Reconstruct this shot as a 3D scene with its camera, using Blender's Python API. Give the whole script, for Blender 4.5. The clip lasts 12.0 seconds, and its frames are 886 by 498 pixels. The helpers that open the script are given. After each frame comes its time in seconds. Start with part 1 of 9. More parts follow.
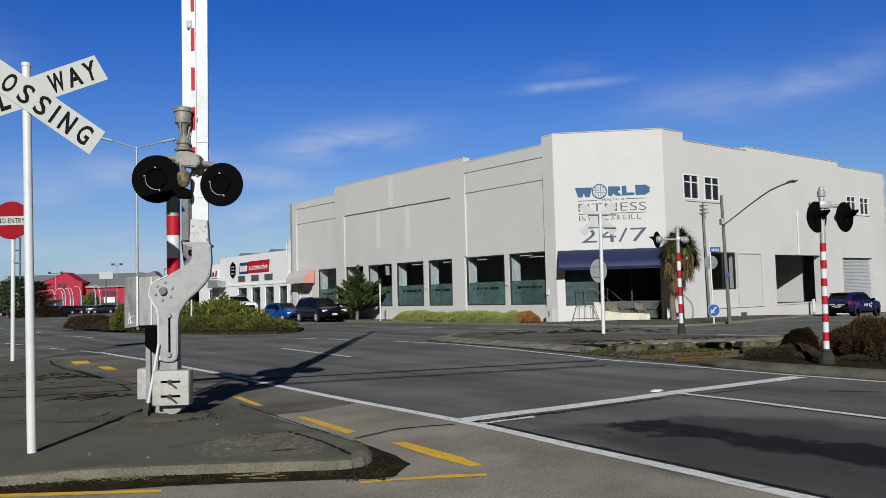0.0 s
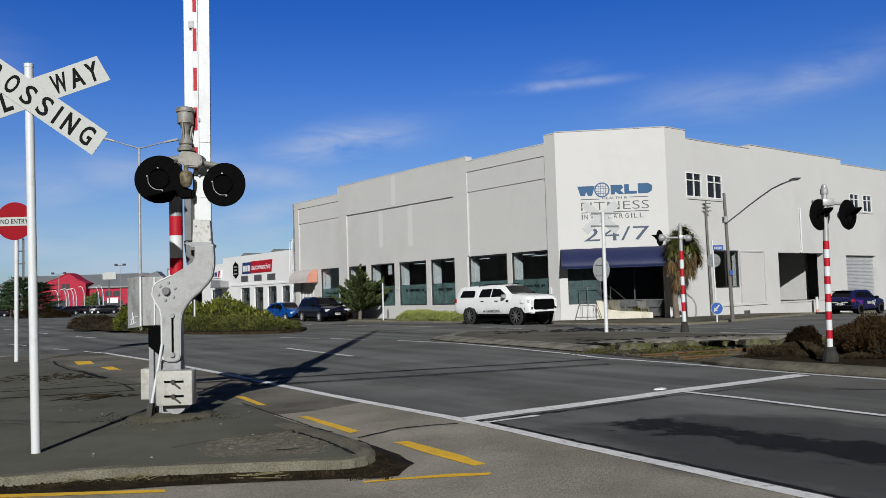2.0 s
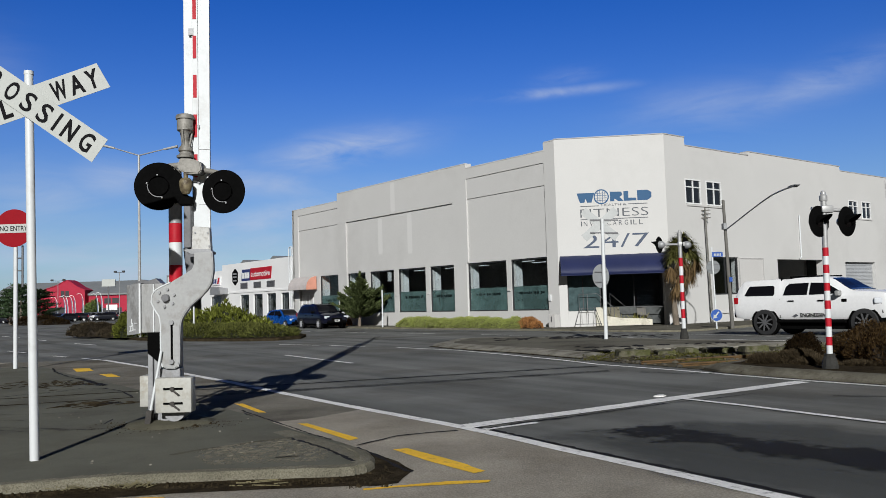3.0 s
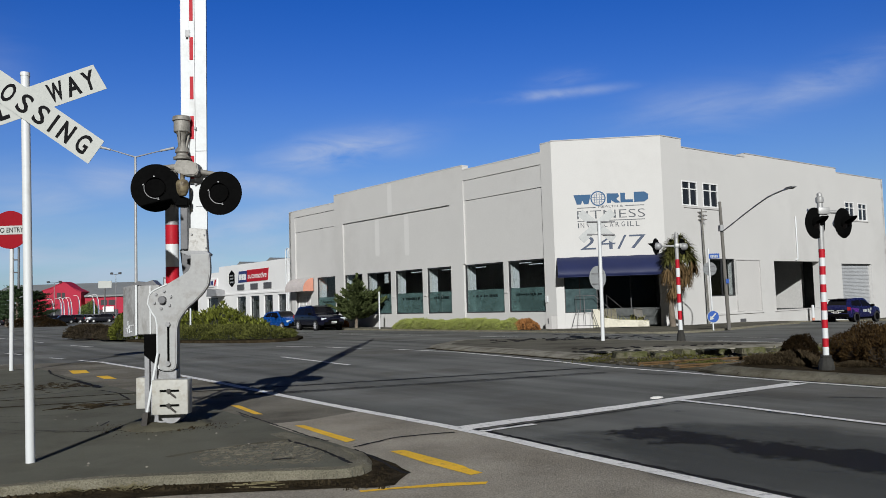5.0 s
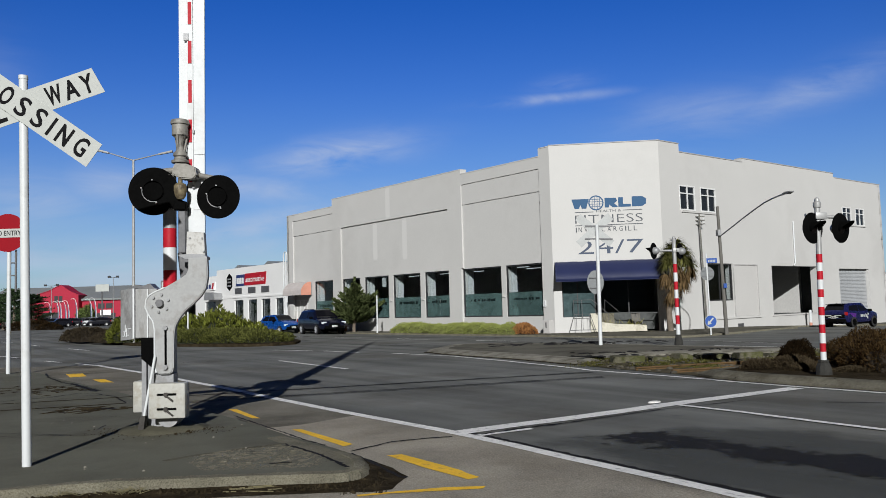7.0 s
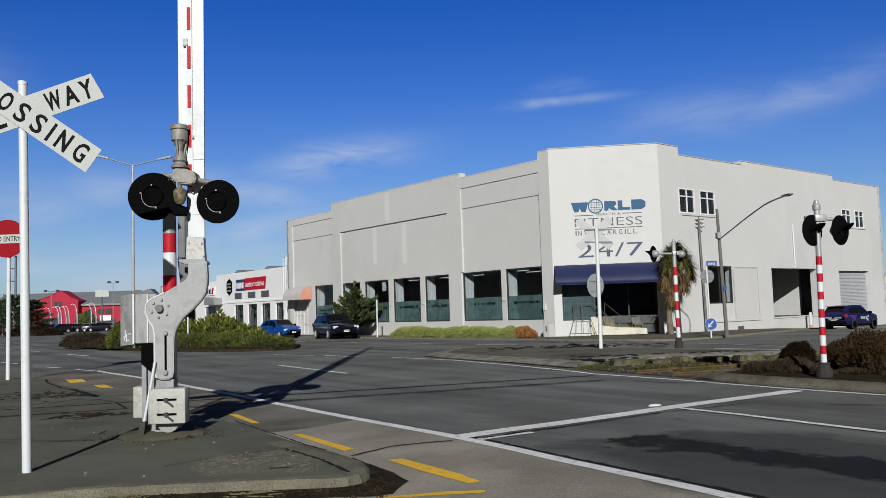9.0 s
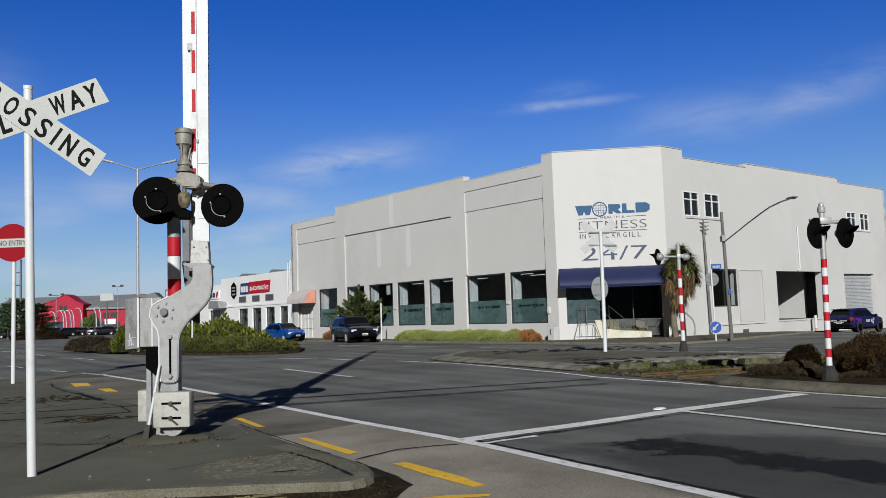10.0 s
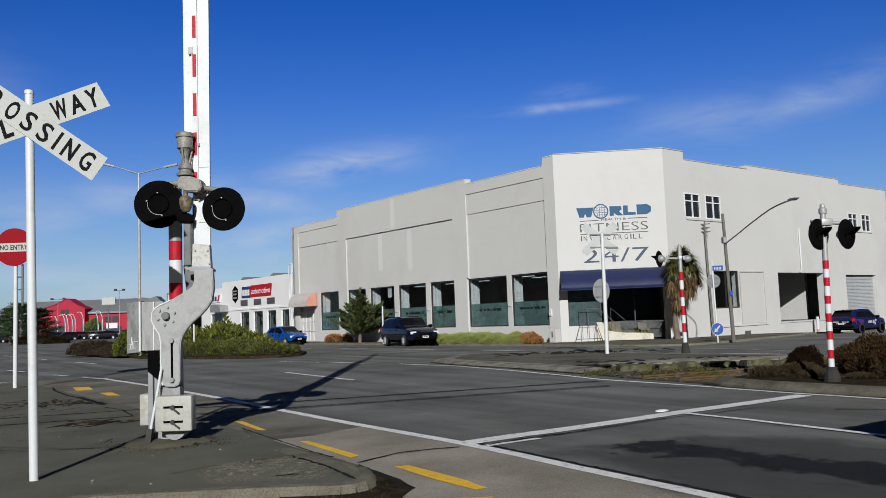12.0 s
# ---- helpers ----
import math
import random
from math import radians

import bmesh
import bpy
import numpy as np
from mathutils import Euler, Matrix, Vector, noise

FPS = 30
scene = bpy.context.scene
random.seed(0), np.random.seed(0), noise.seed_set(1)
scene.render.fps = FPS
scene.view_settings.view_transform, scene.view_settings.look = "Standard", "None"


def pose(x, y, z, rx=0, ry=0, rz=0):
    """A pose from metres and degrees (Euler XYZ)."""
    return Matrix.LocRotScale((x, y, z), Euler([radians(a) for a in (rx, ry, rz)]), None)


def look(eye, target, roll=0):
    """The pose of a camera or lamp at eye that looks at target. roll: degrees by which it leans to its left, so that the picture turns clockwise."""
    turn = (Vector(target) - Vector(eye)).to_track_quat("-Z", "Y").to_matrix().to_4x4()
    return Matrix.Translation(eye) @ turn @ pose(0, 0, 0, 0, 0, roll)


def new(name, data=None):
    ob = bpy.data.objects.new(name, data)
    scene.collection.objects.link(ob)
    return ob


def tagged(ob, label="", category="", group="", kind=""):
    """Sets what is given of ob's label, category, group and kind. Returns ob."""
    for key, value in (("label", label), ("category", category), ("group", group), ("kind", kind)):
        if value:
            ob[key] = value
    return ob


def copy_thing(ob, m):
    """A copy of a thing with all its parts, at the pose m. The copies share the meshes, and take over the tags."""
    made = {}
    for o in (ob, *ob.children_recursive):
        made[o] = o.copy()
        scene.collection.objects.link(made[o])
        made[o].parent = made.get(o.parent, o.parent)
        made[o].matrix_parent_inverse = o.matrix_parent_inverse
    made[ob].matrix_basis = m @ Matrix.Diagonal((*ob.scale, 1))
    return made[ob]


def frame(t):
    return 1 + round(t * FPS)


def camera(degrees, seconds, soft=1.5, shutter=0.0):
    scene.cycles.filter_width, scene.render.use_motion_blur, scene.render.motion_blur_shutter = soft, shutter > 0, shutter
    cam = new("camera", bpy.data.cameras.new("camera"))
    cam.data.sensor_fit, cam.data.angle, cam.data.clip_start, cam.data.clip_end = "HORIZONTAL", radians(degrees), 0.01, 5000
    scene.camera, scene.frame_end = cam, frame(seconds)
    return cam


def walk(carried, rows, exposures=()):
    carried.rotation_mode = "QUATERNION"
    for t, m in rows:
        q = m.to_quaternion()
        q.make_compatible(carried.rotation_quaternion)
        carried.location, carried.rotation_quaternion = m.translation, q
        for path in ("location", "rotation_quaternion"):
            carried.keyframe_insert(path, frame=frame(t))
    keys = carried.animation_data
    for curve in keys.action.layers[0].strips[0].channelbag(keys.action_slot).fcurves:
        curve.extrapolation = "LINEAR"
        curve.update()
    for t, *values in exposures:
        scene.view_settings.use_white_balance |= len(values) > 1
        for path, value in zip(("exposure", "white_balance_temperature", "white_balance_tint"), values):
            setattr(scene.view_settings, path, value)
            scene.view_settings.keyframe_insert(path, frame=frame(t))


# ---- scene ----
# ---- camera ----
cam = camera(57.0, 12.0, soft=0.75)
walk(cam, [
    (0.0, pose(0, 0, 1.55, 93.249, 1.504, -0.002)),
    (0.5, pose(0, 0, 1.55, 93.202, 1.512, 0.082)),
    (1.0, pose(0, 0, 1.55, 93.174, 1.508, 0.046)),
    (1.5, pose(0, 0, 1.55, 93.165, 1.654, 0.071)),
    (2.0, pose(0, 0, 1.55, 93.195, 1.712, 0.192)),
    (2.5, pose(0, 0, 1.55, 93.543, 1.693, 0.050)),
    (3.0, pose(0, 0, 1.55, 93.674, 1.734, 0.154)),
    (5.0, pose(0, 0, 1.55, 93.784, 1.752, -0.059)),
    (5.5, pose(0, 0, 1.55, 93.770, 1.766, -0.177)),
    (6.0, pose(0, 0, 1.55, 93.896, 1.591, -0.177)),
    (6.5, pose(0, 0, 1.55, 93.819, 1.798, -0.178)),
    (7.0, pose(0, 0, 1.55, 94.065, 1.633, -0.215)),
    (9.0, pose(0, 0, 1.55, 94.340, 1.879, -0.214)),
    (9.5, pose(0, 0, 1.55, 94.493, 1.983, 0.085)),
    (10.0, pose(0, 0, 1.55, 94.585, 1.940, 0.079)),
    (10.5, pose(0, 0, 1.55, 94.713, 1.796, 0.011)),
    (11.0, pose(0, 0, 1.55, 94.742, 1.960, 0.259)),
    (11.5, pose(0, 0, 1.55, 94.822, 2.079, 0.201)),
    (12.0, pose(0, 0, 1.55, 94.780, 2.160, 0.189)),
])

# ---- light ----
SUN_EL = 24.2
world = bpy.data.worlds.new("sky")
scene.world = world
world.use_nodes = True
wn, wl = world.node_tree.nodes, world.node_tree.links
wn.clear()
sky = wn.new("ShaderNodeTexSky")
sky.sky_type = 'NISHITA'
sky.sun_disc = False
sky.sun_elevation = radians(SUN_EL)
sky.sun_rotation = radians(180)
sky.air_density, sky.dust_density, sky.ozone_density = 1.0, 0.15, 3.0
wout = wn.new("ShaderNodeOutputWorld")
wbg = wn.new("ShaderNodeBackground")
wbg.inputs["Strength"].default_value = 0.084
wco = wn.new("ShaderNodeTexCoord")
# clouds: wisps of fine noise within soft ovals on the sky ahead, (across, up, half length, half height, tilt, weight)
def wmath(op, a, b=None):
    q = wn.new("ShaderNodeMath")
    q.operation = op
    for i, v in enumerate((a, b)):
        if v is None:
            continue
        if isinstance(v, (int, float)):
            q.inputs[i].default_value = v
        else:
            wl.new(v, q.inputs[i])
    return q.outputs[0]


wsep = wn.new("ShaderNodeSeparateXYZ")
wl.new(wco.outputs["Generated"], wsep.inputs[0])
ahead = wmath('MAXIMUM', wsep.outputs["Y"], 0.05)
wu, wv = wmath('DIVIDE', wsep.outputs["X"], ahead), wmath('DIVIDE', wsep.outputs["Z"], ahead)
wcomb = wn.new("ShaderNodeCombineXYZ")
wl.new(wu, wcomb.inputs[0])
wl.new(wv, wcomb.inputs[1])


def wisp(scale, stretch, tilt, lo, hi, detail=8):
    mp = wn.new("ShaderNodeMapping")
    mp.inputs["Scale"].default_value = (1.0, stretch, 1.0)
    mp.inputs["Rotation"].default_value = (0, 0, radians(tilt))
    wl.new(wcomb.outputs[0], mp.inputs["Vector"])
    t = wn.new("ShaderNodeTexNoise")
    t.inputs["Scale"].default_value, t.inputs["Detail"].default_value, t.inputs["Roughness"].default_value, t.inputs["Distortion"].default_value = scale, detail, 0.6, 0.6
    wl.new(mp.outputs[0], t.inputs["Vector"])
    r = wn.new("ShaderNodeMapRange")
    for k, v in zip(("From Min", "From Max", "To Min", "To Max"), (lo, hi, 0.0, 1.0)):
        r.inputs[k].default_value = v
    wl.new(t.outputs["Fac"], r.inputs["Value"])
    return r.outputs[0]


fine, broad = wisp(9.0, 3.5, -8, 0.30, 0.72), wisp(5.0, 4.0, -6, 0.32, 0.70)
cloud = None
for cu, cv, cl, ch, tilt, weight, tex in ((-0.12, 0.192, 0.085, 0.020, 8, 0.95, fine), (0.145, 0.255, 0.075, 0.006, 4, 0.70, fine), (0.16, 0.274, 0.035, 0.010, 8, 0.30, fine), (0.345, 0.232, 0.10, 0.028, 5, 0.48, broad), (0.46, 0.252, 0.16, 0.022, 19, 0.50, broad),
                                          (-0.56, 0.295, 0.05, 0.05, 0, 0.22, broad), (-0.51, 0.145, 0.08, 0.035, -5, 0.62, broad), (-0.40, 0.165, 0.08, 0.025, 5, 0.48, broad), (-0.34, 0.055, 0.20, 0.028, 10, 0.80, broad), (-0.23, 0.155, 0.14, 0.020, -10, 0.55, broad),
                                          (-0.24, 0.100, 0.13, 0.018, 14, 0.80, broad), (-0.48, 0.075, 0.16, 0.03, 0, 0.5, broad)):
    c, s = math.cos(radians(tilt)), math.sin(radians(tilt))
    du, dv = wmath('SUBTRACT', wu, cu), wmath('SUBTRACT', wv, cv)
    a = wmath('DIVIDE', wmath('ADD', wmath('MULTIPLY', du, c), wmath('MULTIPLY', dv, s)), cl)
    b = wmath('DIVIDE', wmath('SUBTRACT', wmath('MULTIPLY', dv, c), wmath('MULTIPLY', du, s)), ch)
    g = wmath('POWER', 2.718, wmath('MULTIPLY', wmath('ADD', wmath('MULTIPLY', a, a), wmath('MULTIPLY', b, b)), -1.0))
    g = wmath('MULTIPLY', wmath('MULTIPLY', g, weight), tex)
    cloud = g if cloud is None else wmath('MAXIMUM', cloud, g)
wfront = wn.new("ShaderNodeMapRange")
for k, v in zip(("From Min", "From Max", "To Min", "To Max"), (0.1, 0.6, 0.0, 1.0)):
    wfront.inputs[k].default_value = v
wl.new(wsep.outputs["Y"], wfront.inputs["Value"])
wfront = wfront.outputs[0]
wup = wmath('GREATER_THAN', wsep.outputs["Z"], 0.0)
cloud = wmath('MULTIPLY', wmath('MULTIPLY', cloud, wfront), wup)
wsat = wn.new("ShaderNodeHueSaturation")
# deep blue away from the sun, milky round it
wdeep = wn.new("ShaderNodeMapRange")
for k, v in zip(("From Min", "From Max", "To Min", "To Max"), (-0.6, 0.5, 0.35, 1.42)):
    wdeep.inputs[k].default_value = v
wl.new(wsep.outputs["Y"], wdeep.inputs["Value"])
wl.new(wdeep.outputs[0], wsat.inputs["Saturation"])
wdim = wn.new("ShaderNodeMapRange")
for k, v in zip(("From Min", "From Max", "To Min", "To Max"), (0.0, 0.85, 0.08, 1.13)):
    wdim.inputs[k].default_value = v
wl.new(wsep.outputs["Y"], wdim.inputs["Value"])
# darker towards the zenith
wzen = wn.new("ShaderNodeMapRange")
for k, v in zip(("From Min", "From Max", "To Min", "To Max"), (0.38, 0.80, 1.0, 0.42)):
    wzen.inputs[k].default_value = v
wl.new(wsep.outputs["Z"], wzen.inputs["Value"])
wl.new(wmath('MULTIPLY', wdim.outputs[0], wzen.outputs[0]), wsat.inputs["Value"])
wsat.inputs["Hue"].default_value = 0.529
wl.new(sky.outputs[0], wsat.inputs["Color"])
# pale blue haze low over the horizon ahead
whz = wn.new("ShaderNodeMapRange")
for k, v in zip(("From Min", "From Max", "To Min", "To Max"), (0.0, 0.26, 0.64, 0.0)):
    whz.inputs[k].default_value = v
wl.new(wsep.outputs["Z"], whz.inputs["Value"])
whaze = wn.new("ShaderNodeMix")
whaze.data_type = 'RGBA'
wl.new(wmath('MULTIPLY', whz.outputs[0], wfront), whaze.inputs[0])
wl.new(wsat.outputs[0], whaze.inputs[6])
whaze.inputs[7].default_value = (1.02, 2.56, 6.25, 1)
wmix = wn.new("ShaderNodeMix")
wmix.data_type = 'RGBA'
wl.new(cloud, wmix.inputs[0])
wl.new(whaze.outputs[2], wmix.inputs[6])
wmix.inputs[7].default_value = (5.6, 6.5, 8.4, 1)
wl.new(wmix.outputs[2], wbg.inputs["Color"])
wl.new(wbg.outputs[0], wout.inputs["Surface"])

sun_data = bpy.data.lights.new("sun", 'SUN')
sun_data.energy, sun_data.angle, sun_data.color = 4.6, radians(0.53), (0.965, 0.972, 0.96)
sun = new("sun", sun_data)
sun.matrix_world = look((-0.2, -100 * math.cos(radians(SUN_EL)), 100 * math.sin(radians(SUN_EL))), (0, 0, 0))
scene.view_settings.exposure = 0.0


# ---- materials ----
def material(name, base, rough=0.6, metal=0.0, var=0.15, big=0.6, fine=25.0, bump=0.0, bscale=60.0, spec=0.5, dark=None, damt=0.0, dscale=1.5, rand=0.0, stretch=(1, 1, 1), streak=None):
    """Principled surface with colour variation at two scales, an optional second colour in blotches, and bump."""
    m = bpy.data.materials.new(name)
    m.use_nodes = True
    n, l = m.node_tree.nodes, m.node_tree.links
    p = n["Principled BSDF"]
    p.inputs["Roughness"].default_value = rough
    p.inputs["Metallic"].default_value = metal
    p.inputs["Specular IOR Level"].default_value = spec
    co = n.new("ShaderNodeTexCoord")
    mp = n.new("ShaderNodeMapping")
    mp.inputs["Scale"].default_value = stretch
    l.new(co.outputs["Object"], mp.inputs["Vector"])

    def noise_node(scale, detail=4.0, roughness=0.55):
        t = n.new("ShaderNodeTexNoise")
        t.inputs["Scale"].default_value, t.inputs["Detail"].default_value, t.inputs["Roughness"].default_value = scale, detail, roughness
        l.new(mp.outputs[0], t.inputs["Vector"])
        return t.outputs["Fac"]

    def ranged(sock, a, b, c, d):
        r = n.new("ShaderNodeMapRange")
        for k, v in zip(("From Min", "From Max", "To Min", "To Max"), (a, b, c, d)):
            r.inputs[k].default_value = v
        l.new(sock, r.inputs["Value"])
        return r.outputs[0]

    def times(s1, s2):
        q = n.new("ShaderNodeMath")
        q.operation = 'MULTIPLY'
        l.new(s1, q.inputs[0])
        l.new(s2, q.inputs[1])
        return q.outputs[0]
    f = times(ranged(noise_node(big), 0.3, 0.7, 1 - var, 1 + var), ranged(noise_node(fine, 3), 0.25, 0.75, 1 - var, 1 + var))
    if streak:
        # long faint marks along the driving direction: (degrees, strength)
        sm = n.new("ShaderNodeMapping")
        sm.vector_type = 'TEXTURE'
        sm.inputs["Rotation"].default_value = (0, 0, radians(streak[0]))
        sm.inputs["Scale"].default_value = (16, 0.9, 1)
        l.new(co.outputs["Object"], sm.inputs["Vector"])
        st = n.new("ShaderNodeTexNoise")
        st.inputs["Scale"].default_value, st.inputs["Detail"].default_value = 1.0, 4
        l.new(sm.outputs[0], st.inputs["Vector"])
        f = times(f, ranged(st.outputs["Fac"], 0.3, 0.7, 1 - streak[1], 1 + streak[1]))
    if rand:
        oi = n.new("ShaderNodeObjectInfo")
        f = times(f, ranged(oi.outputs["Random"], 0, 1, 1 - rand, 1 + rand))
        gi = n.new("ShaderNodeNewGeometry")
        f = times(f, ranged(gi.outputs["Random Per Island"], 0, 1, 1 - rand, 1 + rand))
    col = n.new("ShaderNodeMix")
    col.data_type = 'RGBA'
    col.inputs[6].default_value = (*base, 1)
    col.inputs[7].default_value = (*(dark or base), 1)
    if dark:
        l.new(ranged(noise_node(dscale, 6, 0.65), 0.62 - damt * 0.35, 0.72 - damt * 0.2, 0, 1), col.inputs[0])
    else:
        col.inputs[0].default_value = 0
    vm = n.new("ShaderNodeVectorMath")
    vm.operation = 'SCALE'
    l.new(col.outputs[2], vm.inputs[0])
    l.new(f, vm.inputs["Scale"])
    l.new(vm.outputs[0], p.inputs["Base Color"])
    l.new(ranged(noise_node(fine * 0.7), 0.3, 0.7, max(rough - 0.08, 0.02), min(rough + 0.08, 1)), p.inputs["Roughness"])
    if bump:
        b = n.new("ShaderNodeBump")
        b.inputs["Strength"].default_value, b.inputs["Distance"].default_value = bump, 0.02
        l.new(noise_node(bscale, 5, 0.6), b.inputs["Height"])
        l.new(b.outputs[0], p.inputs["Normal"])
    return m


def glow(name, colour, strength):
    m = bpy.data.materials.new(name)
    m.use_nodes = True
    p = m.node_tree.nodes["Principled BSDF"]
    p.inputs["Base Color"].default_value = (*colour, 1)
    p.inputs["Emission Color"].default_value = (*colour, 1)
    p.inputs["Emission Strength"].default_value = strength
    return m


def glass(name, tint, rough=0.02):
    """Thin window glass: lets tinted light through and mirrors more at a slant."""
    m = bpy.data.materials.new(name)
    m.use_nodes = True
    n, l = m.node_tree.nodes, m.node_tree.links
    n.clear()
    out, mix, tr, gl, lw, pw, ad = (n.new("ShaderNode" + k) for k in ("OutputMaterial", "MixShader", "BsdfTransparent", "BsdfGlossy", "LayerWeight", "Math", "Math"))
    tr.inputs["Color"].default_value = (*tint, 1)
    gl.inputs["Roughness"].default_value = rough
    pw.operation, ad.operation = 'POWER', 'MULTIPLY_ADD'
    l.new(lw.outputs["Facing"], pw.inputs[0])
    pw.inputs[1].default_value = 4.0
    l.new(pw.outputs[0], ad.inputs[0])
    ad.inputs[1].default_value, ad.inputs[2].default_value = 0.45, 0.035
    l.new(ad.outputs[0], mix.inputs[0])
    l.new(tr.outputs[0], mix.inputs[1])
    l.new(gl.outputs[0], mix.inputs[2])
    l.new(mix.outputs[0], out.inputs["Surface"])
    return m


def soft_patch(name, base, rough, edge=(0.5, 0.5), grain=(1.0, 1.0), ragged=0.8, spec=0.3, strength=1.0, under=None):
    """A patch, stain or faded strip that thins out to nothing at its ragged edges."""
    m = material(name, base, rough, var=0.12, big=2, fine=40, spec=spec)
    n, l = m.node_tree.nodes, m.node_tree.links
    p, out = n["Principled BSDF"], n["Material Output"]
    co = n.new("ShaderNodeTexCoord")
    sep = n.new("ShaderNodeSeparateXYZ")
    l.new(co.outputs["Generated"], sep.inputs[0])

    def mth(op, a, b):
        q = n.new("ShaderNodeMath")
        q.operation = op
        q.use_clamp = op == 'MULTIPLY_ADD'
        for i, v in enumerate((a, b)):
            if isinstance(v, (int, float)):
                q.inputs[i].default_value = v
            else:
                l.new(v, q.inputs[i])
        return q.outputs[0]

    def tent(s, edge):
        a = mth('SUBTRACT', 1.0, mth('ABSOLUTE', mth('SUBTRACT', mth('MULTIPLY', s, 2.0), 1.0), 0.0))
        return mth('MINIMUM', mth('DIVIDE', a, edge), 1.0)
    mp = n.new("ShaderNodeMapping")
    mp.inputs["Scale"].default_value = (grain[0], grain[1], 1.0)
    l.new(co.outputs["Generated"], mp.inputs["Vector"])
    t = n.new("ShaderNodeTexNoise")
    t.inputs["Scale"].default_value, t.inputs["Detail"].default_value, t.inputs["Roughness"].default_value = 1.0, 7, 0.65
    l.new(mp.outputs[0], t.inputs["Vector"])
    body = mth('MULTIPLY', tent(sep.outputs[0], edge[0]), tent(sep.outputs[1], edge[1]))
    k = mth('ADD', body, mth('MULTIPLY', mth('SUBTRACT', t.outputs["Fac"], 0.62), ragged * 3))
    fac = n.new("ShaderNodeMapRange")
    for key, v in zip(("From Min", "From Max", "To Min", "To Max"), (0.12, 0.45, 0.0, strength)):
        fac.inputs[key].default_value = v
    l.new(k, fac.inputs["Value"])
    if under:
        cm = n.new("ShaderNodeMix")
        cm.data_type = 'RGBA'
        l.new(fac.outputs[0], cm.inputs[0])
        cm.inputs[6].default_value, cm.inputs[7].default_value = (*under, 1), (*base, 1)
        l.new(cm.outputs[2], p.inputs["Base Color"])
        return m
    mix, tr = n.new("ShaderNodeMixShader"), n.new("ShaderNodeBsdfTransparent")
    l.new(fac.outputs[0], mix.inputs[0])
    l.new(tr.outputs[0], mix.inputs[1])
    l.new(p.outputs[0], mix.inputs[2])
    l.new(mix.outputs[0], out.inputs["Surface"])
    return m


M = {}
M["chipseal"] = material("chipseal", (0.345, 0.312, 0.258), 0.95, spec=0.03, var=0.30, big=0.5, fine=55, bump=0.8, bscale=70, dark=(0.275, 0.245, 0.198), damt=0.35, dscale=0.35)
M["shoulder_dark"] = material("shoulder_dark", (0.195, 0.180, 0.148), 0.95, spec=0.03, var=0.25, big=0.6, fine=55, bump=0.7, bscale=70, dark=(0.135, 0.122, 0.098), damt=0.45, dscale=0.5)
M["asphalt"] = material("asphalt", (0.162, 0.164, 0.154), 0.92, spec=0.05, var=0.16, big=0.35, fine=90, bump=0.35, bscale=120, dark=(0.122, 0.118, 0.106), damt=0.4, dscale=0.25, streak=(124, 0.30))
M["asphalt_path"] = material("asphalt_path", (0.139, 0.137, 0.110), 0.95, spec=0.03, var=0.10, big=0.7, fine=60, bump=0.5, bscale=80, dark=(0.112, 0.108, 0.086), damt=0.45, dscale=0.6)
M["path_damp"] = material("path_damp", (0.10, 0.094, 0.069), 0.95, spec=0.03, var=0.2, big=2, fine=60, bump=0.4, bscale=80)
M["footpath"] = material("footpath", (0.136, 0.128, 0.104), 0.95, spec=0.03, var=0.14, big=0.4, fine=30, bump=0.3, bscale=50, dark=(0.085, 0.079, 0.063), damt=0.4, dscale=0.6)
M["concrete"] = material("concrete", (0.205, 0.192, 0.146), 0.95, spec=0.05, var=0.22, big=2.5, fine=70, bump=0.8, bscale=90, dark=(0.12, 0.108, 0.078), damt=0.5, dscale=75)
M["dirt"] = material("dirt", (0.044, 0.034, 0.020), 1.0, spec=0.02, var=0.35, big=3, fine=40, bump=1.0, bscale=35, dark=(0.026, 0.020, 0.012), damt=0.6, dscale=7)
M["tar"] = material("tar", (0.016, 0.015, 0.014), 0.85, spec=0.1, var=0.2, big=4, fine=60, bump=0.3, bscale=60)
M["wet"] = material("wet", (0.030, 0.030, 0.031), 0.62, var=0.15, big=2, fine=40, bump=0.3, bscale=120)
M["line_white"] = material("line_white", (0.80, 0.785, 0.75), 0.8, var=0.10, big=2, fine=50, bump=0.3, bscale=90, dark=(0.42, 0.41, 0.40), damt=0.22, dscale=9)
M["line_faded"] = soft_patch("line_faded", (0.55, 0.54, 0.52), 0.85, (0.05, 0.05), (60.0, 60.0), 0.9, 0.1, 0.8)
M["line_yellow"] = material("line_yellow", (0.84, 0.50, 0.02), 0.8, var=0.10, big=2, fine=50, bump=0.3, bscale=90, dark=(0.55, 0.33, 0.05), damt=0.15, dscale=9)
M["plaster"] = material("plaster", (0.566, 0.558, 0.542), 0.9, spec=0.2, var=0.03, big=0.25, fine=14, bump=0.12, bscale=14, dark=(0.515, 0.506, 0.490), damt=0.3, dscale=0.12)
M["plaster_pale"] = material("plaster_pale", (0.54, 0.527, 0.51), 0.85, var=0.03, big=0.3, fine=14)
M["pale_streak"] = soft_patch("pale_streak", (0.645, 0.636, 0.62), 0.9, (0.5, 0.25), (2.0, 3.0), 0.10, 0.2, 0.9, (0.566, 0.558, 0.542))
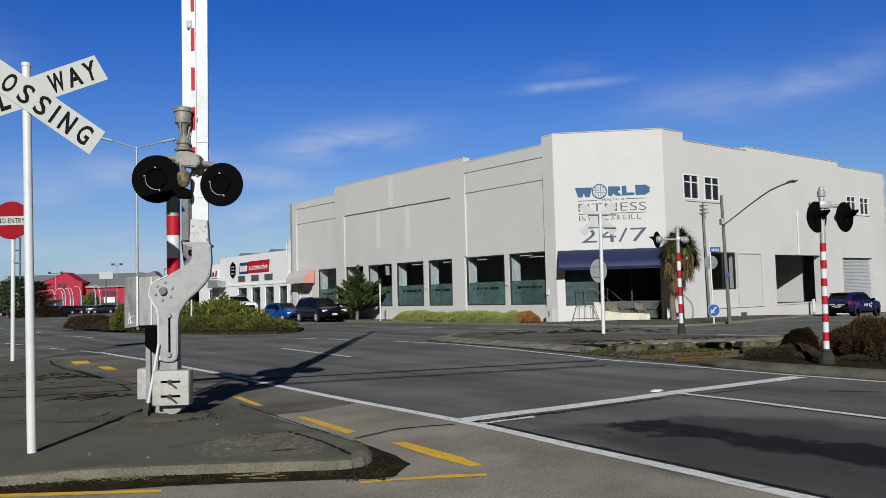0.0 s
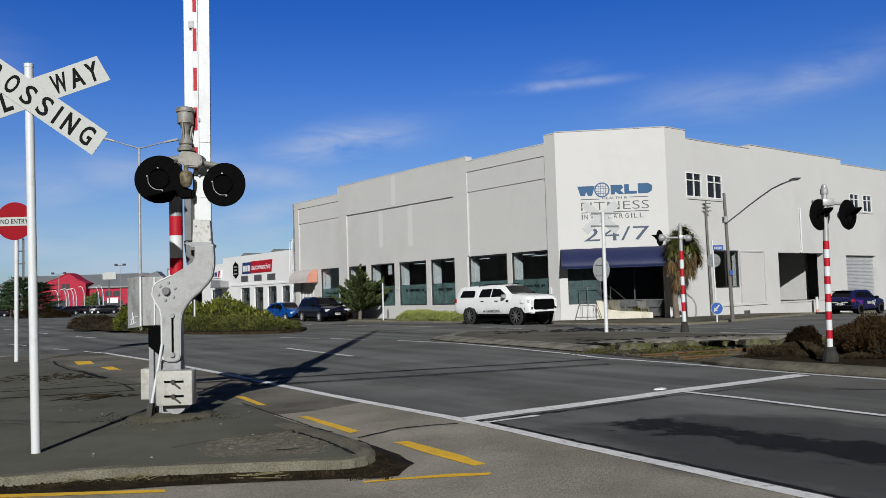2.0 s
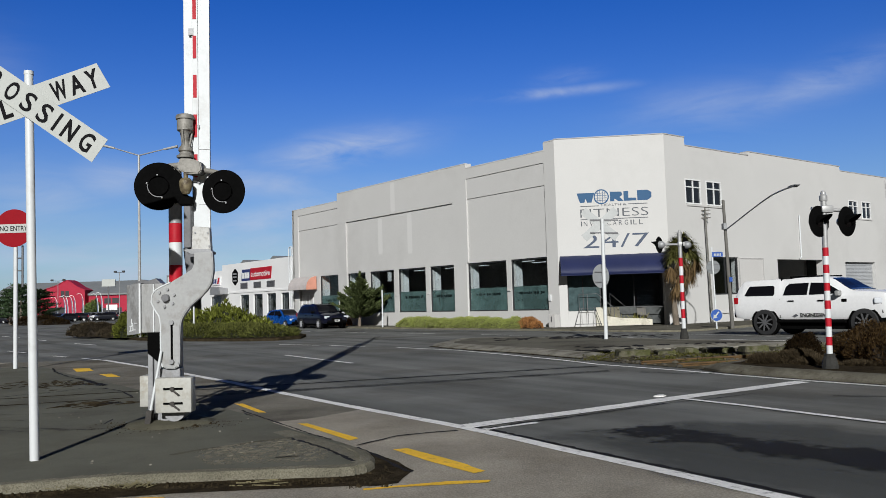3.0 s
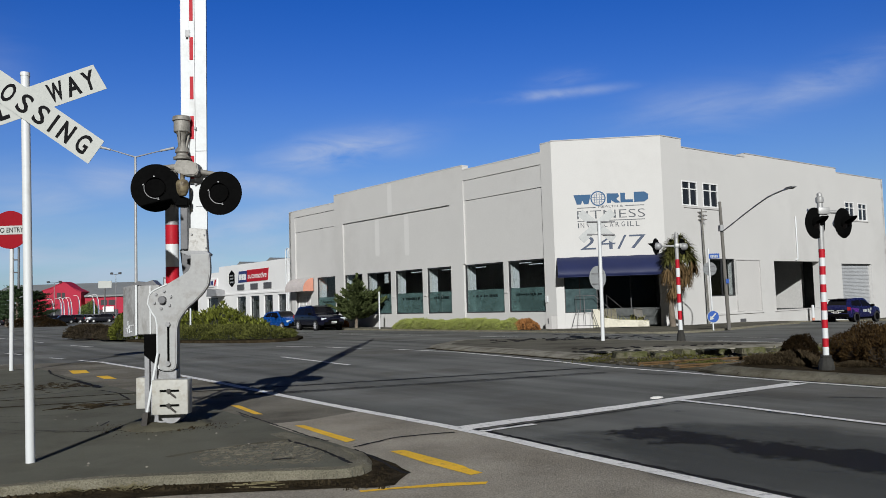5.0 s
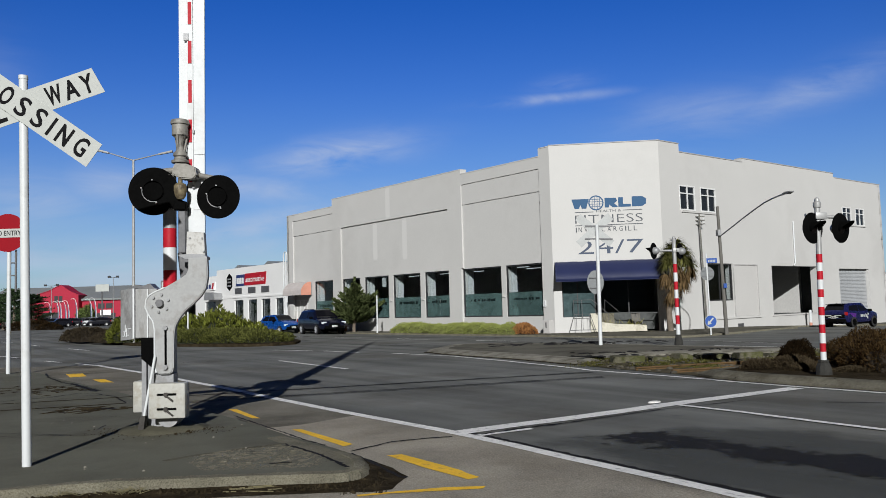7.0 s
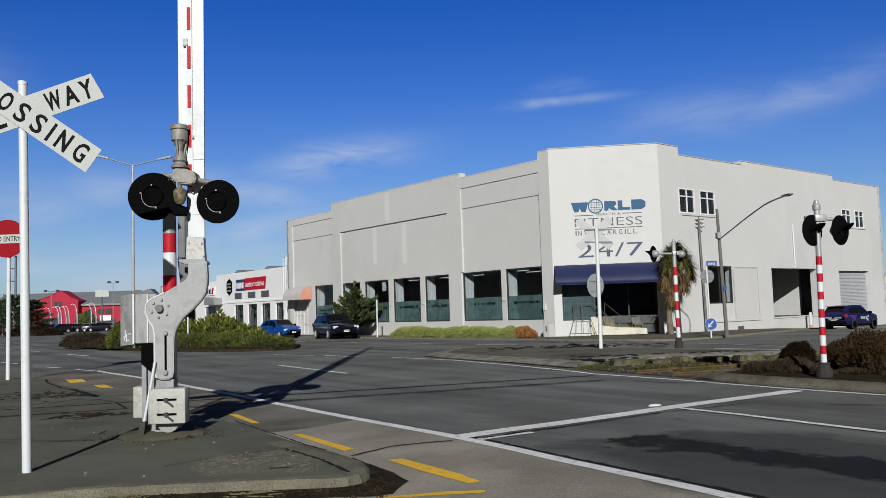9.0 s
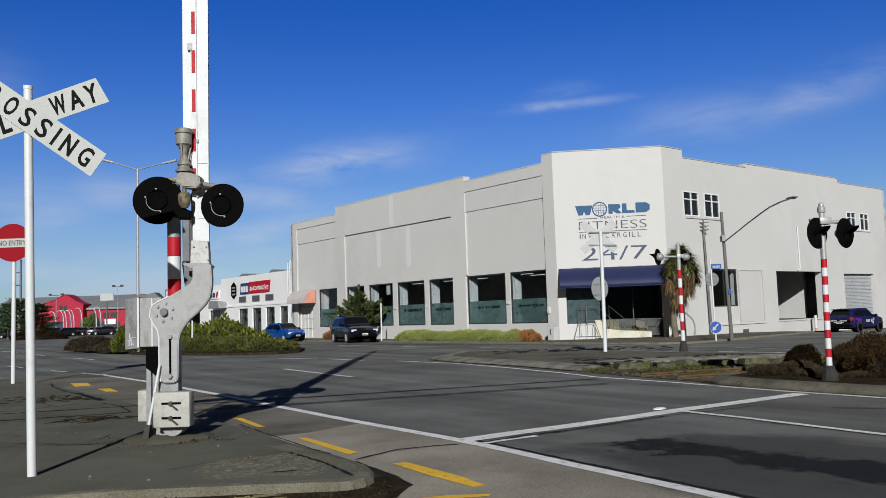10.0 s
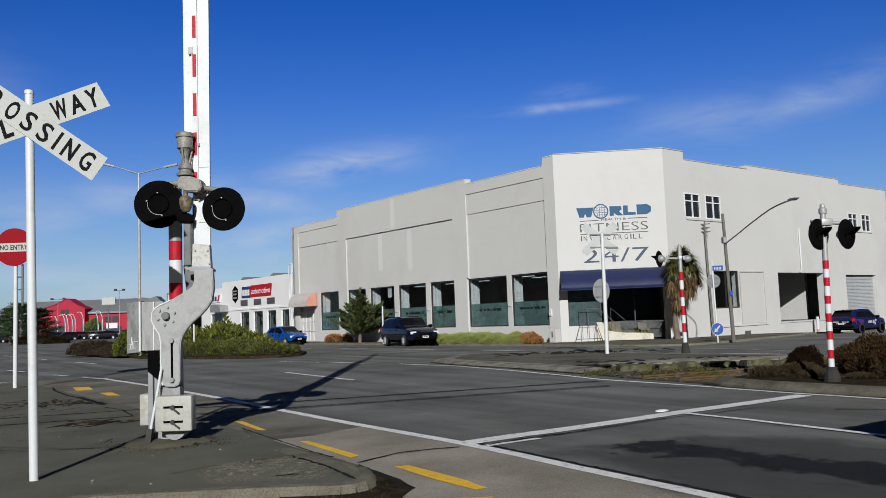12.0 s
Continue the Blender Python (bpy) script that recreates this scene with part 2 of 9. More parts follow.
M["coping"] = material("coping", (0.42, 0.41, 0.40), 0.7, var=0.15, big=1, fine=9)
M["cream"] = material("cream", (0.60, 0.57, 0.47), 0.8, var=0.10, big=1.2, fine=18, dark=(0.40, 0.37, 0.29), damt=0.25, dscale=2)
M["white_wall"] = material("white_wall", (0.77, 0.768, 0.762), 0.8, var=0.04, big=0.3, fine=10)
M["frame_dark"] = material("frame_dark", (0.03, 0.03, 0.032), 0.45, var=0.1, fine=20)
M["frame_white"] = material("frame_white", (0.75, 0.75, 0.74), 0.5, var=0.05, fine=20)
M["interior"] = material("interior", (0.30, 0.295, 0.28), 0.9, var=0.35, big=0.5, fine=5)
# darker copy of the room colour, for the shade in porch and loading bay
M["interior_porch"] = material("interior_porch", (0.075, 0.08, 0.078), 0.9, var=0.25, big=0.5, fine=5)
M["interior_pale"] = material("interior_pale", (0.55, 0.54, 0.52), 0.9, var=0.06, big=0.5, fine=8)
M["glass"] = glass("glass", (0.76, 0.80, 0.81))
M["glass_shop"] = glass("glass_shop", (0.62, 0.64, 0.65))
M["porch_glass"] = material("porch_glass", (0.055, 0.085, 0.088), 0.12, var=0.25, big=0.6, fine=4, spec=0.5)
M["car_glass"] = material("car_glass", (0.006, 0.006, 0.008), 0.08, var=0.1, fine=3, spec=0.1)
M["navy"] = material("navy", (0.017, 0.023, 0.072), 0.55, var=0.10, big=0.8, fine=25, spec=0.22)
M["salmon"] = material("salmon", (0.60, 0.27, 0.19), 0.8, var=0.08, big=2, fine=20)
M["hood_pale"] = material("hood_pale", (0.50, 0.455, 0.44), 0.8, var=0.08, big=2, fine=20)
M["steel"] = material("steel", (0.29, 0.293, 0.30), 0.5, metal=0.25, var=0.10, big=2, fine=30, bump=0.1, bscale=40, dark=(0.26, 0.255, 0.25), damt=0.25, dscale=5)
M["steel_dark"] = material("steel_dark", (0.13, 0.13, 0.135), 0.5, metal=0.3, var=0.15, big=3, fine=30)
M["grey_paint"] = material("grey_paint", (0.335, 0.338, 0.335), 0.5, var=0.07, big=2, fine=25, bump=0.08, bscale=30, dark=(0.26, 0.252, 0.24), damt=0.3, dscale=4)
M["pale_box"] = material("pale_box", (0.41, 0.405, 0.37), 0.6, var=0.07, big=3, fine=25, bump=0.1, bscale=40, dark=(0.32, 0.30, 0.255), damt=0.3, dscale=6)
M["white_paint"] = material("white_paint", (0.63, 0.65, 0.655), 0.45, var=0.03, big=2, fine=25, dark=(0.55, 0.56, 0.555), damt=0.25, dscale=3)
M["holder_paint"] = material("holder_paint", (0.50, 0.495, 0.475), 0.6, var=0.08, big=4, fine=30, dark=(0.30, 0.28, 0.25), damt=0.35, dscale=11)
M["kerb_pale"] = material("kerb_pale", (0.150, 0.140, 0.110), 0.95, spec=0.05, var=0.2, big=1.2, fine=30, bump=0.5, bscale=40, dark=(0.095, 0.086, 0.064), damt=0.45, dscale=2.2)
M["kerb_light"] = material("kerb_light", (0.245, 0.232, 0.195), 0.95, spec=0.05, var=0.2, big=1.2, fine=30, bump=0.5, bscale=40, dark=(0.14, 0.13, 0.10), damt=0.45, dscale=2.5)
M["mossy"] = material("mossy", (0.15, 0.14, 0.10), 0.95, spec=0.04, var=0.25, big=3, fine=30, bump=0.8, bscale=25, dark=(0.065, 0.068, 0.028), damt=0.6, dscale=4)
M["bed_dirt"] = material("bed_dirt", (0.115, 0.10, 0.068), 1.0, spec=0.02, var=0.3, big=1.6, fine=25, bump=0.9, bscale=25, dark=(0.055, 0.048, 0.030), damt=0.5, dscale=1.6)
M["sign_white"] = material("sign_white", (0.44, 0.455, 0.43), 0.6, var=0.04, big=2, fine=20, dark=(0.42, 0.43, 0.41), damt=0.2, dscale=4)
M["red_paint"] = material("red_paint", (0.42, 0.010, 0.022), 0.55, spec=0.25, var=0.08, big=3, fine=25)
M["sign_red"] = material("sign_red", (0.26, 0.003, 0.010), 0.6, spec=0.15, var=0.06, big=3, fine=25)
M["black"] = material("black", (0.003, 0.003, 0.003), 0.85, var=0.2, big=4, fine=30, spec=0.04)
M["black_matt"] = material("black_matt", (0.003, 0.003, 0.003), 0.9, var=0.2, big=4, fine=30, spec=0.03)
M["letter_black"] = material("letter_black", (0.008, 0.008, 0.009), 0.8, var=0.1, spec=0.1)
M["lens"] = material("lens", (0.08, 0.01, 0.012), 0.15, var=0.1, spec=0.8)
M["brass"] = material("brass", (0.19, 0.155, 0.09), 0.6, metal=0.1, var=0.2, big=9, fine=40, dark=(0.07, 0.05, 0.03), damt=0.5, dscale=14)
M["sign_blue"] = material("sign_blue", (0.008, 0.068, 0.32), 0.5, var=0.05)
M["letter_blue"] = material("letter_blue", (0.02, 0.085, 0.19), 0.7, var=0.05)
M["letter_grey"] = material("letter_grey", (0.08, 0.087, 0.10), 0.7, var=0.05)
M["letter_slate"] = material("letter_slate", (0.06, 0.08, 0.125), 0.7, var=0.05)
M["wood_pole"] = material("wood_pole", (0.135, 0.128, 0.115), 0.9, var=0.2, big=2, fine=20, bump=0.4, bscale=20, stretch=(8, 8, 0.5))
M["bark"] = material("bark", (0.16, 0.13, 0.10), 0.95, var=0.25, big=3, fine=25, bump=0.8, bscale=25)
M["roof_grey"] = material("roof_grey", (0.20, 0.21, 0.21), 0.6, var=0.1, big=0.3, fine=5)
M["barn_red"] = material("barn_red", (0.36, 0.006, 0.032), 0.7, var=0.07, big=0.2, fine=3)
M["rust"] = material("rust", (0.10, 0.058, 0.022), 0.9, var=0.3, big=4, fine=30, bump=0.5, bscale=40)
M["rubber"] = material("rubber", (0.02, 0.02, 0.021), 0.85, var=0.15, fine=30)
M["alloy"] = material("alloy", (0.6, 0.6, 0.61), 0.4, metal=0.3, var=0.08)
M["headlamp"] = material("headlamp", (0.65, 0.67, 0.70), 0.12, var=0.05, spec=0.8)
M["tail_red"] = material("tail_red", (0.35, 0.01, 0.015), 0.2, var=0.05)
M["plate"] = material("plate", (0.72, 0.72, 0.70), 0.5, var=0.05)


def paint(name, colour, rough=0.25, metal=0.0):
    m = material(name, colour, rough, metal=metal, var=0.03, big=1, fine=10, spec=0.22)
    m.node_tree.nodes["Principled BSDF"].inputs["Coat Weight"].default_value = 0.25
    m.node_tree.nodes["Principled BSDF"].inputs["Coat Roughness"].default_value = 0.06
    return m


def leaf_mat(name, colour, rand=0.4):
    m = material(name, colour, 0.75, var=0.2, big=1.0, fine=8, rand=rand, spec=0.06)
    return m


# ---- builders ----
def part(name, bm, mat, parent=None, label="", smooth=False, m=None):
    """One mesh object from a bmesh, under a thing or a part."""
    me = bpy.data.meshes.new(name)
    bm.normal_update()
    bm.to_mesh(me)
    bm.free()
    for mm in (mat if isinstance(mat, (list, tuple)) else [mat]):
        me.materials.append(M[mm] if isinstance(mm, str) else mm)
    if smooth:
        for p in me.polygons:
            p.use_smooth = True
        me.set_sharp_from_angle(angle=radians(38))
    ob = new(name, me)
    if parent:
        ob.parent = parent
    if m is not None:
        ob.matrix_basis = m
    if label:
        tagged(ob, label)
    return ob


def thing(name, label, category, m=None, group="", kind=""):
    ob = new(name)
    ob.empty_display_size = 0.2
    if m is not None:
        ob.matrix_basis = m
    return tagged(ob, label, category, group, kind)


def BM():
    return bmesh.new()


def box(bm, x0, x1, y0, y1, z0, z1, bev=0.0, m=None, mi=0):
    v = [bm.verts.new(p) for p in ((x0, y0, z0), (x1, y0, z0), (x1, y1, z0), (x0, y1, z0), (x0, y0, z1), (x1, y0, z1), (x1, y1, z1), (x0, y1, z1))]
    fs = [bm.faces.new([v[i] for i in q]) for q in ((0, 3, 2, 1), (4, 5, 6, 7), (0, 1, 5, 4), (1, 2, 6, 5), (2, 3, 7, 6), (3, 0, 4, 7))]
    for f in fs:
        f.material_index = mi
    if bev:
        r = bmesh.ops.bevel(bm, geom=list({e for f in fs for e in f.edges}), offset=bev, segments=2, affect='EDGES', profile=0.5)
        v = list({w for f in r["faces"] for w in f.verts} | {w for f in fs if f.is_valid for w in f.verts})
    if m is not None:
        bmesh.ops.transform(bm, matrix=m, verts=v)
    return v


def tube(bm, p0, p1, r0, r1=None, n=16, caps=True, mi=0):
    """A round bar from p0 to p1."""
    r1 = r0 if r1 is None else r1
    p0, p1 = Vector(p0), Vector(p1)
    q = (p1 - p0).to_track_quat('Z', 'Y').to_matrix()
    rings = []
    for p, r in ((p0, r0), (p1, r1)):
        rings.append([bm.verts.new(p + q @ Vector((r * math.cos(2 * math.pi * i / n), r * math.sin(2 * math.pi * i / n), 0))) for i in range(n)])
    for i in range(n):
        bm.faces.new((rings[0][i], rings[0][(i + 1) % n], rings[1][(i + 1) % n], rings[1][i])).material_index = mi
    if caps:
        bm.faces.new(rings[0][::-1]).material_index = mi
        bm.faces.new(rings[1]).material_index = mi


def pipe(bm, pts, r, n=8, r1=None):
    """One bent round bar through all the points."""
    P = [Vector(p) for p in pts]
    rings = []
    ref = Vector((0.31, 0.77, 0.55))
    for i, p in enumerate(P):
        d = (P[min(i + 1, len(P) - 1)] - P[max(i - 1, 0)]).normalized()
        a = d.cross(ref).normalized()
        b = d.cross(a)
        w = r if r1 is None else r + (r1 - r) * i / (len(P) - 1)
        rings.append([bm.verts.new(p + (a * math.cos(2 * math.pi * k / n) + b * math.sin(2 * math.pi * k / n)) * w) for k in range(n)])
    for u, v in zip(rings, rings[1:]):
        for k in range(n):
            bm.faces.new((u[k], u[(k + 1) % n], v[(k + 1) % n], v[k]))
    bm.faces.new(rings[0][::-1])
    bm.faces.new(rings[-1])
    bmesh.ops.recalc_face_normals(bm, faces=bm.faces[:])


def lathe(bm, profile, n=20, m=None, mi=0):
    """Turned about z from (radius, z) pairs, bottom to top."""
    rings, made = [], []
    for r, z in profile:
        if r < 1e-5:
            rings.append([bm.verts.new((0, 0, z))])
        else:
            rings.append([bm.verts.new((r * math.cos(2 * math.pi * i / n), r * math.sin(2 * math.pi * i / n), z)) for i in range(n)])
        made += rings[-1]
    for a, b in zip(rings, rings[1:]):
        for i in range(n):
            j = (i + 1) % n
            if len(a) == 1 and len(b) == 1:
                continue
            vs = [a[0], b[j], b[i]] if len(a) == 1 else [a[i], a[j], b[0]] if len(b) == 1 else [a[i], a[j], b[j], b[i]]
            bm.faces.new(vs).material_index = mi
    for ring, flip in ((rings[0], True), (rings[-1], False)):
        if len(ring) > 1:
            bm.faces.new(ring[::-1] if flip else ring).material_index = mi
    if m is not None:
        bmesh.ops.transform(bm, matrix=m, verts=made)


def prism(bm, poly, a0, a1, axis='z', m=None, mi=0):
    """A polygon drawn out from a0 to a1. axis z: poly is (x, y); axis y: poly is (x, z); axis x: poly is (y, z)."""
    def at(p, h):
        return (p[0], p[1], h) if axis == 'z' else (p[0], h, p[1]) if axis == 'y' else (h, p[0], p[1])
    lo, hi = [bm.verts.new(at(p, a0)) for p in poly], [bm.verts.new(at(p, a1)) for p in poly]
    n = len(poly)
    fs = [bm.faces.new(lo[::-1]), bm.faces.new(hi)] + [bm.faces.new((lo[i], lo[(i + 1) % n], hi[(i + 1) % n], hi[i])) for i in range(n)]
    for f in fs:
        f.material_index = mi
    bmesh.ops.recalc_face_normals(bm, faces=fs)
    if m is not None:
        bmesh.ops.transform(bm, matrix=m, verts=lo + hi)


def strip_bm(bm, pts, width, z=0.004, ragged=0.0, cut=0.25):
    """A flat painted band along a line of points."""
    P = [Vector((x, y, 0)) for x, y in pts]
    fine = []
    for p, q in zip(P, P[1:]):
        k = max(1, int((q - p).length / cut)) if ragged else 1
        fine += [p.lerp(q, i / k) for i in range(k)]
    fine.append(P[-1])
    prev = None
    for i, p in enumerate(fine):
        d = (fine[min(i + 1, len(fine) - 1)] - fine[max(i - 1, 0)]).normalized()
        s = Vector((-d.y, d.x, 0))
        w = [width / 2 * (1 + ragged * random.uniform(-1, 1)) for _ in (0, 1)]
        pair = (bm.verts.new(p + s * w[0] + Vector((0, 0, z + hgt(p.x, p.y)))), bm.verts.new(p - s * w[1] + Vector((0, 0, z + hgt(p.x, p.y)))))
        if prev:
            bm.faces.new((prev[0], prev[1], pair[1], pair[0]))
        prev = pair


def flat(name, poly, z, mat, label="", kind="structure", category=""):
    bm = BM()
    f = bm.faces.new([bm.verts.new((x, y, z)) for x, y in poly])
    if f.normal.z < 0 or f.calc_area() and (f.normal_update() or f.normal.z < 0):
        f.normal_flip()
    bmesh.ops.triangulate(bm, faces=[f])
    return tagged(part(name, bm, mat), label, category, kind=kind)


def letters(word, width, height, depth=0.004, bold=0.0, slant=0.0):
    """A word as a mesh in the x-z plane, fitted to width and height, from (0, 0), facing -y."""
    cu = bpy.data.curves.new("word", 'FONT')
    cu.body, cu.extrude, cu.offset, cu.resolution_u, cu.shear = word, 0.02, bold, 3, slant
    ob = bpy.data.objects.new("word", cu)
    me = bpy.data.meshes.new_from_object(ob)
    bpy.data.objects.remove(ob)
    co = np.empty(len(me.vertices) * 3)
    me.vertices.foreach_get("co", co)
    co = co.reshape(-1, 3)
    lo, hi = co.min(0), co.max(0)
    bm = BM()
    bm.from_mesh(me)
    bpy.data.meshes.remove(me)
    sx, sz = width / (hi[0] - lo[0]), height / (hi[1] - lo[1])
    for v in bm.verts:
        x, y, z = v.co
        v.co = ((x - lo[0]) * sx, -(z - lo[2]) / (hi[2] - lo[2]) * depth, (y - lo[1]) * sz)
    return bm


def wall_bm(x0, x1, z0, z1, y0, y1, holes):
    """A wall with real openings, in a grid: holes are (x0, x1, z0, z1)."""
    xs = sorted({x0, x1, *(v for h in holes for v in h[:2])})
    zs = sorted({z0, z1, *(v for h in holes for v in h[2:])})
    xs, zs = [v for v in xs if x0 <= v <= x1], [v for v in zs if z0 <= v <= z1]
    solid = {}
    for i in range(len(xs) - 1):
        for j in range(len(zs) - 1):
            cx, cz = (xs[i] + xs[i + 1]) / 2, (zs[j] + zs[j + 1]) / 2
            solid[i, j] = not any(h[0] < cx < h[1] and h[2] < cz < h[3] for h in holes)
    bm, cache = BM(), {}

    def V(i, j, k):
        if (i, j, k) not in cache:
            cache[i, j, k] = bm.verts.new((xs[i], (y0, y1)[k], zs[j]))
        return cache[i, j, k]
    for (i, j), s in solid.items():
        if not s:
            continue
        bm.faces.new((V(i, j, 0), V(i + 1, j, 0), V(i + 1, j + 1, 0), V(i, j + 1, 0)))
        bm.faces.new((V(i, j, 1), V(i, j + 1, 1), V(i + 1, j + 1, 1), V(i + 1, j, 1)))
        for di, dj, e in ((-1, 0, ((i, j), (i, j + 1))), (1, 0, ((i + 1, j + 1), (i + 1, j))), (0, -1, ((i + 1, j), (i, j))), (0, 1, ((i, j + 1), (i + 1, j + 1)))):
            if not solid.get((i + di, j + dj), False):
                (a, b), (c, d) = e
                bm.faces.new((V(a, b, 0), V(c, d, 0), V(c, d, 1), V(a, b, 1)))
    return bm


# ---- plan ----
YAW = radians(38.42)
ALONG_A = Vector((-math.sin(YAW), math.cos(YAW), 0))      # along the long front, away from the corner
ALONG_B = Vector((math.cos(YAW), math.sin(YAW), 0))       # along the side front, away from the corner
CORNER_A, CORNER_B = Vector((6.35, 45.34, 0)), Vector((12.33, 44.65, 0))
FRONT_A = Matrix.Translation(CORNER_A) @ Matrix.Rotation(YAW - math.pi / 2, 4, 'Z')     # x to the right, y into the building
FRONT_C = Matrix.Translation(CORNER_A) @ Matrix.Rotation(math.atan2(-0.69, 5.98), 4, 'Z')
FRONT_B = Matrix.Translation(CORNER_B) @ Matrix.Rotation(YAW, 4, 'Z')


def hgt(x, y):
    """The ground's height: level, but falling gently along the side street."""
    d = Vector((x, y, 0)) - CORNER_B
    s, r = d.dot(ALONG_B), d.dot(ALONG_A)
    e = Vector((x, y, 0)) - CORNER_A
    along, off = -e.dot(ALONG_A), -e.dot(ALONG_B)
    crown = 0.04 * math.exp(-((off - 7.0) / 2.6) ** 2) * min(max((along + 12) / 12, 0), 1) * min(max((34 - along) / 12, 0), 1)
    dip = (0.10 + 0.05 * min(max((4.0 - off) / 1.4, 0), 1)) * math.exp(-(max(off - 4.3, 0) / 2.0) ** 2) * min(max((along + 60) / 15, 0), 1) * min(max((22 - along) / 10, 0), 1) * min(max((off + 9) / 6, 0), 1)
    return crown - dip - 0.03 * min(max(s - 1.0, 0), 22) * min(max((12 - r) / 10, 0), 1)


WALK_Z = -0.06    # top of the footpath before the corner building


def street(s, off):
    """A place in the street before the long front: s metres towards the corner and past it, off metres from the wall."""
    p = CORNER_A - ALONG_A * s - ALONG_B * off
    return p.x, p.y


# ---- ground ----
def build_ground():
    gx = [-900, -500, -300, -180, -110, -70] + [-50 + i for i in range(121)] + [80, 100, 140, 250, 500, 900]
    gy = [-900, -400, -150, -60, -30, -12] + [-4 + i for i in range(111)] + [115, 140, 180, 260, 400, 900]
    bm = BM()
    g = [[bm.verts.new((x, y, hgt(x, y))) for x in gx] for y in gy]
    for j in range(len(gy) - 1):
        for i in range(len(gx) - 1):
            bm.faces.new((g[j][i], g[j][i + 1], g[j + 1][i + 1], g[j + 1][i]))
    tagged(part("ground", bm, "asphalt"), "dark worn asphalt roads around the crossing", "ground", kind="structure")


def raised(name, poly, height, mat, label, category, lip=0.0, side="concrete", rough=0.0):
    """A raised bed or footpath with a chamfered concrete edge."""
    bm = BM()
    n = len(poly)
    area = sum(poly[i][0] * poly[(i + 1) % n][1] - poly[(i + 1) % n][0] * poly[i][1] for i in range(n))
    P = poly if area > 0 else poly[::-1]
    rings = []
    for inset, h in ((0.0, -0.05), (0.0, height * 0.75), (0.03, height), (0.18, height + 0.003)) if not lip else ((0.0, -0.05), (0.0, height * 0.35), (lip * 0.25, height * 0.75), (lip * 0.5, height), (lip, height + 0.003)):
        ring = []
        for i in range(n):
            p0, p1, p2 = Vector(P[i - 1]), Vector(P[i]), Vector(P[(i + 1) % n])
            d0, d1 = (p1 - p0).normalized(), (p2 - p1).normalized()
            nn = (Vector((-d0.y, d0.x)) + Vector((-d1.y, d1.x)))
            nn = nn.normalized() / max(0.5, nn.length / 2)
            q = p1 + nn * inset
            ring.append(bm.verts.new((q.x, q.y, h + hgt(q.x, q.y) + random.uniform(-1, 1) * rough)))
        rings.append(ring)
    for a, b in zip(rings, rings[1:]):
        for i in range(n):
            bm.faces.new((a[i], a[(i + 1) % n], b[(i + 1) % n], b[i])).material_index = 1
    f = bm.faces.new(rings[-1])
    bmesh.ops.triangulate(bm, faces=[f])
    return tagged(part(name, bm, [mat, side]), label, category, kind="structure")


EDGE_NEAR = [(-11.0, 26.3), (-10.27, 25.25), (-8.21, 22.46), (-6.34, 19.76), (-4.48, 17.04), (-2.82, 14.47), (-1.60, 12.64), (-0.66, 11.30), (0.10, 10.21), (0.72, 9.21), (1.21, 8.35), (1.63, 7.66), (1.99, 7.08), (2.30, 6.54), (4.5, 2.85), (9, -5)]


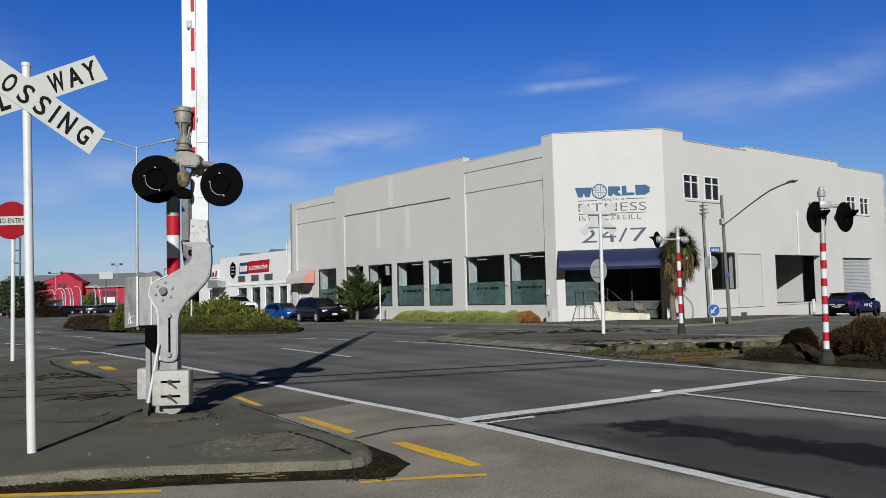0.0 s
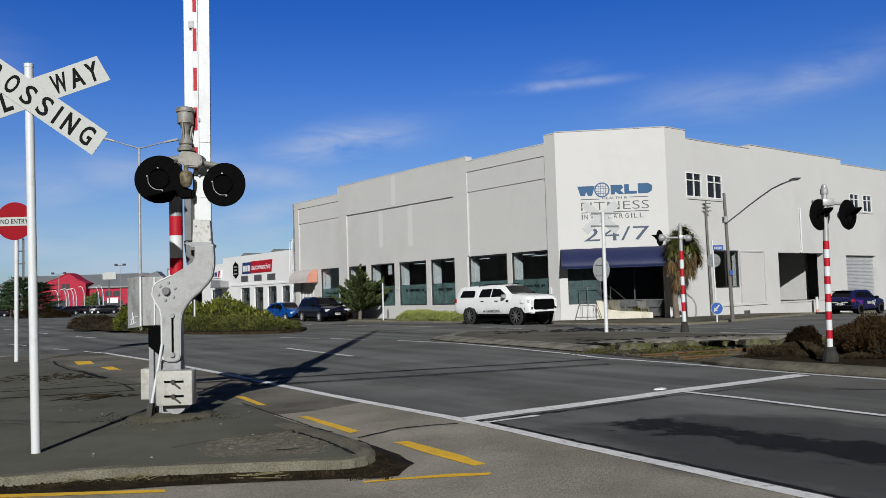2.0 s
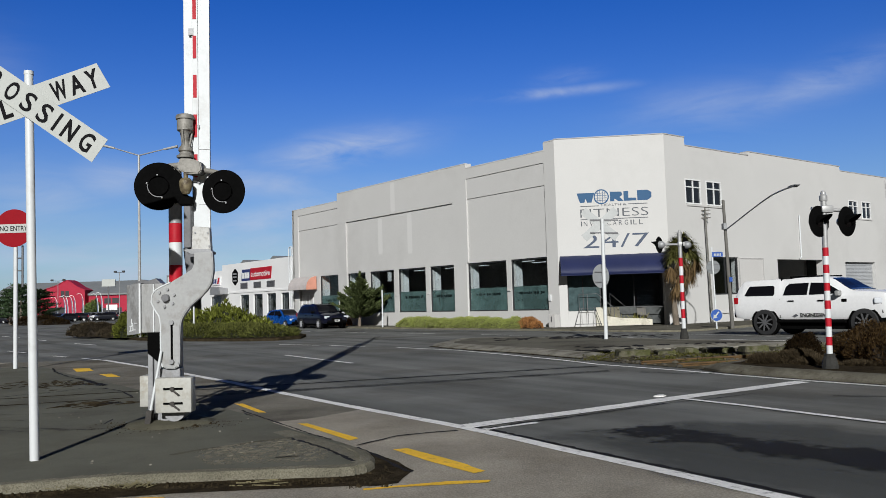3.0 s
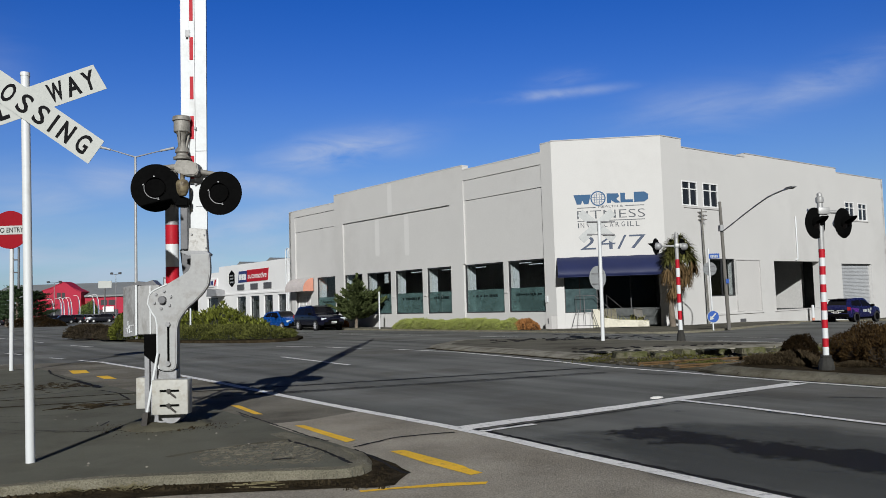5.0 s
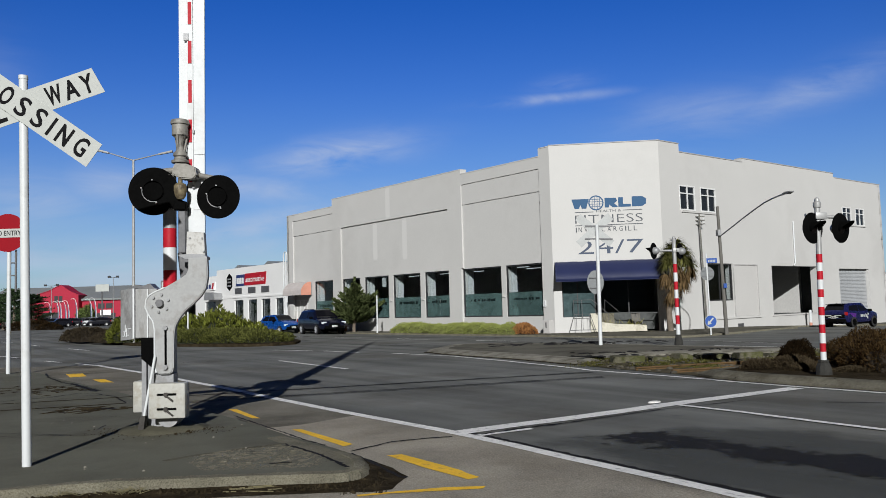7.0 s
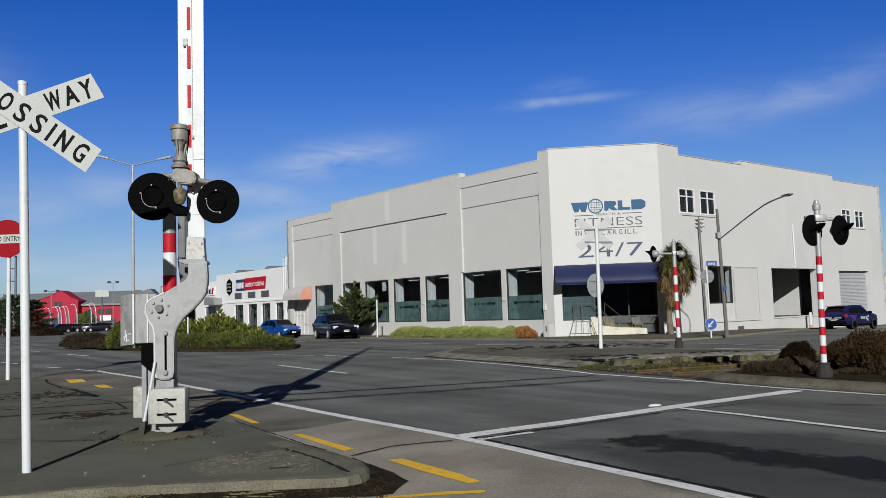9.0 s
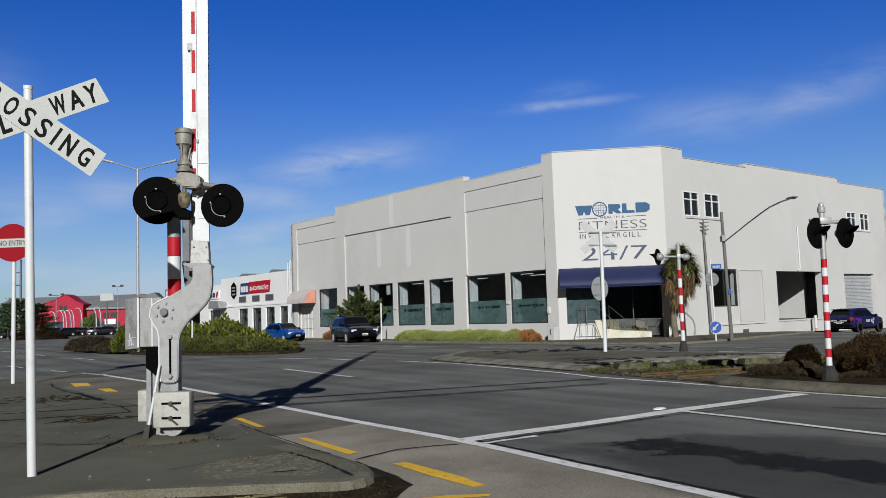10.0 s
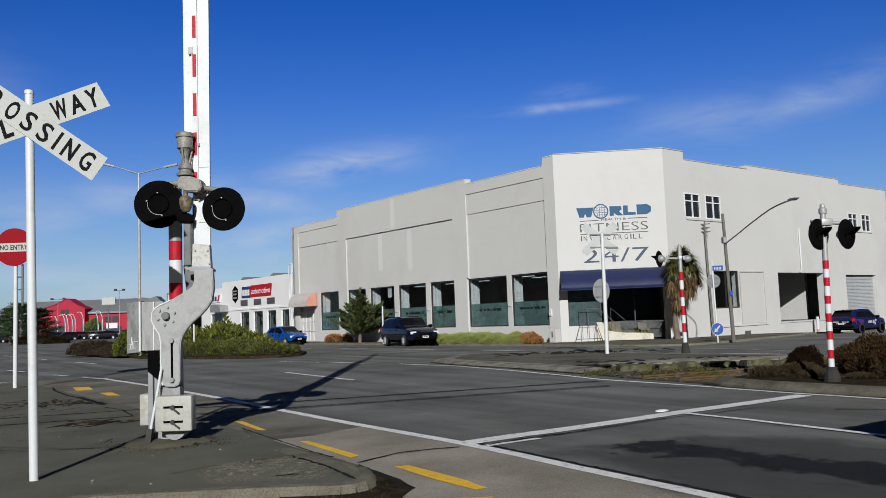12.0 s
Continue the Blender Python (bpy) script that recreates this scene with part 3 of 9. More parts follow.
def build_surfaces():
    # coarse chip seal between the edge line and the kerb
    flat("shoulder", EDGE_NEAR + [(8, -14), (-30, -14), (-30, 24), (-14, 26.5)], 0.004, "chipseal", "brownish grey chip seal shoulder beside the road", category="road")
    flat("shoulder", [(-11.0, 26.3), (-10.27, 25.25), (-8.21, 22.46), (-6.34, 19.76), (-4.48, 17.04), (-2.82, 14.47), (-1.60, 12.64), (-1.25, 12.12), (-1.9, 11.3), (-2.6, 10.9), (-4.0, 10.7), (-14, 20), (-14, 26.5)], 0.0062, "shoulder_dark", "darker worn seal of the shoulder by the rails", category="road")
    bm = BM()
    strip_bm(bm, EDGE_NEAR, 0.17, 0.010, 0.06)
    tagged(part("edge_line", bm, "line_white"), "solid white painted edge line on asphalt", "road marking", kind="structure")
    bm = BM()
    strip_bm(bm, [(x + 0.12, y + 0.08) for x, y in EDGE_NEAR[8:]], 0.06, 0.009, 0.7, 0.08)
    tagged(part("seal_edge", bm, "tar"), "ragged dark tar edge of the seal", "road", kind="structure")
    bm = BM()
    strip_bm(bm, [(-1.69, 28.34), (0.32, 25.78), (1.84, 22.68), (2.45, 21.26), (3.0, 20.05), (3.43, 18.8), (4.25, 17.46), (4.77, 16.6), (5.42, 15.35), (5.99, 14.35), (6.6, 13.41), (7.0, 12.8), (9.2, 9.2), (13, 2.5)], 0.13, 0.010, 0.08)
    tagged(part("edge_line", bm, "line_white"), "solid white painted line beside the traffic island", "road marking", kind="structure")
    bm = BM()
    strip_bm(bm, [(0.20, 10.14), (0.83, 10.57), (1.62, 11.05), (2.52, 11.66), (3.54, 12.38), (4.61, 13.04), (6.0, 13.95)], 0.30, 0.012, 0.05)
    strip_bm(bm, [(0.42, 9.86), (0.78, 10.10), (1.10, 10.28)], 0.11, 0.012, 0.08)
    tagged(part("limit_line", bm, "line_white"), "wide white limit line across the lanes", "road marking", kind="structure")
    bm = BM()
    strip_bm(bm, [(3.45, 12.2), (4.04, 11.25), (4.38, 10.6), (5.05, 9.38), (8.4, 3.3)], 0.12, 0.014, 0.05)
    tagged(part("lane_line", bm, "line_white"), "white lane line up to the limit line", "road marking", kind="structure")
    bm = BM()
    strip_bm(bm, [(0.45, 9.93), (0.95, 10.32), (1.55, 10.66)], 0.065, 0.013, 0.8, 0.06)
    strip_bm(bm, [(1.55, 10.66), (3.1, 11.72)], 0.035, 0.013, 0.6, 0.1)
    strip_bm(bm, [(3.1, 11.72), (3.9, 12.1), (4.6, 12.5)], 0.028, 0.013, 0.6, 0.1)
    tagged(part("tar_seam", bm, "tar"), "black tar seam beside the limit line", "road", kind="structure")
    for k, pts in enumerate([[(-5.12, 25.96), (-2.47, 21.49)], [(-4.45, 31.3), (-2.97, 29.45)], [(-6.8, 33.3), (-4.92, 31.6)], [(-14.22, 29.64), (-13.24, 28.64)],
                             [(-12.2, 27.5), (-11.0, 26.2)], [(-24.35, 48.66), (-22.6, 46.3)], [(-18.55, 40.91), (-16.33, 38.16)], [(-18.55, 34.69), (-16.85, 32.78)], [(-31.5, 58.2), (-28.3, 54.3)]]):
        bm = BM()
        strip_bm(bm, pts, 0.13, 0.010, 0.1)
        tagged(part("lane_dash", bm, "line_white"), "short white lane dash on asphalt", "road marking", "lane dashes", "structure")
    bm = BM()
    strip_bm(bm, [(5.9, 35.6), (7.5, 33.6), (8.75, 31.85), (9.27, 31.1), (10.13, 29.44), (10.77, 27.61), (11.2, 26.09)], 0.09, 0.012, 0.35, 0.25)
    tagged(part("edge_line", bm, "line_faded"), "thin faded white line beyond the island", "road marking", kind="structure")
    flat("edge_line", [(9.55, 23.95), (9.9, 24.25), (11.0, 25.3), (11.2, 25.1), (10.2, 24.1)], 0.013, "line_white", "short broad white line end beyond the island", category="road marking")
    for s in range(-26, 30, 6):
        bm = BM()
        p, q = street(s, 9.3), street(s + 2.6, 9.3)
        strip_bm(bm, [p, q], 0.12, 0.010, 0.1)
        tagged(part("lane_dash", bm, "line_white"), "white centre dash of the far street", "road marking", "street dashes", "structure")
    for poly in ([(-10.32, 22.62), (-9.87, 22.66), (-9.28, 21.54), (-9.61, 21.31)], [(-8.62, 20.34), (-8.34, 20.4), (-7.67, 19.29), (-8.02, 19.4)],
                 [(-3.45, 13.27), (-3.30, 13.24), (-2.66, 12.04), (-2.79, 12.07)], [(-1.98, 10.82), (-1.85, 10.81), (-1.04, 9.51), (-1.13, 9.37)],
                 [(-0.60, 8.72), (-0.45, 8.77), (-0.03, 8.13), (0.16, 7.82), (0.20, 7.70), (0.32, 7.49), (0.21, 7.41), (-0.20, 8.02)]):
        flat("kerb_dash", poly, 0.010, "line_yellow", "worn yellow no-stopping dash beside the kerb", category="road marking")
    flat("no_stopping_line", [(-0.72, 6.87), (-0.45, 6.95), (-0.05, 6.99), (0.32, 7.03), (0.35, 7.12), (-0.01, 7.12), (-0.4, 7.02), (-0.74, 6.93)], 0.010, "line_yellow", "thin worn yellow line near the kerb corner", category="road marking")
    flat("no_stopping_line", [(-12, 6.7), (-3.64, 6.72), (-2.33, 6.75), (-2.37, 6.85), (-3.70, 6.84), (-12, 6.86)], 0.010, "line_yellow", "thin worn yellow line along the gutter", category="road marking")
    stud = thing("road_stud", "worn white raised road stud beside the limit line", "road marking", m=pose(3.24, 12.62, 0, 0, 0, 35))
    bm = BM()
    lathe(bm, [(0.075, 0.0), (0.07, 0.012), (0.045, 0.022), (0, 0.024)], 14, Matrix.Diagonal((1.7, 1.0, 1, 1)))
    part("dome", bm, "line_white", stud, smooth=True)
    # oil stain along the wheel path, and tar spots
    rng = random.Random(5)
    bm = BM()
    p0, p1 = Vector((1.88, 9.9)), Vector((6.28, 4.32))
    d = (p1 - p0).normalized()
    q = Vector((-d.y, d.x))
    for v, w in (((0.0, -0.72), (7.1, -0.72)), ((7.1, 0.72), (0.0, 0.72))):
        for (u, o) in (v, w):
            bm.verts.new((u, o, 0.0))
    bm.faces.new(bm.verts[:])
    m = Matrix.Translation((p0.x, p0.y, 0.0095)) @ Matrix.Rotation(math.atan2(d.y, d.x), 4, 'Z')
    M["oil"] = soft_patch("oil", (0.020, 0.019, 0.017), 0.8, (0.16, 0.75), (20.0, 5.0), 1.0, 0.12, 0.80)
    # broad soft patch that darkens the asphalt towards the lane's middle
    wide = BM()
    for u, o in ((-0.5, -2.1), (9.5, -2.1), (9.5, 2.0), (-0.5, 2.0)):
        wide.verts.new((u, o, -0.0015))
    wide.faces.new(wide.verts[:])
    M["lane_dark"] = soft_patch("lane_dark", (0.070, 0.074, 0.074), 0.9, (0.5, 0.6), (6.0, 3.0), 0.5, 0.05, 0.5)
    tagged(part("lane_stain", wide, "lane_dark", m=m), "broad darker patch along the middle of the traffic lane", "road", kind="structure")
    tagged(part("oil_stain", bm, "oil", m=m), "dark ragged oil stain along the wheel path", "road", kind="structure")
    bm = BM()
    for _ in range(14):
        x, y = rng.uniform(2.0, 5.5), rng.uniform(7.0, 12.0)
        if y < 12.0 - (x - 3.4) * 1.6 and y > 9.6 - (x - 1.6) * 1.25:
            strip_bm(bm, [(x, y), (x + rng.uniform(0.04, 0.18), y - rng.uniform(0.05, 0.25))], rng.uniform(0.01, 0.035), 0.0125)
    tagged(part("tar_spots", bm, "wet"), "small scattered tar spots on asphalt", "road", kind="stuff")
    # rails let into the roadway, as dark flangeway gaps
    for y0, w in ((17.22, 0.095), (16.05, 0.065), (15.86, 0.045)):
        bm = BM()
        strip_bm(bm, [(-26, y0 - 26 * 0.322), (3.35, y0 + 3.35 * 0.322)], w, 0.0125, 0.35, 0.3)
        tagged(part("rail_groove", bm, "tar"), "dark rail groove across the roadway", "railway track", "rail grooves", "structure")
    # tar bands and cracks
    seams = [[(-1.0, 8.91), (-0.71, 8.33), (-0.56, 7.97), (-0.4, 7.6), (-0.34, 7.58)], [(-1.02, 9.03), (-0.60, 9.60), (-0.2, 9.78), (0.10, 9.86)], [(-10.9, 25.2), (-8.2, 26.3), (-5.0, 27.5)], [(3.9, 16.6), (4.6, 16.0), (6.3, 15.6)], [(5.6, 12.0), (6.6, 11.6)]]
    bm = BM()
    for s in seams:
        strip_bm(bm, s, 0.045, 0.011, 0.6, 0.12)
    for a, w in (([(-26, 9.9), (-18, 9.4), (-10.7, 8.8), (-4, 8.3), (3.1, 7.8), (9, 7.3)], 0.20), ([(-22, 12.6), (-12, 12.2), (-6, 12.0)], 0.10), ([(-2, 14.2), (3, 13.4), (8, 13.0)], 0.09)):
        n = len(bm.verts)
        strip_bm(bm, [street(*p) for p in a], w, 0.016, 0.6, 0.3)
        bm.verts.ensure_lookup_table()
        for v in bm.verts[n:]:
            v.co.z += hgt(v.co.x, v.co.y)
    tagged(part("tar_seam", bm, "tar"), "thin black tar seams in the asphalt", "road", kind="stuff")


PATH_Z = 0.06
NEAR_PATH = [(-40, 6.75), (-3.86, 7.14), (-2.99, 7.39), (-2.00, 7.45), (-1.28, 7.46), (-1.0, 7.46), (-0.87, 7.50), (-0.78, 7.60), (-0.74, 7.78), (-0.76, 8.05), (-0.83, 8.34), (-1.17, 8.99), (-1.84, 9.98), (-2.37, 10.86),
             (-3.25, 12.20), (-4.5, 13.75), (-7.1, 17.3), (-9.1, 19.9), (-11.0, 22.6), (-11.6, 23.2), (-12.3, 23.2), (-14.5, 22.4), (-40, 14)]


def build_paths():
    raised("footpath_near", NEAR_PATH, PATH_Z, "asphalt_path", "worn brown-grey asphalt footpath beside the crossing signal", "footpath", side="asphalt_path")
    # old concrete kerb stones round the corner
    line = [(-7.0, 7.02), (-6.1, 7.05), (-5.2, 7.08), (-4.3, 7.11), (-3.86, 7.14), (-2.99, 7.39), (-2.00, 7.45), (-1.28, 7.46), (-1.0, 7.46), (-0.87, 7.50), (-0.78, 7.60), (-0.74, 7.78), (-0.76, 8.05), (-0.83, 8.34), (-1.17, 8.99), (-1.55, 9.6)]
    kerb = thing("kerb", "weathered pale concrete kerb round the footpath corner", "kerb", kind="structure")
    rng = random.Random(3)
    for i, (p, q) in enumerate(zip(line, line[1:])):
        p, q = Vector(p), Vector(q)
        d = (q - p).normalized()
        inn = Vector((-d.y, d.x))
        bm = BM()
        rows = []
        steps = max(2, int((q - p).length / 0.07))
        for k in range(steps + 1):
            c = p.lerp(q, k / steps)
            drop = 0.0 if i < 12 else 0.03 * (i - 12 + k / steps) / 2
            top = 0.085 - drop
            j = lambda a=0.006: rng.uniform(-a, a)
            rows.append([bm.verts.new((c.x - inn.x * o, c.y - inn.y * o, z)) for o, z in ((0.034 + j(0.004), 0.0), (0.020 + j(), top * 0.6 + j()), (-0.012 + j(), top + j(0.004)), (-0.11 + j(0.01), top + 0.004 + j(0.003)), (-0.125 + j(0.01), PATH_Z - 0.01))])
        for a, b in zip(rows, rows[1:]):
            for u in range(4):
                bm.faces.new((a[u], b[u], b[u + 1], a[u + 1]))
        bmesh.ops.recalc_face_normals(bm, faces=bm.faces[:])
        part("kerb_stone", bm, "concrete", kerb, smooth=True)
    flat("kerb_top", [(-0.92, 7.80), (-1.04, 8.06), (-1.24, 8.44), (-1.52, 8.88), (-1.82, 9.32), (-2.10, 9.80), (-1.93, 9.95), (-1.62, 9.47), (-1.25, 8.92), (-0.92, 8.33), (-0.85, 8.05), (-0.83, 7.86)], PATH_Z + 0.0042, "concrete", "worn concrete edging along the footpath ramp", category="kerb")
    # silt in the gutter
    flat("gutter_dirt", [(-9, 6.62), (-3.86, 6.70), (-2.9, 6.86), (-2.34, 6.97), (-1.5, 7.03), (-0.93, 7.05), (-0.62, 7.03), (-0.45, 7.11), (-0.42, 7.3), (-0.34, 7.63), (-0.42, 7.8), (-0.50, 8.05), (-0.63, 8.27), (-0.75, 8.5), (-0.95, 8.8), (-1.1, 8.7), (-1.0, 7.55), (-2.0, 7.5), (-3.0, 7.45), (-3.86, 7.2), (-9, 7.1)],
         0.0085, "dirt", "dark wet silt lying in the gutter", category="dirt")
    bm = BM()
    for _ in range(1700):
        u = rng.random()
        x = -6.5 + 6.0 * u
        y = 7.0 + (0.25 * min(1, max(0, (x + 4) / 1.2)) if x < -0.9 else rng.uniform(0, 1.0) * 0.8) + rng.uniform(-0.12, 0.12)
        r = rng.uniform(0.004, 0.012) if rng.random() < 0.92 else rng.uniform(0.012, 0.026)
        tube(bm, (x, y, 0.0), (x + rng.uniform(-r, r), y + rng.uniform(-r, r), r * 0.9 + 0.008), r, r * 0.4, 5)
    tagged(part("gutter_grit", bm, "dirt"), "loose grit and silt in the gutter", "dirt", kind="stuff")
    # crumbled asphalt and soil round the signal's footing
    bm = BM()
    for _ in range(420):
        a, d = rng.uniform(2.6, 6.6), abs(rng.gauss(0, 0.22))
        x, y = -3.66 + (0.34 + d) * math.cos(a) * 1.25, 10.78 + (0.26 + d) * math.sin(a)
        r = rng.uniform(0.005, 0.014) if rng.random() < 0.95 else rng.uniform(0.014, 0.028)
        tube(bm, (x, y, PATH_Z - 0.004), (x + rng.uniform(-r, r), y + rng.uniform(-r, r), PATH_Z + r * rng.uniform(0.5, 0.9)), r, r * 0.45, 5)
    tagged(part("crumbled_asphalt", bm, "dirt"), "crumbled asphalt and soil round the signal footing", "rubble", kind="stuff")
    # dry stalks and tufts
    bm = BM()
    for _ in range(130):
        x = rng.choice((rng.gauss(-2.78, 0.10), rng.gauss(-2.86, 0.07), rng.gauss(-3.3, 0.10), rng.gauss(-4.3, 0.25)))
        y = 7.30 + min(0, (x + 3.2) * 0.12) + rng.uniform(-0.1, 0.05)
        d = Vector((rng.uniform(-0.12, 0.12), rng.uniform(-0.12, 0.05), rng.uniform(0.015, 0.06)))
        tube(bm, (x, y, 0.008), Vector((x, y, 0.008)) + d, 0.004, 0.001, 4, False)
    for _ in range(7):
        x, y, an = rng.uniform(-2.2, -1.5), rng.uniform(7.17, 7.32), rng.uniform(-0.25, 0.25)
        L = rng.uniform(0.08, 0.3)
        tube(bm, (x, y, 0.014), (x + L * math.cos(an), y + L * math.sin(an), 0.018), 0.007, 0.004, 5)
    straw = material("straw", (0.19, 0.165, 0.085), 0.9, var=0.25, rand=0.3)
    tagged(part("dry_grass", bm, straw), "dry straw and weed stalks in the gutter", "dry grass", kind="stuff")
    # patch of old cobbled concrete in the path
    patch = [(-2.72, 8.60), (-2.42, 8.95), (-1.80, 9.40), (-1.08, 8.36), (-1.16, 7.78), (-2.25, 7.80)]

    def inside(x, y):
        c = False
        for i in range(len(patch)):
            (x0, y0), (x1, y1) = patch[i - 1], patch[i]
            if (y0 > y) != (y1 > y) and x < (x1 - x0) * (y - y0) / (y1 - y0) + x0:
                c = not c
        return c
    worn = soft_patch("worn_patch", (0.29, 0.262, 0.195), 0.95, (0.22, 0.22), (30.0, 22.0), 1.8, 0.1, 0.62)
    flat("worn_patch", patch, PATH_Z + 0.005, worn, "pale worn blotches on the footpath patch", category="footpath")
    bm = BM()
    for _ in range(26):
        x, y, r = rng.uniform(-2.6, -1.2), rng.uniform(7.9, 9.3), rng.uniform(0.006, 0.02)
        if inside(x, y):
            lathe(bm, [(r * 1.5, 0.0), (r, r * 0.3), (r * 0.4, r * 0.45)], 6, pose(x, y, PATH_Z + 0.003, 0, 0, rng.uniform(0, 90)) @ Matrix.Diagonal((1.6, 0.8, 1, 1)))
    tagged(part("stone_chips", bm, "concrete"), "small stones showing in the footpath patch", "stones", kind="stuff")
    # darker band along the upper edge of the patch
    bm = BM()
    strip_bm(bm, [(-2.86, 8.47), (-2.68, 8.69), (-2.32, 8.99), (-1.8, 9.36)], 0.10, PATH_Z + 0.0045, 0.4, 0.1)
    tagged(part("damp_band", bm, "path_damp"), "darker band across the footpath", "footpath", kind="structure")
    # cracks in the path
    cracks = [[(-1.8, 9.33), (-1.5, 8.9), (-1.22, 8.46), (-1.02, 8.08), (-0.9, 7.85)], [(-2.39, 7.58), (-2.11, 7.62), (-1.88, 7.62), (-1.62, 7.6)], [(-3.03, 11.99), (-2.53, 11.13), (-2.02, 10.28), (-1.59, 9.54), (-1.3, 9.13)],
              [(-10.67, 22.2), (-9.9, 20.75), (-8.75, 19.01), (-7.81, 17.86), (-6.9, 16.51)], [(-8.33, 16.7), (-7.8, 16.71), (-7.5, 16.97), (-6.9, 16.51)], [(-8.07, 14.88), (-7.76, 15.28), (-7.37, 15.56), (-7.17, 16.15), (-6.7, 16.0), (-6.06, 15.31), (-5.39, 14.09)],
              [(-6.07, 12.94), (-5.75, 13.08), (-5.64, 13.4), (-5.06, 13.24)], [(-4.95, 10.46), (-4.42, 10.49), (-3.96, 10.72)], [(-8.57, 17.93), (-8.12, 18.1)], [(-4.57, 10.95), (-4.64, 11.39)]]
    bm = BM()
    for c, w in zip(cracks, (0.04, 0.02, 0.025, 0.05, 0.06, 0.035, 0.035, 0.014, 0.04, 0.02)):
        strip_bm(bm, c, w, PATH_Z + 0.006, 0.95, 0.05)
    for c, w in (([(-8.35, 18.61), (-7.51, 17.36), (-6.93, 16.6)], 0.12), ([(-5.63, 13.33), (-5.3, 13.38)], 0.16), ([(-1.72, 8.13), (-1.5, 8.17)], 0.05), ([(-2.07, 8.84), (-2.02, 8.85)], 0.02)):
        strip_bm(bm, c, w, PATH_Z + 0.0105, 0.9, 0.05)
    for _ in range(22):
        x, y = rng.uniform(-13, -3.2), rng.uniform(9.6, 18)
        if x > -3.3 - (y - 12) * 0.72:
            continue
        pts = [(x, y)]
        for _k in range(rng.randint(3, 7)):
            x += rng.uniform(0.1, 0.45)
            y += rng.uniform(-0.16, 0.12)
            pts.append((x, y))
        if x < -3.6 - (y - 12) * 0.72:
            strip_bm(bm, pts, rng.uniform(0.006, 0.016), PATH_Z + 0.0055, 0.9, 0.06)
    tagged(part("path_cracks", bm, "tar"), "dark cracks running through the footpath", "cracks", kind="stuff")
    bm = BM()
    for _ in range(170):
        x, y = rng.gauss(-7.9, 0.9), rng.gauss(17.3, 0.6)
        if rng.random() < 0.3:
            x, y = rng.gauss(-5.6, 0.4), rng.gauss(13.3, 0.2)
        if x > -3.6 - (y - 12) * 0.72:
            continue
        r = rng.uniform(0.02, 0.09)
        lathe(bm, [(r, 0.0), (r * 0.8, 0.006), (r * 0.3, 0.012)], 7, pose(x, y, PATH_Z + 0.002, 0, 0, rng.uniform(0, 90)) @ Matrix.Diagonal((rng.uniform(1, 3), 0.6, 1, 1)))
    tagged(part("broken_seal", bm, "dirt"), "broken dirty seal along the footpath cracks", "dirt", kind="stuff")
    bm = BM()
    for _ in range(110):
        x, y = rng.uniform(-9, -1.2), rng.uniform(7.7, 15)
        if x > -3.3 - (y - 12) * 0.72 and y > 9.3 or x > -1.2:
            continue
        r = rng.uniform(0.004, 0.016)
        lathe(bm, [(r, 0.0), (r * 0.9, r * 0.5), (r * 0.3, r * 0.8)], 5, pose(x, y, PATH_Z + 0.004, 0, 0, rng.uniform(0, 90)))
    pebble = material("pebble", (0.22, 0.20, 0.165), 0.9, var=0.2, rand=0.4)
    tagged(part("loose_chips", bm, pebble), "loose stone chips on the footpath", "stones", kind="stuff")
    bm = BM()
    for y0 in (17.09 - 0.02, 15.85):
        strip_bm(bm, [(-30, y0 - 30 * 0.322), (-5.4, y0 - 5.4 * 0.322)], 0.10, PATH_Z + 0.007, 0.25, 0.3)
    tagged(part("rail_groove", bm, "dirt"), "dirt-filled rail grooves across the footpath", "railway track", kind="structure")

    # island with the far crossing signals
    near = [(-0.45, 29.4), (-0.48, 28.5), (0.05, 27.1), (0.83, 25.7), (1.98, 23.8), (2.7, 22.3), (3.16, 21.3), (3.45, 20.75)]
    isl = near + [(4.2, 22.0), (5.8, 23.2), (10.5, 22.9), (11.0, 23.2), (8.79, 25.6), (6.21, 28.9), (3.76, 31.2), (1.6, 32.6), (0.3, 32.2)]
    raised("traffic_island", isl, 0.10, "footpath", "low concrete-edged island with crossing signals", "traffic island", lip=0.75, side="kerb_light")
    bm = BM()
    strip_bm(bm, [(x - 0.07, y - 0.05) for x, y in near[1:]], 0.16, 0.012, 0.7, 0.15)
    tagged(part("edge_dirt", bm, "dirt"), "dark dirt and moss along the island kerb", "dirt", kind="structure")
    isl2 = [(5.22, 16.75), (5.32, 16.2), (5.58, 15.55), (6.14, 14.58), (6.55, 13.95), (6.80, 13.55), (7.20, 12.92), (9.4, 9.3), (14, 1.6), (20, 2), (24, 6), (15.5, 17.2), (11.6, 21.2), (8.6, 19.6), (6.6, 17.9)]
    raised("traffic_island", isl2, 0.13, "dirt", "planted island with a low sloped concrete kerb", "traffic island", lip=0.42, side="kerb_pale")
    bm = BM()
    for p, q in (((6.53, 13.99), (6.76, 14.13)), ((8.1, 11.43), (8.36, 11.6)), ((5.56, 15.6), (5.8, 15.72))):
        p, q = Vector((*p, 0.0)), Vector((*q, 0.0))
        tube(bm, p + Vector((0, 0, 0.04)), q + Vector((0, 0, 0.128)), 0.012, n=6)
    tagged(part("kerb_joint", bm, "tar"), "dark open joints in the island kerb", "kerb", kind="structure")
    bm = BM()
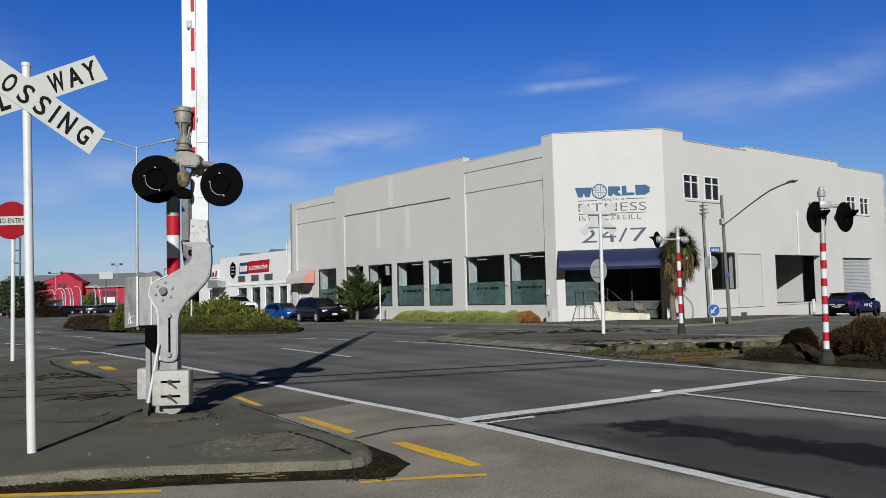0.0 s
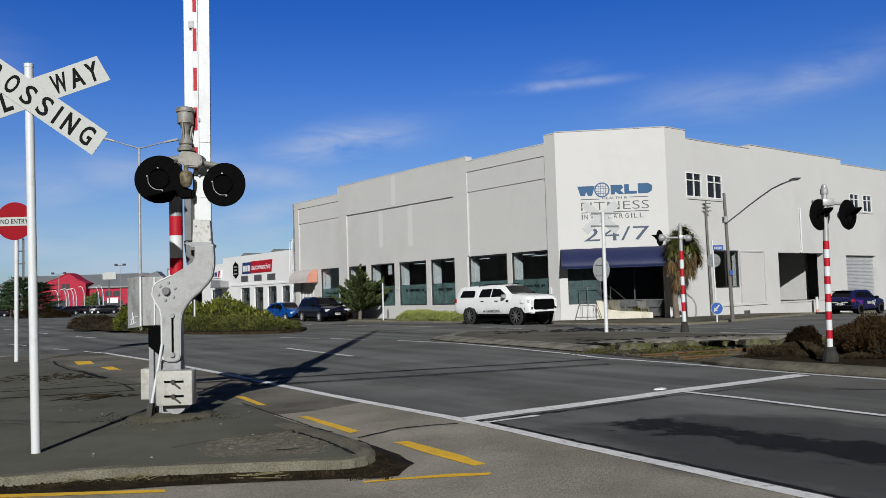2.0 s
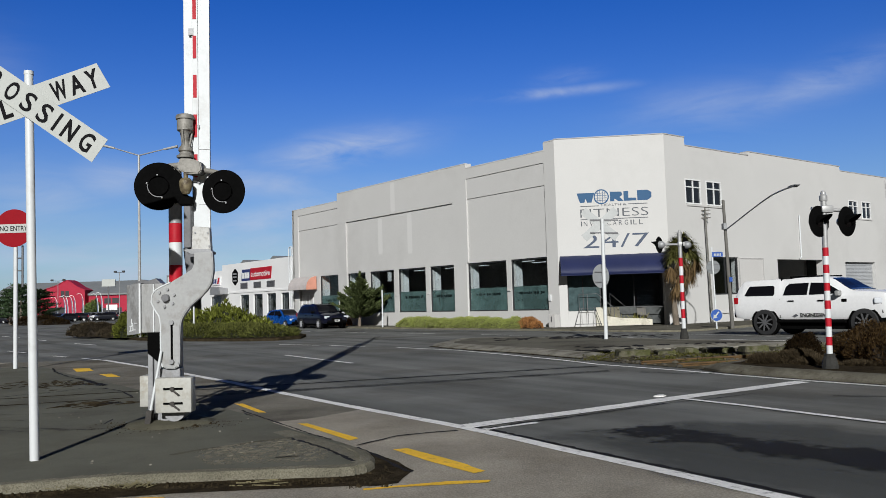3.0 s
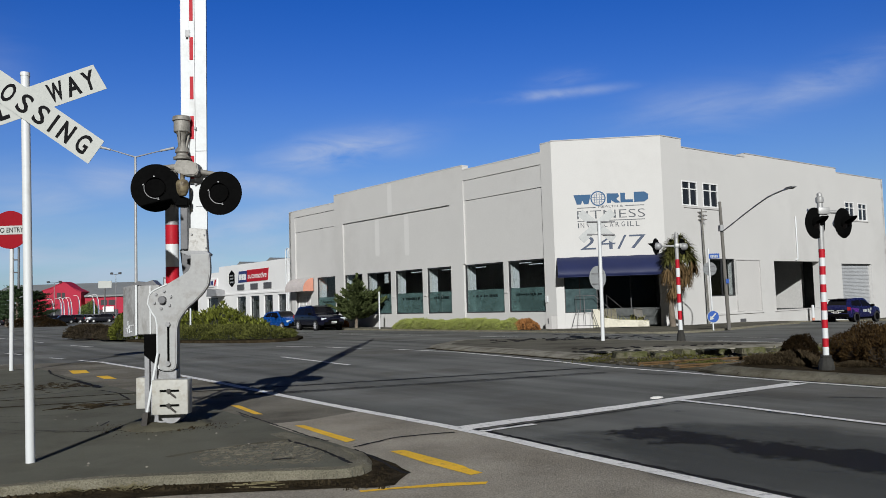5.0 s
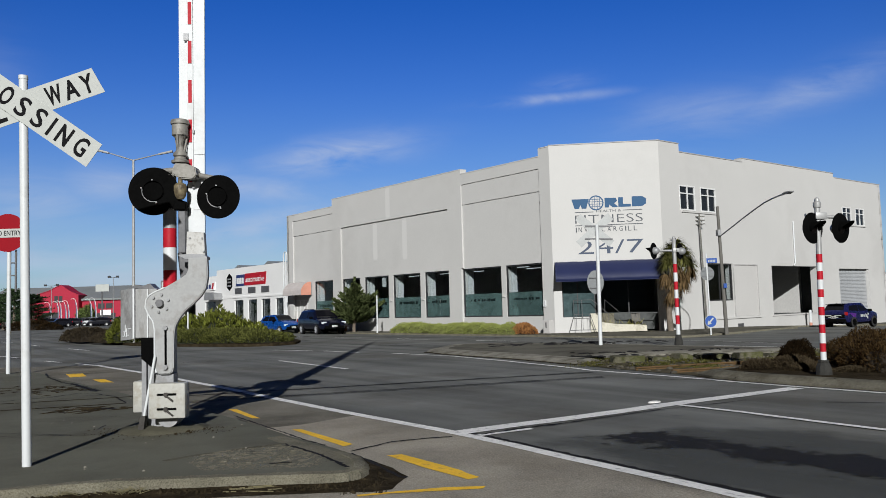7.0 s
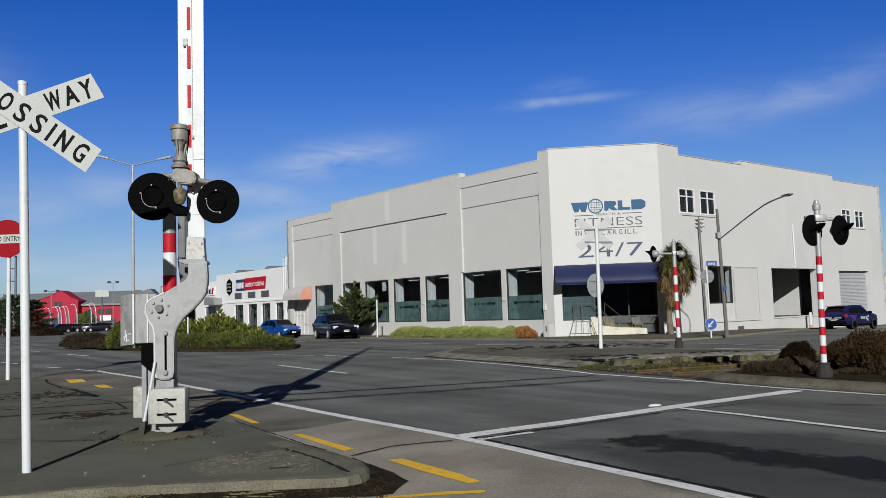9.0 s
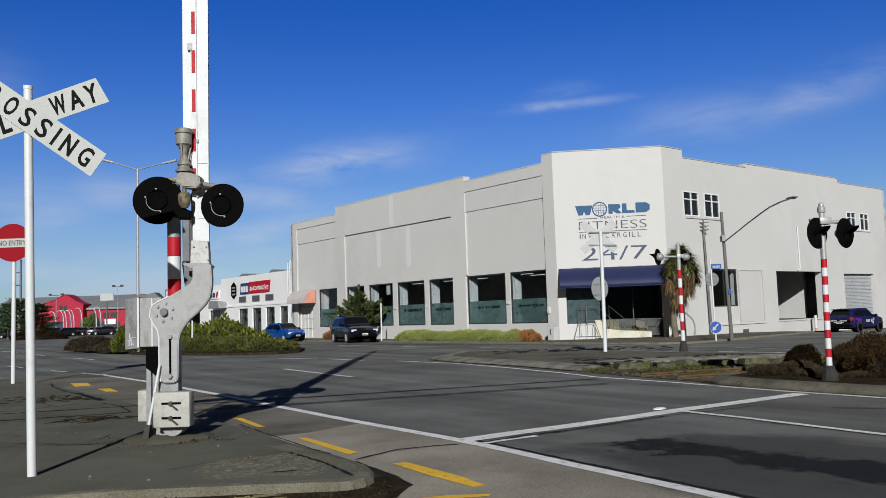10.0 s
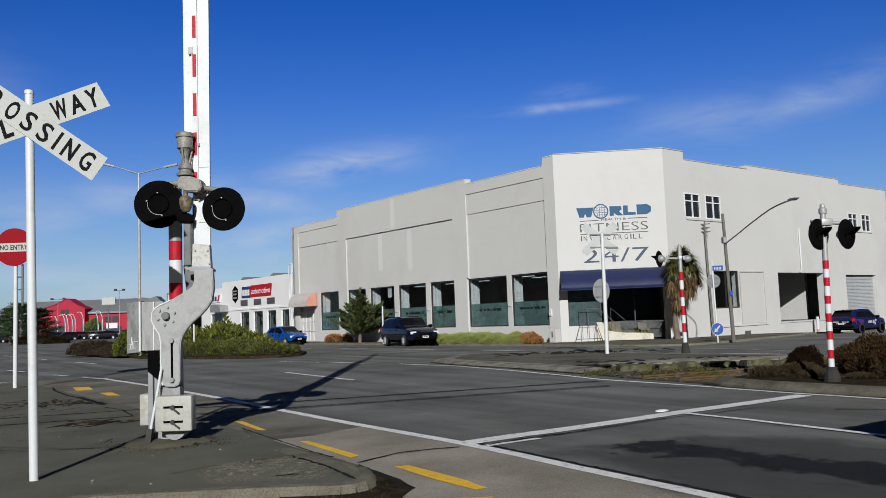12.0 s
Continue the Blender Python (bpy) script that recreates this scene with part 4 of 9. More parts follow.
    strip_bm(bm, [(5.16, 16.7), (5.26, 16.1), (5.52, 15.48), (6.09, 14.52), (6.75, 13.47), (7.2, 12.78)], 0.05, 0.011, 0.8, 0.12)
    tagged(part("edge_dirt", bm, "dirt"), "dark dirt along the planted island kerb", "dirt", kind="structure")
    flat("track_bed", [(3.40, 20.7), (4.2, 22.05), (5.8, 23.25), (10.5, 22.95), (11.7, 21.2), (8.6, 19.55), (6.6, 17.85), (5.3, 16.55), (4.55, 18.0), (3.9, 19.3)], 0.011, "bed_dirt", "weedy dirt and ballast of the rail track", category="track bed")
    for y0 in (17.02, 15.9):
        bm = BM()
        x0, x1 = (4.35, 22) if y0 > 16.5 else (4.9, 22)
        p, q = Vector((x0, y0 + x0 * 0.322, 0.0)), Vector((x1, y0 + x1 * 0.322, -0.24))
        L = (q - p).length
        m = Matrix.Translation(p) @ Matrix.Rotation(math.atan(0.322), 4, 'Z')
        box(bm, 0, L, -0.035, 0.035, 0.05, 0.085, 0.006, m)
        box(bm, 0, L, -0.01, 0.01, 0.0, 0.05, 0, m)
        box(bm, 0, L, -0.06, 0.06, -0.06, 0.002, 0, m)
        tagged(part("rail", bm, "rust", smooth=False), "rusty steel rail in weedy ballast", "rail", "rails", "structure")
    # broken kerb blocks between the track and the island
    broken = thing("broken_kerb", "row of broken mossy concrete kerb blocks beside the track", "kerb", kind="structure")
    rng = random.Random(23)
    x = 4.35
    while x < 9.9:
        w = rng.uniform(0.32, 0.85)
        c = Vector((x + w / 2, 20.95 + (x - 4.35) * 0.13 + rng.uniform(-0.12, 0.12), 0.0))
        h = rng.uniform(0.10, 0.19)
        bm = BM()
        box(bm, -w / 2, w / 2, -0.2, 0.22, -0.03, h, 0.0)
        for v in bm.verts:
            v.co += Vector((rng.uniform(-0.05, 0.05), rng.uniform(-0.05, 0.05), rng.uniform(-0.035, 0.02) if v.co.z > 0 else 0))
        bmesh.ops.bevel(bm, geom=bm.edges[:], offset=0.025, segments=2, affect='EDGES')
        part("kerb_block", bm, "mossy", broken, m=Matrix.Translation(c) @ Matrix.Rotation(radians(rng.uniform(-8, 16)), 4, 'Z'))
        x += w + rng.uniform(0.03, 0.22)
    # planted median behind the signal
    raised("median_island", [(-26.1, 58.6), (-21.9, 51.1), (-16.0, 42.5), (-12.3, 39.3), (-8.9, 37.2), (-7.6, 37.2), (-6.8, 38.4), (-7.0, 41), (-8.9, 46.4), (-15, 58), (-20.2, 66), (-24, 66)], 0.12, "dirt", "planted median island with a low kerb", "traffic island", side="dirt")
    # footpath round the corner building
    pts = [street(-80, 2.6), street(-8, 2.6), street(2, 2.7), street(6.0, 2.7), street(8.4, 2.3), street(9.2, 1.7), street(9.55, 0.8)]
    c = CORNER_B
    for s, o in ((0, 5.3), (4, 5.3), (6.5, 3.4), (9, 1.6), (18, 1.5), (24, 1.5), (40, 1.5)):
        p = c - ALONG_A * o + ALONG_B * s
        pts.append((p.x, p.y))
    p, q = c + ALONG_B * 40 + ALONG_A * 3, c + ALONG_A * 3 + ALONG_B * 2
    pts += [(p.x, p.y), (q.x, q.y), (CORNER_A.x + 3, CORNER_A.y + 4), street(-80, -3)]
    raised("footpath_corner", pts, 0.09, "footpath", "grey asphalt footpath round the corner building", "footpath")


def build_side_patches():
    for pts, w in (([(15.22, 40.0), (15.14, 38.3)], 0.75), ([(17.5, 40.7), (16.7, 38.4)], 0.35), ([(13.2, 36.9), (13.9, 35.3)], 0.18)):
        bm = BM()
        strip_bm(bm, pts, w, 0.02, 0.5, 0.25)
        for v in bm.verts:
            v.co.z += hgt(v.co.x, v.co.y)
        tagged(part("seal_patch", bm, "tar"), "dark tar patch in the side street", "road", "seal patches", "structure")


build_ground()
build_surfaces()
build_side_patches()
build_paths()


# ---- corner building ----
def build_building():
    b = thing("corner_building", "large off-white plastered two-storey building with a cut corner", "building")
    T = 0.5
    winA = [(-3.95, -0.92), (-7.93, -4.35), (-11.88, -9.32), (-15.57, -12.39), (-19.21, -16.13), (-22.31, -19.83), (-26.57, -23.74)]
    zb, zt = 0.87, 3.9
    # long front: stepped parapet, windows, a doorway at the far end
    holes = [(x0, x1, zb, zt) for x0, x1 in winA] + [(-30.2, -27.6, 0.05, 2.9)]
    holes += [(-0.8, 0, 10.38, 11), (-7.78, -0.8, 9.92, 11), (-23.55, -7.78, 10.22, 11), (-31, -23.55, 9.65, 11)]
    part("wall", wall_bm(-31, 0, -0.3, 10.38, 0.10, T, holes), "plaster", b, m=FRONT_A)
    # proud piers and bands; the recessed panels throw a thin shadow line under each band
    proud = []
    for x0, x1, z0, z1, y in [(-0.85, 0.0, -0.3, 10.38, 0.0), (-7.78, -0.85, 9.25, 9.92, 0.0), (-7.78, -0.85, 7.97, 9.25, 0.05), (-9.2, -7.78, 3.95, 10.22, 0.0), (-9.2, -7.95, -0.3, 3.95, 0.0),
                              (-22.33, -9.2, 7.87, 10.22, 0.0), (-23.55, -22.33, -0.3, 10.22, 0.0), (-31, -23.55, 9.12, 9.65, 0.0), (-30.0, -23.55, 7.85, 9.12, 0.05), (-31, -30.0, -0.3, 9.12, 0.0)]:
        bm = BM()
        box(bm, x0, x1, y, 0.10, z0, z1)
        part("band", bm, "plaster", b, m=FRONT_A)
    for x0, x1, z in [(-0.8, 0.0, 10.38), (-7.78, -0.8, 9.92), (-23.55, -7.78, 10.22), (-31, -23.55, 9.65)]:
        bm = BM()
        box(bm, x0, x1, -0.015, T + 0.02, z, z + 0.05)
        part("coping", bm, "plaster", b, m=FRONT_A)
    # paler repainted strips
    for x0, x1, z0, z1, y in [(-16.22, -15.58, 7.9, 10.2, -0.004), (-18.05, -17.4, 5.0, 7.85, 0.096), (-14.4, -13.75, 4.8, 7.85, 0.096)]:
        bm = BM()
        for x, z in ((x0, z0), (x1, z0), (x1, z1), (x0, z1)):
            bm.verts.new((x - x0, z - z0, 0))
        bm.faces.new(bm.verts[:])
        part("paint_patch", bm, "pale_streak", b, m=FRONT_A @ Matrix.Translation((x0, y - 0.003, z0)) @ Matrix.Rotation(radians(90), 4, 'X'))
    for x0, x1 in winA:
        w = build_window(b, x0, x1, zb, zt, FRONT_A, 0.2)
        # pale column behind the glass
        bm = BM()
        box(bm, x0 - 0.35, x0 + 0.08, 0.55, 0.95, 0.3, 4.4, 0.01)
        part("column", bm, "white_paint", b, "white painted indoor column", m=FRONT_A)
    # cut corner with the entrance
    W = 6.02
    part("wall", wall_bm(0, W, -0.3, 10.42, 0.0, T, [(0.45, W - 0.3, -0.3, 3.35)]), "plaster", b, m=FRONT_C)
    bm = BM()
    box(bm, -0.02, W + 0.02, -0.03, T, 10.42, 10.47)
    part("coping", bm, "coping", b, m=FRONT_C)
    # side front
    zs = -1.2
    upper = [(1.75, 3.26, 6.64, 8.07), (3.78, 5.33, 6.64, 8.07), (21.1, 22.5, 6.6, 7.88), (23.1, 24.5, 6.6, 7.88)]
    holes = upper + [(4.17, 6.75, 1.45, 3.65), (11.17, 17.02, 0.47, 3.57), (20.1, 24.7, -0.62, 3.45)]
    holes += [(0, 1.9, 10.42, 11), (1.9, 8.4, 9.95, 11), (8.4, 20.08, 10.18, 11), (20.08, 27.4, 9.88, 11)]
    part("wall", wall_bm(0, 27.4, zs, 10.42, 0.0, T, holes), "plaster", b, m=FRONT_B)
    for x0, x1, z in [(0.0, 1.9, 10.42), (1.9, 8.4, 9.95), (8.4, 20.08, 10.18), (20.08, 27.4, 9.88)]:
        bm = BM()
        box(bm, x0, x1, -0.03, T + 0.02, z, z + 0.05)
        part("coping", bm, "coping", b, m=FRONT_B)
    for x0, x1, z0, z1 in upper:
        build_sash(b, x0, x1, z0, z1, FRONT_B)
    for x0, x1 in ((1.85, 5.35), (21.0, 24.6)):
        bm = BM()
        box(bm, x0, x1, -0.06, 0.0, 6.52, 6.62, 0.01)
        part("sill", bm, "plaster_pale", b, m=FRONT_B)
    w = build_window(b, 4.17, 6.75, 1.45, 3.65, FRONT_B, 0.12, mullions=2, film=False)
    # blind panel beside it, sill course, vents
    bm = BM()
    box(bm, 6.82, 9.40, -0.02, 0.0, 0.5, 3.56)
    part("panel", bm, "plaster_pale", b, m=FRONT_B)
    for x0, x1, z0, z1 in ((6.76, 6.82, 0.5, 3.62), (9.40, 9.46, 0.5, 3.62), (6.82, 9.40, 3.56, 3.62)):
        bm = BM()
        box(bm, x0, x1, -0.055, -0.0, z0, z1, 0.006)
        part("panel_trim", bm, "coping", b, m=FRONT_B)
    bm = BM()
    box(bm, 4.6, 9.6, -0.07, 0.0, 0.36, 0.48, 0.01)
    part("sill", bm, "plaster", b, m=FRONT_B)
    bm = BM()
    box(bm, 7.0, 7.6, -0.03, 0.0, -0.22, 0.06)
    for i in range(4):
        box(bm, 7.04, 7.56, -0.045, -0.03, -0.19 + i * 0.06, -0.16 + i * 0.06)
    part("vent", bm, "steel_dark", b, m=FRONT_B)
    bm = BM()
    box(bm, 11.0, 17.1, -0.05, 0.1, 0.38, 0.47, 0.01)
    part("sill", bm, "plaster_pale", b, m=FRONT_B)
    # downpipe
    bm = BM()
    tube(bm, (14.05, -0.06, 3.75), (14.05, -0.06, 6.5), 0.05, n=10)
    tube(bm, (14.05, -0.06, 3.75), (13.8, -0.08, 3.6), 0.05, n=10)
    part("downpipe", bm, "white_paint", b, m=FRONT_B, smooth=True)
    # loading bay: inner walls, the room's shade put into their dark colour
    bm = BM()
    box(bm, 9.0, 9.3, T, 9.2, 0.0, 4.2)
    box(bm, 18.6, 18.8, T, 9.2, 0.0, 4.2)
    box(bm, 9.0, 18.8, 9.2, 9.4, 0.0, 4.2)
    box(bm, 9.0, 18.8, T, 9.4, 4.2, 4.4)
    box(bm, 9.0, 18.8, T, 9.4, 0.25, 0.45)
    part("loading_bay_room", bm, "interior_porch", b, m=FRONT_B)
    bm = BM()
    box(bm, 18.15, 18.5, 1.97, 9.1, 0.45, 4.2)
    part("loading_bay", bm, "interior_pale", b, m=FRONT_B)
    # roller door with real ribs
    bm = BM()
    box(bm, 20.1, 24.7, 0.28, 0.32, -0.62, 3.45)
    door = part("roller_door", bm, "steel", b, "pale grey ribbed steel roller door", m=FRONT_B)
    bm = BM()
    prism(bm, [(20.12, 0.0), (24.68, 0.0), (24.68, 0.09), (20.12, 0.09)], 0.22, 0.25, 'y')
    for v in bm.verts:
        if v.co.z > 0.05:
            v.co.y += 0.028
    slat = part("slat", bm, "roller_grey", door, m=pose(0, 0, -0.61))
    for i in range(1, 40):
        o = new("slat", slat.data)
        o.parent = door
        o.matrix_basis = pose(0, 0, -0.61 + i * 0.101)
    # closed back and roof
    c0, c1 = CORNER_A + ALONG_A * 31, CORNER_B + ALONG_B * 27.4
    c2 = c0 + ALONG_B * 30
    roof = [CORNER_A, CORNER_B, c1, c1 + ALONG_A * 26, c0 + ALONG_B * 31.6, c0]
    mid = sum(roof, Vector()) / len(roof)
    bm = BM()
    prism(bm, [tuple((p + (mid - p).normalized() * 0.5).xy) for p in roof], 9.05, 9.25)
    part("roof", bm, "roof_grey", b)
    bm = BM()
    for p, q in ((c1, c1 + ALONG_A * 26), (c1 + ALONG_A * 26, c0 + ALONG_B * 31.6), (c0 + ALONG_B * 31.6, c0)):
        d = (q - p).normalized()
        m = Matrix.Translation(p) @ Matrix.Rotation(math.atan2(d.y, d.x), 4, 'Z')
        box(bm, 0, (q - p).length, 0.0, 0.3, -1.2, 9.65 if p == roof[4] else 9.85, 0, m)
    part("wall", bm, "plaster", b)
    # gym interior seen through the glass
    bm = BM()
    box(bm, -30, -0.6, 0.6, 9.0, 0.0, 0.3)
    box(bm, -30, -0.6, 9.0, 9.2, 0.3, 4.4)
    box(bm, -30.2, -30, 0.6, 9.0, 0.3, 4.4)
    box(bm, -30, -0.6, T, 9.0, 4.4, 4.6)
    part("interior_room", bm, "interior", b, m=FRONT_A)
    for i, (x, y) in enumerate([(-3.4, 4.6), (-4.2, 6.6), (-7.4, 4.8), (-8.4, 6.9), (-16.2, 5.4), (-12.8, 5.6), (-20.2, 5.4), (-3.0, 8.2), (-7.2, 8.4)]):
        bm = BM()
        box(bm, x - 0.65, x + 0.65, y - 0.05, y + 0.05, 4.02, 4.06)
        part("ceiling_light", bm, glow_tube, b, "thin white fluorescent batten", m=FRONT_A)
    # entrance porch under the awning, its walls and floor coloured dark as shade
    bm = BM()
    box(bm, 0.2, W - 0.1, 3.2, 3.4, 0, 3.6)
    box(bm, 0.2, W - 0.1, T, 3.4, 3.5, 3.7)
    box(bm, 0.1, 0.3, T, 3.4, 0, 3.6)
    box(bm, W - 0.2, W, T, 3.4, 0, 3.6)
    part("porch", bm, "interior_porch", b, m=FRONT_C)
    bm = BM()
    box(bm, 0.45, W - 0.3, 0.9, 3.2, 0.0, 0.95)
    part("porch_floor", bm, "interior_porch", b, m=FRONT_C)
    bm = BM()
    for i in range(5):
        box(bm, 1.9, 3.3, 0.2 + i * 0.15, 0.35 + i * 0.15 + 0.6, 0.0, 0.19 * (i + 1) - 0.01, 0.01)
    part("steps", bm, "concrete", b, m=FRONT_C)
    bm = BM()
    for x0, x1 in ((0.5, 1.55), (1.6, 2.6), (2.65, 4.2), (4.25, 5.7)):
        box(bm, x0, x1, 1.6, 1.62, 0.97, 3.3)
    part("shopfront_glass", bm, "glass", b, m=FRONT_C)
    bm = BM()
    for x in (0.46, 1.56, 2.6, 4.2, 5.68):
        box(bm, x, x + 0.06, 1.57, 1.65, 0.95, 3.35)
    box(bm, 0.46, 5.74, 1.57, 1.65, 2.75, 2.82)
    part("shopfront_frame", bm, "frame_dark", b, m=FRONT_C)
    bm = BM()
    box(bm, 0.45, 2.2, 0.02, 0.25, -0.25, 0.78, 0.01)
    part("parapet_wall", bm, "plaster", b, m=FRONT_C)
    for x0, x1 in ((0.52, 1.28), (1.33, 2.22)):
        bm = BM()
        box(bm, x0, x1, 0.32, 0.335, 0.80, 2.95)
        part("side_pane", bm, "porch_glass", b, m=FRONT_C)
    bm = BM()
    for x in (0.46, 1.28, 2.22):
        box(bm, x, x + 0.05, 0.29, 0.36, 0.78, 3.0)
    box(bm, 0.51, 2.22, 0.29, 0.36, 0.76, 0.81)
    part("shopfront_frame", bm, "frame_dark", b, m=FRONT_C)
    # planter wall
    planter = thing("planter", "low cream plastered planter wall with sparse flax", "planter", m=FRONT_C @ pose(0, 0, WALK_Z + 0.02))
    bm = BM()
    prism(bm, [(2.5, 0.0), (4.9, 0.0), (4.6, 0.34), (3.3, 0.40), (2.5, 0.52)], -0.75, -0.55, 'y')
    box(bm, 2.5, 4.9, -0.55, 0.05, 0.0, 0.3)
    prism(bm, [(1.95, 0.0), (2.5, 0.0), (2.5, 0.75), (2.2, 1.0), (1.95, 1.0)], -0.2, 0.05, 'y')
    part("wall", bm, "cream", planter)
    rng = random.Random(8)
    bm = BM()
    for _ in range(60):
        x, y = rng.uniform(2.6, 4.7), rng.uniform(-0.5, 0.0)
        d = Vector((rng.uniform(-0.4, 0.4), rng.uniform(-0.3, 0.2), rng.uniform(0.1, 0.4)))
        tube(bm, (x, y, 0.28), Vector((x, y, 0.28)) + d, 0.018, 0.003, 4, False)
    part("plants", bm, leaf_mat("flax_dry", (0.22, 0.21, 0.07)), planter)
    # handrails
    rail = thing("handrail", "grey tubular steel handrail beside the entrance steps", "handrail", m=FRONT_C @ pose(0, 0, WALK_Z + 0.02))
    bm = BM()
    def bent(pts, r=0.019):
        pipe(bm, pts, r, 8)
    bent([(1.05, -0.1, 0.8), (1.05, -0.1, 1.75), (2.05, -0.1, 1.75), (2.9, -0.5, 0.95), (2.9, -0.5, 0.35)])
    bent([(1.5, -0.1, 0.8), (1.5, -0.1, 1.75)])
    bent([(0.75, -0.55, 0.0), (1.05, -0.5, 0.98), (1.9, -0.5, 0.98), (2.2, -0.5, 0.0)])
    bent([(0.8, -0.55, 0.12), (2.2, -0.55, 0.12)])
    for x in (1.15, 1.5, 1.85):
        bent([(x, -0.52, 0.12), (x, -0.5, 0.98)], 0.013)
    part("rail", bm, "steel_dark", rail, smooth=True)
    rail2 = thing("handrail", "grey tubular steel handrail beside the entrance steps", "handrail", m=FRONT_C @ pose(0, 0, WALK_Z + 0.02))
    bm = BM()
    bent([(2.75, 0.15, 0.5), (2.75, 0.15, 1.75), (3.55, -0.1, 1.0), (5.6, -0.1, 0.95)])
    bent([(4.4, 0.0, 0.4), (4.4, 0.0, 0.95)])
    part("rail", bm, "steel_dark", rail2, smooth=True)
    chair = thing("bench_seat", "small weathered wooden seat before the entrance", "seat", m=FRONT_C @ pose(4.45, -0.25, WALK_Z + 0.32, 0, 0, 12))
    bm = BM()
    box(bm, -0.25, 0.25, 0.15, 0.2, 0.2, 0.75, 0.01, Matrix.Rotation(radians(-12), 4, 'X'))
    part("backrest", bm, "wood_pole", chair)
    bm = BM()
    box(bm, -0.25, 0.25, -0.2, 0.18, 0.2, 0.26, 0.01)
    part("seat", bm, "wood_pole", chair)
    for x in (-0.22, 0.18):
        bm = BM()
        box(bm, x, x + 0.05, -0.18, 0.15, 0.0, 0.2)
        part("leg", bm, "wood_pole", chair)
    # meter cabinet at the corner
    cab = thing("meter_cabinet", "small grey metal cabinet at the building corner", "cabinet", m=FRONT_A @ pose(0.05, -0.55, WALK_Z))
    bm = BM()
    box(bm, -0.25, 0.25, -0.2, 0.2, 0.0, 0.72, 0.02)
    part("body", bm, "plaster_pale", cab)
    bm = BM()
    box(bm, -0.05, 0.02, -0.215, -0.2, 0.3, 0.6)
    part("label_plate", bm, "steel_dark", cab)
    # canvas awning over the entrance
    aw = thing("awning", "dark navy canvas awning over the entrance", "awning", m=FRONT_C)
    bm = BM()
    x0, x1, top, low, out = 0.1, W - 0.05, 3.85, 2.72, 1.05
    prof = [(-0.01, top), (-0.12, top - 0.02), (-0.5, top - 0.22), (-0.85, top - 0.58), (-out, low + 0.22), (-out, low)]
    rows = []
    for k in range(13):
        x = x0 + (x1 - x0) * k / 12
        rows.append([bm.verts.new((x, y + 0.012 * math.sin(k * 2.1 + i), z + 0.012 * math.sin(k * 3.7 + 2 * i))) for i, (y, z) in enumerate(prof)])
    for a, c in zip(rows, rows[1:]):
        for i in range(len(prof) - 1):
            bm.faces.new((a[i], c[i], c[i + 1], a[i + 1]))
    for r in (rows[0], rows[-1]):
        e = bm.verts.new((r[0].co.x, -0.01, low + 0.1))
        bm.faces.new(r + [e])
    bmesh.ops.recalc_face_normals(bm, faces=bm.faces[:])
    o = part("canopy", bm, "navy", aw, smooth=True)
    sol = o.modifiers.new("thick", 'SOLIDIFY')
    sol.thickness = 0.015
    bm = BM()
    for x in (x0, (x0 + x1) / 2, x1):
        tube(bm, (x, -0.01, low + 0.1), (x, -out, low + 0.05), 0.02, n=8)
    tube(bm, (x0, -out, low + 0.02), (x1, -out, low + 0.02), 0.02, n=8)
    part("frame", bm, "navy", aw)
    # small rounded hood over the side doorway
    hood = thing("door_hood", "faded pink rounded canvas hood over a doorway", "awning", m=FRONT_A)
    bm = BM()
    x0, x1 = -30.1, -27.0
    prof = [(-0.01, 3.92)] + [(-0.04 - 0.92 * math.sin(a), 3.02 + 0.9 * math.cos(a)) for a in (0.2, 0.5, 0.8, 1.1, 1.35, 1.5)] + [(-0.97, 2.84)]
    ra, rb = ([bm.verts.new((x, y, z)) for y, z in prof] for x in (x0, x1))
    for i in range(len(prof) - 1):
        bm.faces.new((ra[i], rb[i], rb[i + 1], ra[i + 1]))
    for r, mi in ((ra, 0), (rb, 1)):
        e = bm.verts.new((r[0].co.x, -0.01, 2.84))
        bm.faces.new(r + [e]).material_index = mi
    bmesh.ops.recalc_face_normals(bm, faces=bm.faces[:])
    o = part("canopy", bm, ["hood_pale", "salmon"], hood)
    sol = o.modifiers.new("thick", 'SOLIDIFY')
    sol.thickness = 0.015
    bm = BM()
    for x in (x0 + 0.02, x1 - 0.02):
        tube(bm, (x, -0.01, 2.86), (x, -0.96, 2.86), 0.02, n=6)
    part("frame", bm, "steel", hood)
    bm = BM()
    box(bm, -30.2, -27.6, 0.3, 0.36, 0.05, 2.9)
    part("door", bm, "interior_pale", b, "pale recessed side door", m=FRONT_A)
    bm = BM()
    for x in (-29.9, -29.3, -28.7, -28.1, -27.7):
        box(bm, x, x + 0.04, 0.24, 0.28, 0.05, 2.4)
    for z in (0.8, 1.6, 2.4):
        box(bm, -30.1, -27.65, 0.24, 0.28, z, z + 0.04)
    part("door_grille", bm, "frame_white", b, m=FRONT_A)
    bm = BM()
    box(bm, -17.08, -16.6, 0.215, 0.222, 3.1, 3.76)
    part("notice", bm, "white_paint", b, "white paper notice behind the glass", m=FRONT_A)
    # small fittings on the wall
    for x, z in ((-4.15, 2.1), (-12.1, 2.1), (-15.85, 2.1)):
        bm = BM()
        box(bm, x - 0.12, x + 0.12, 0.02, 0.10, z - 0.06, z + 0.02, 0.01)
        part("wall_fitting", bm, "plaster_pale", b, m=FRONT_A)
    bm = BM()
    box(bm, -0.8, -0.62, -0.08, 0.0, 1.4, 1.75, 0.01)
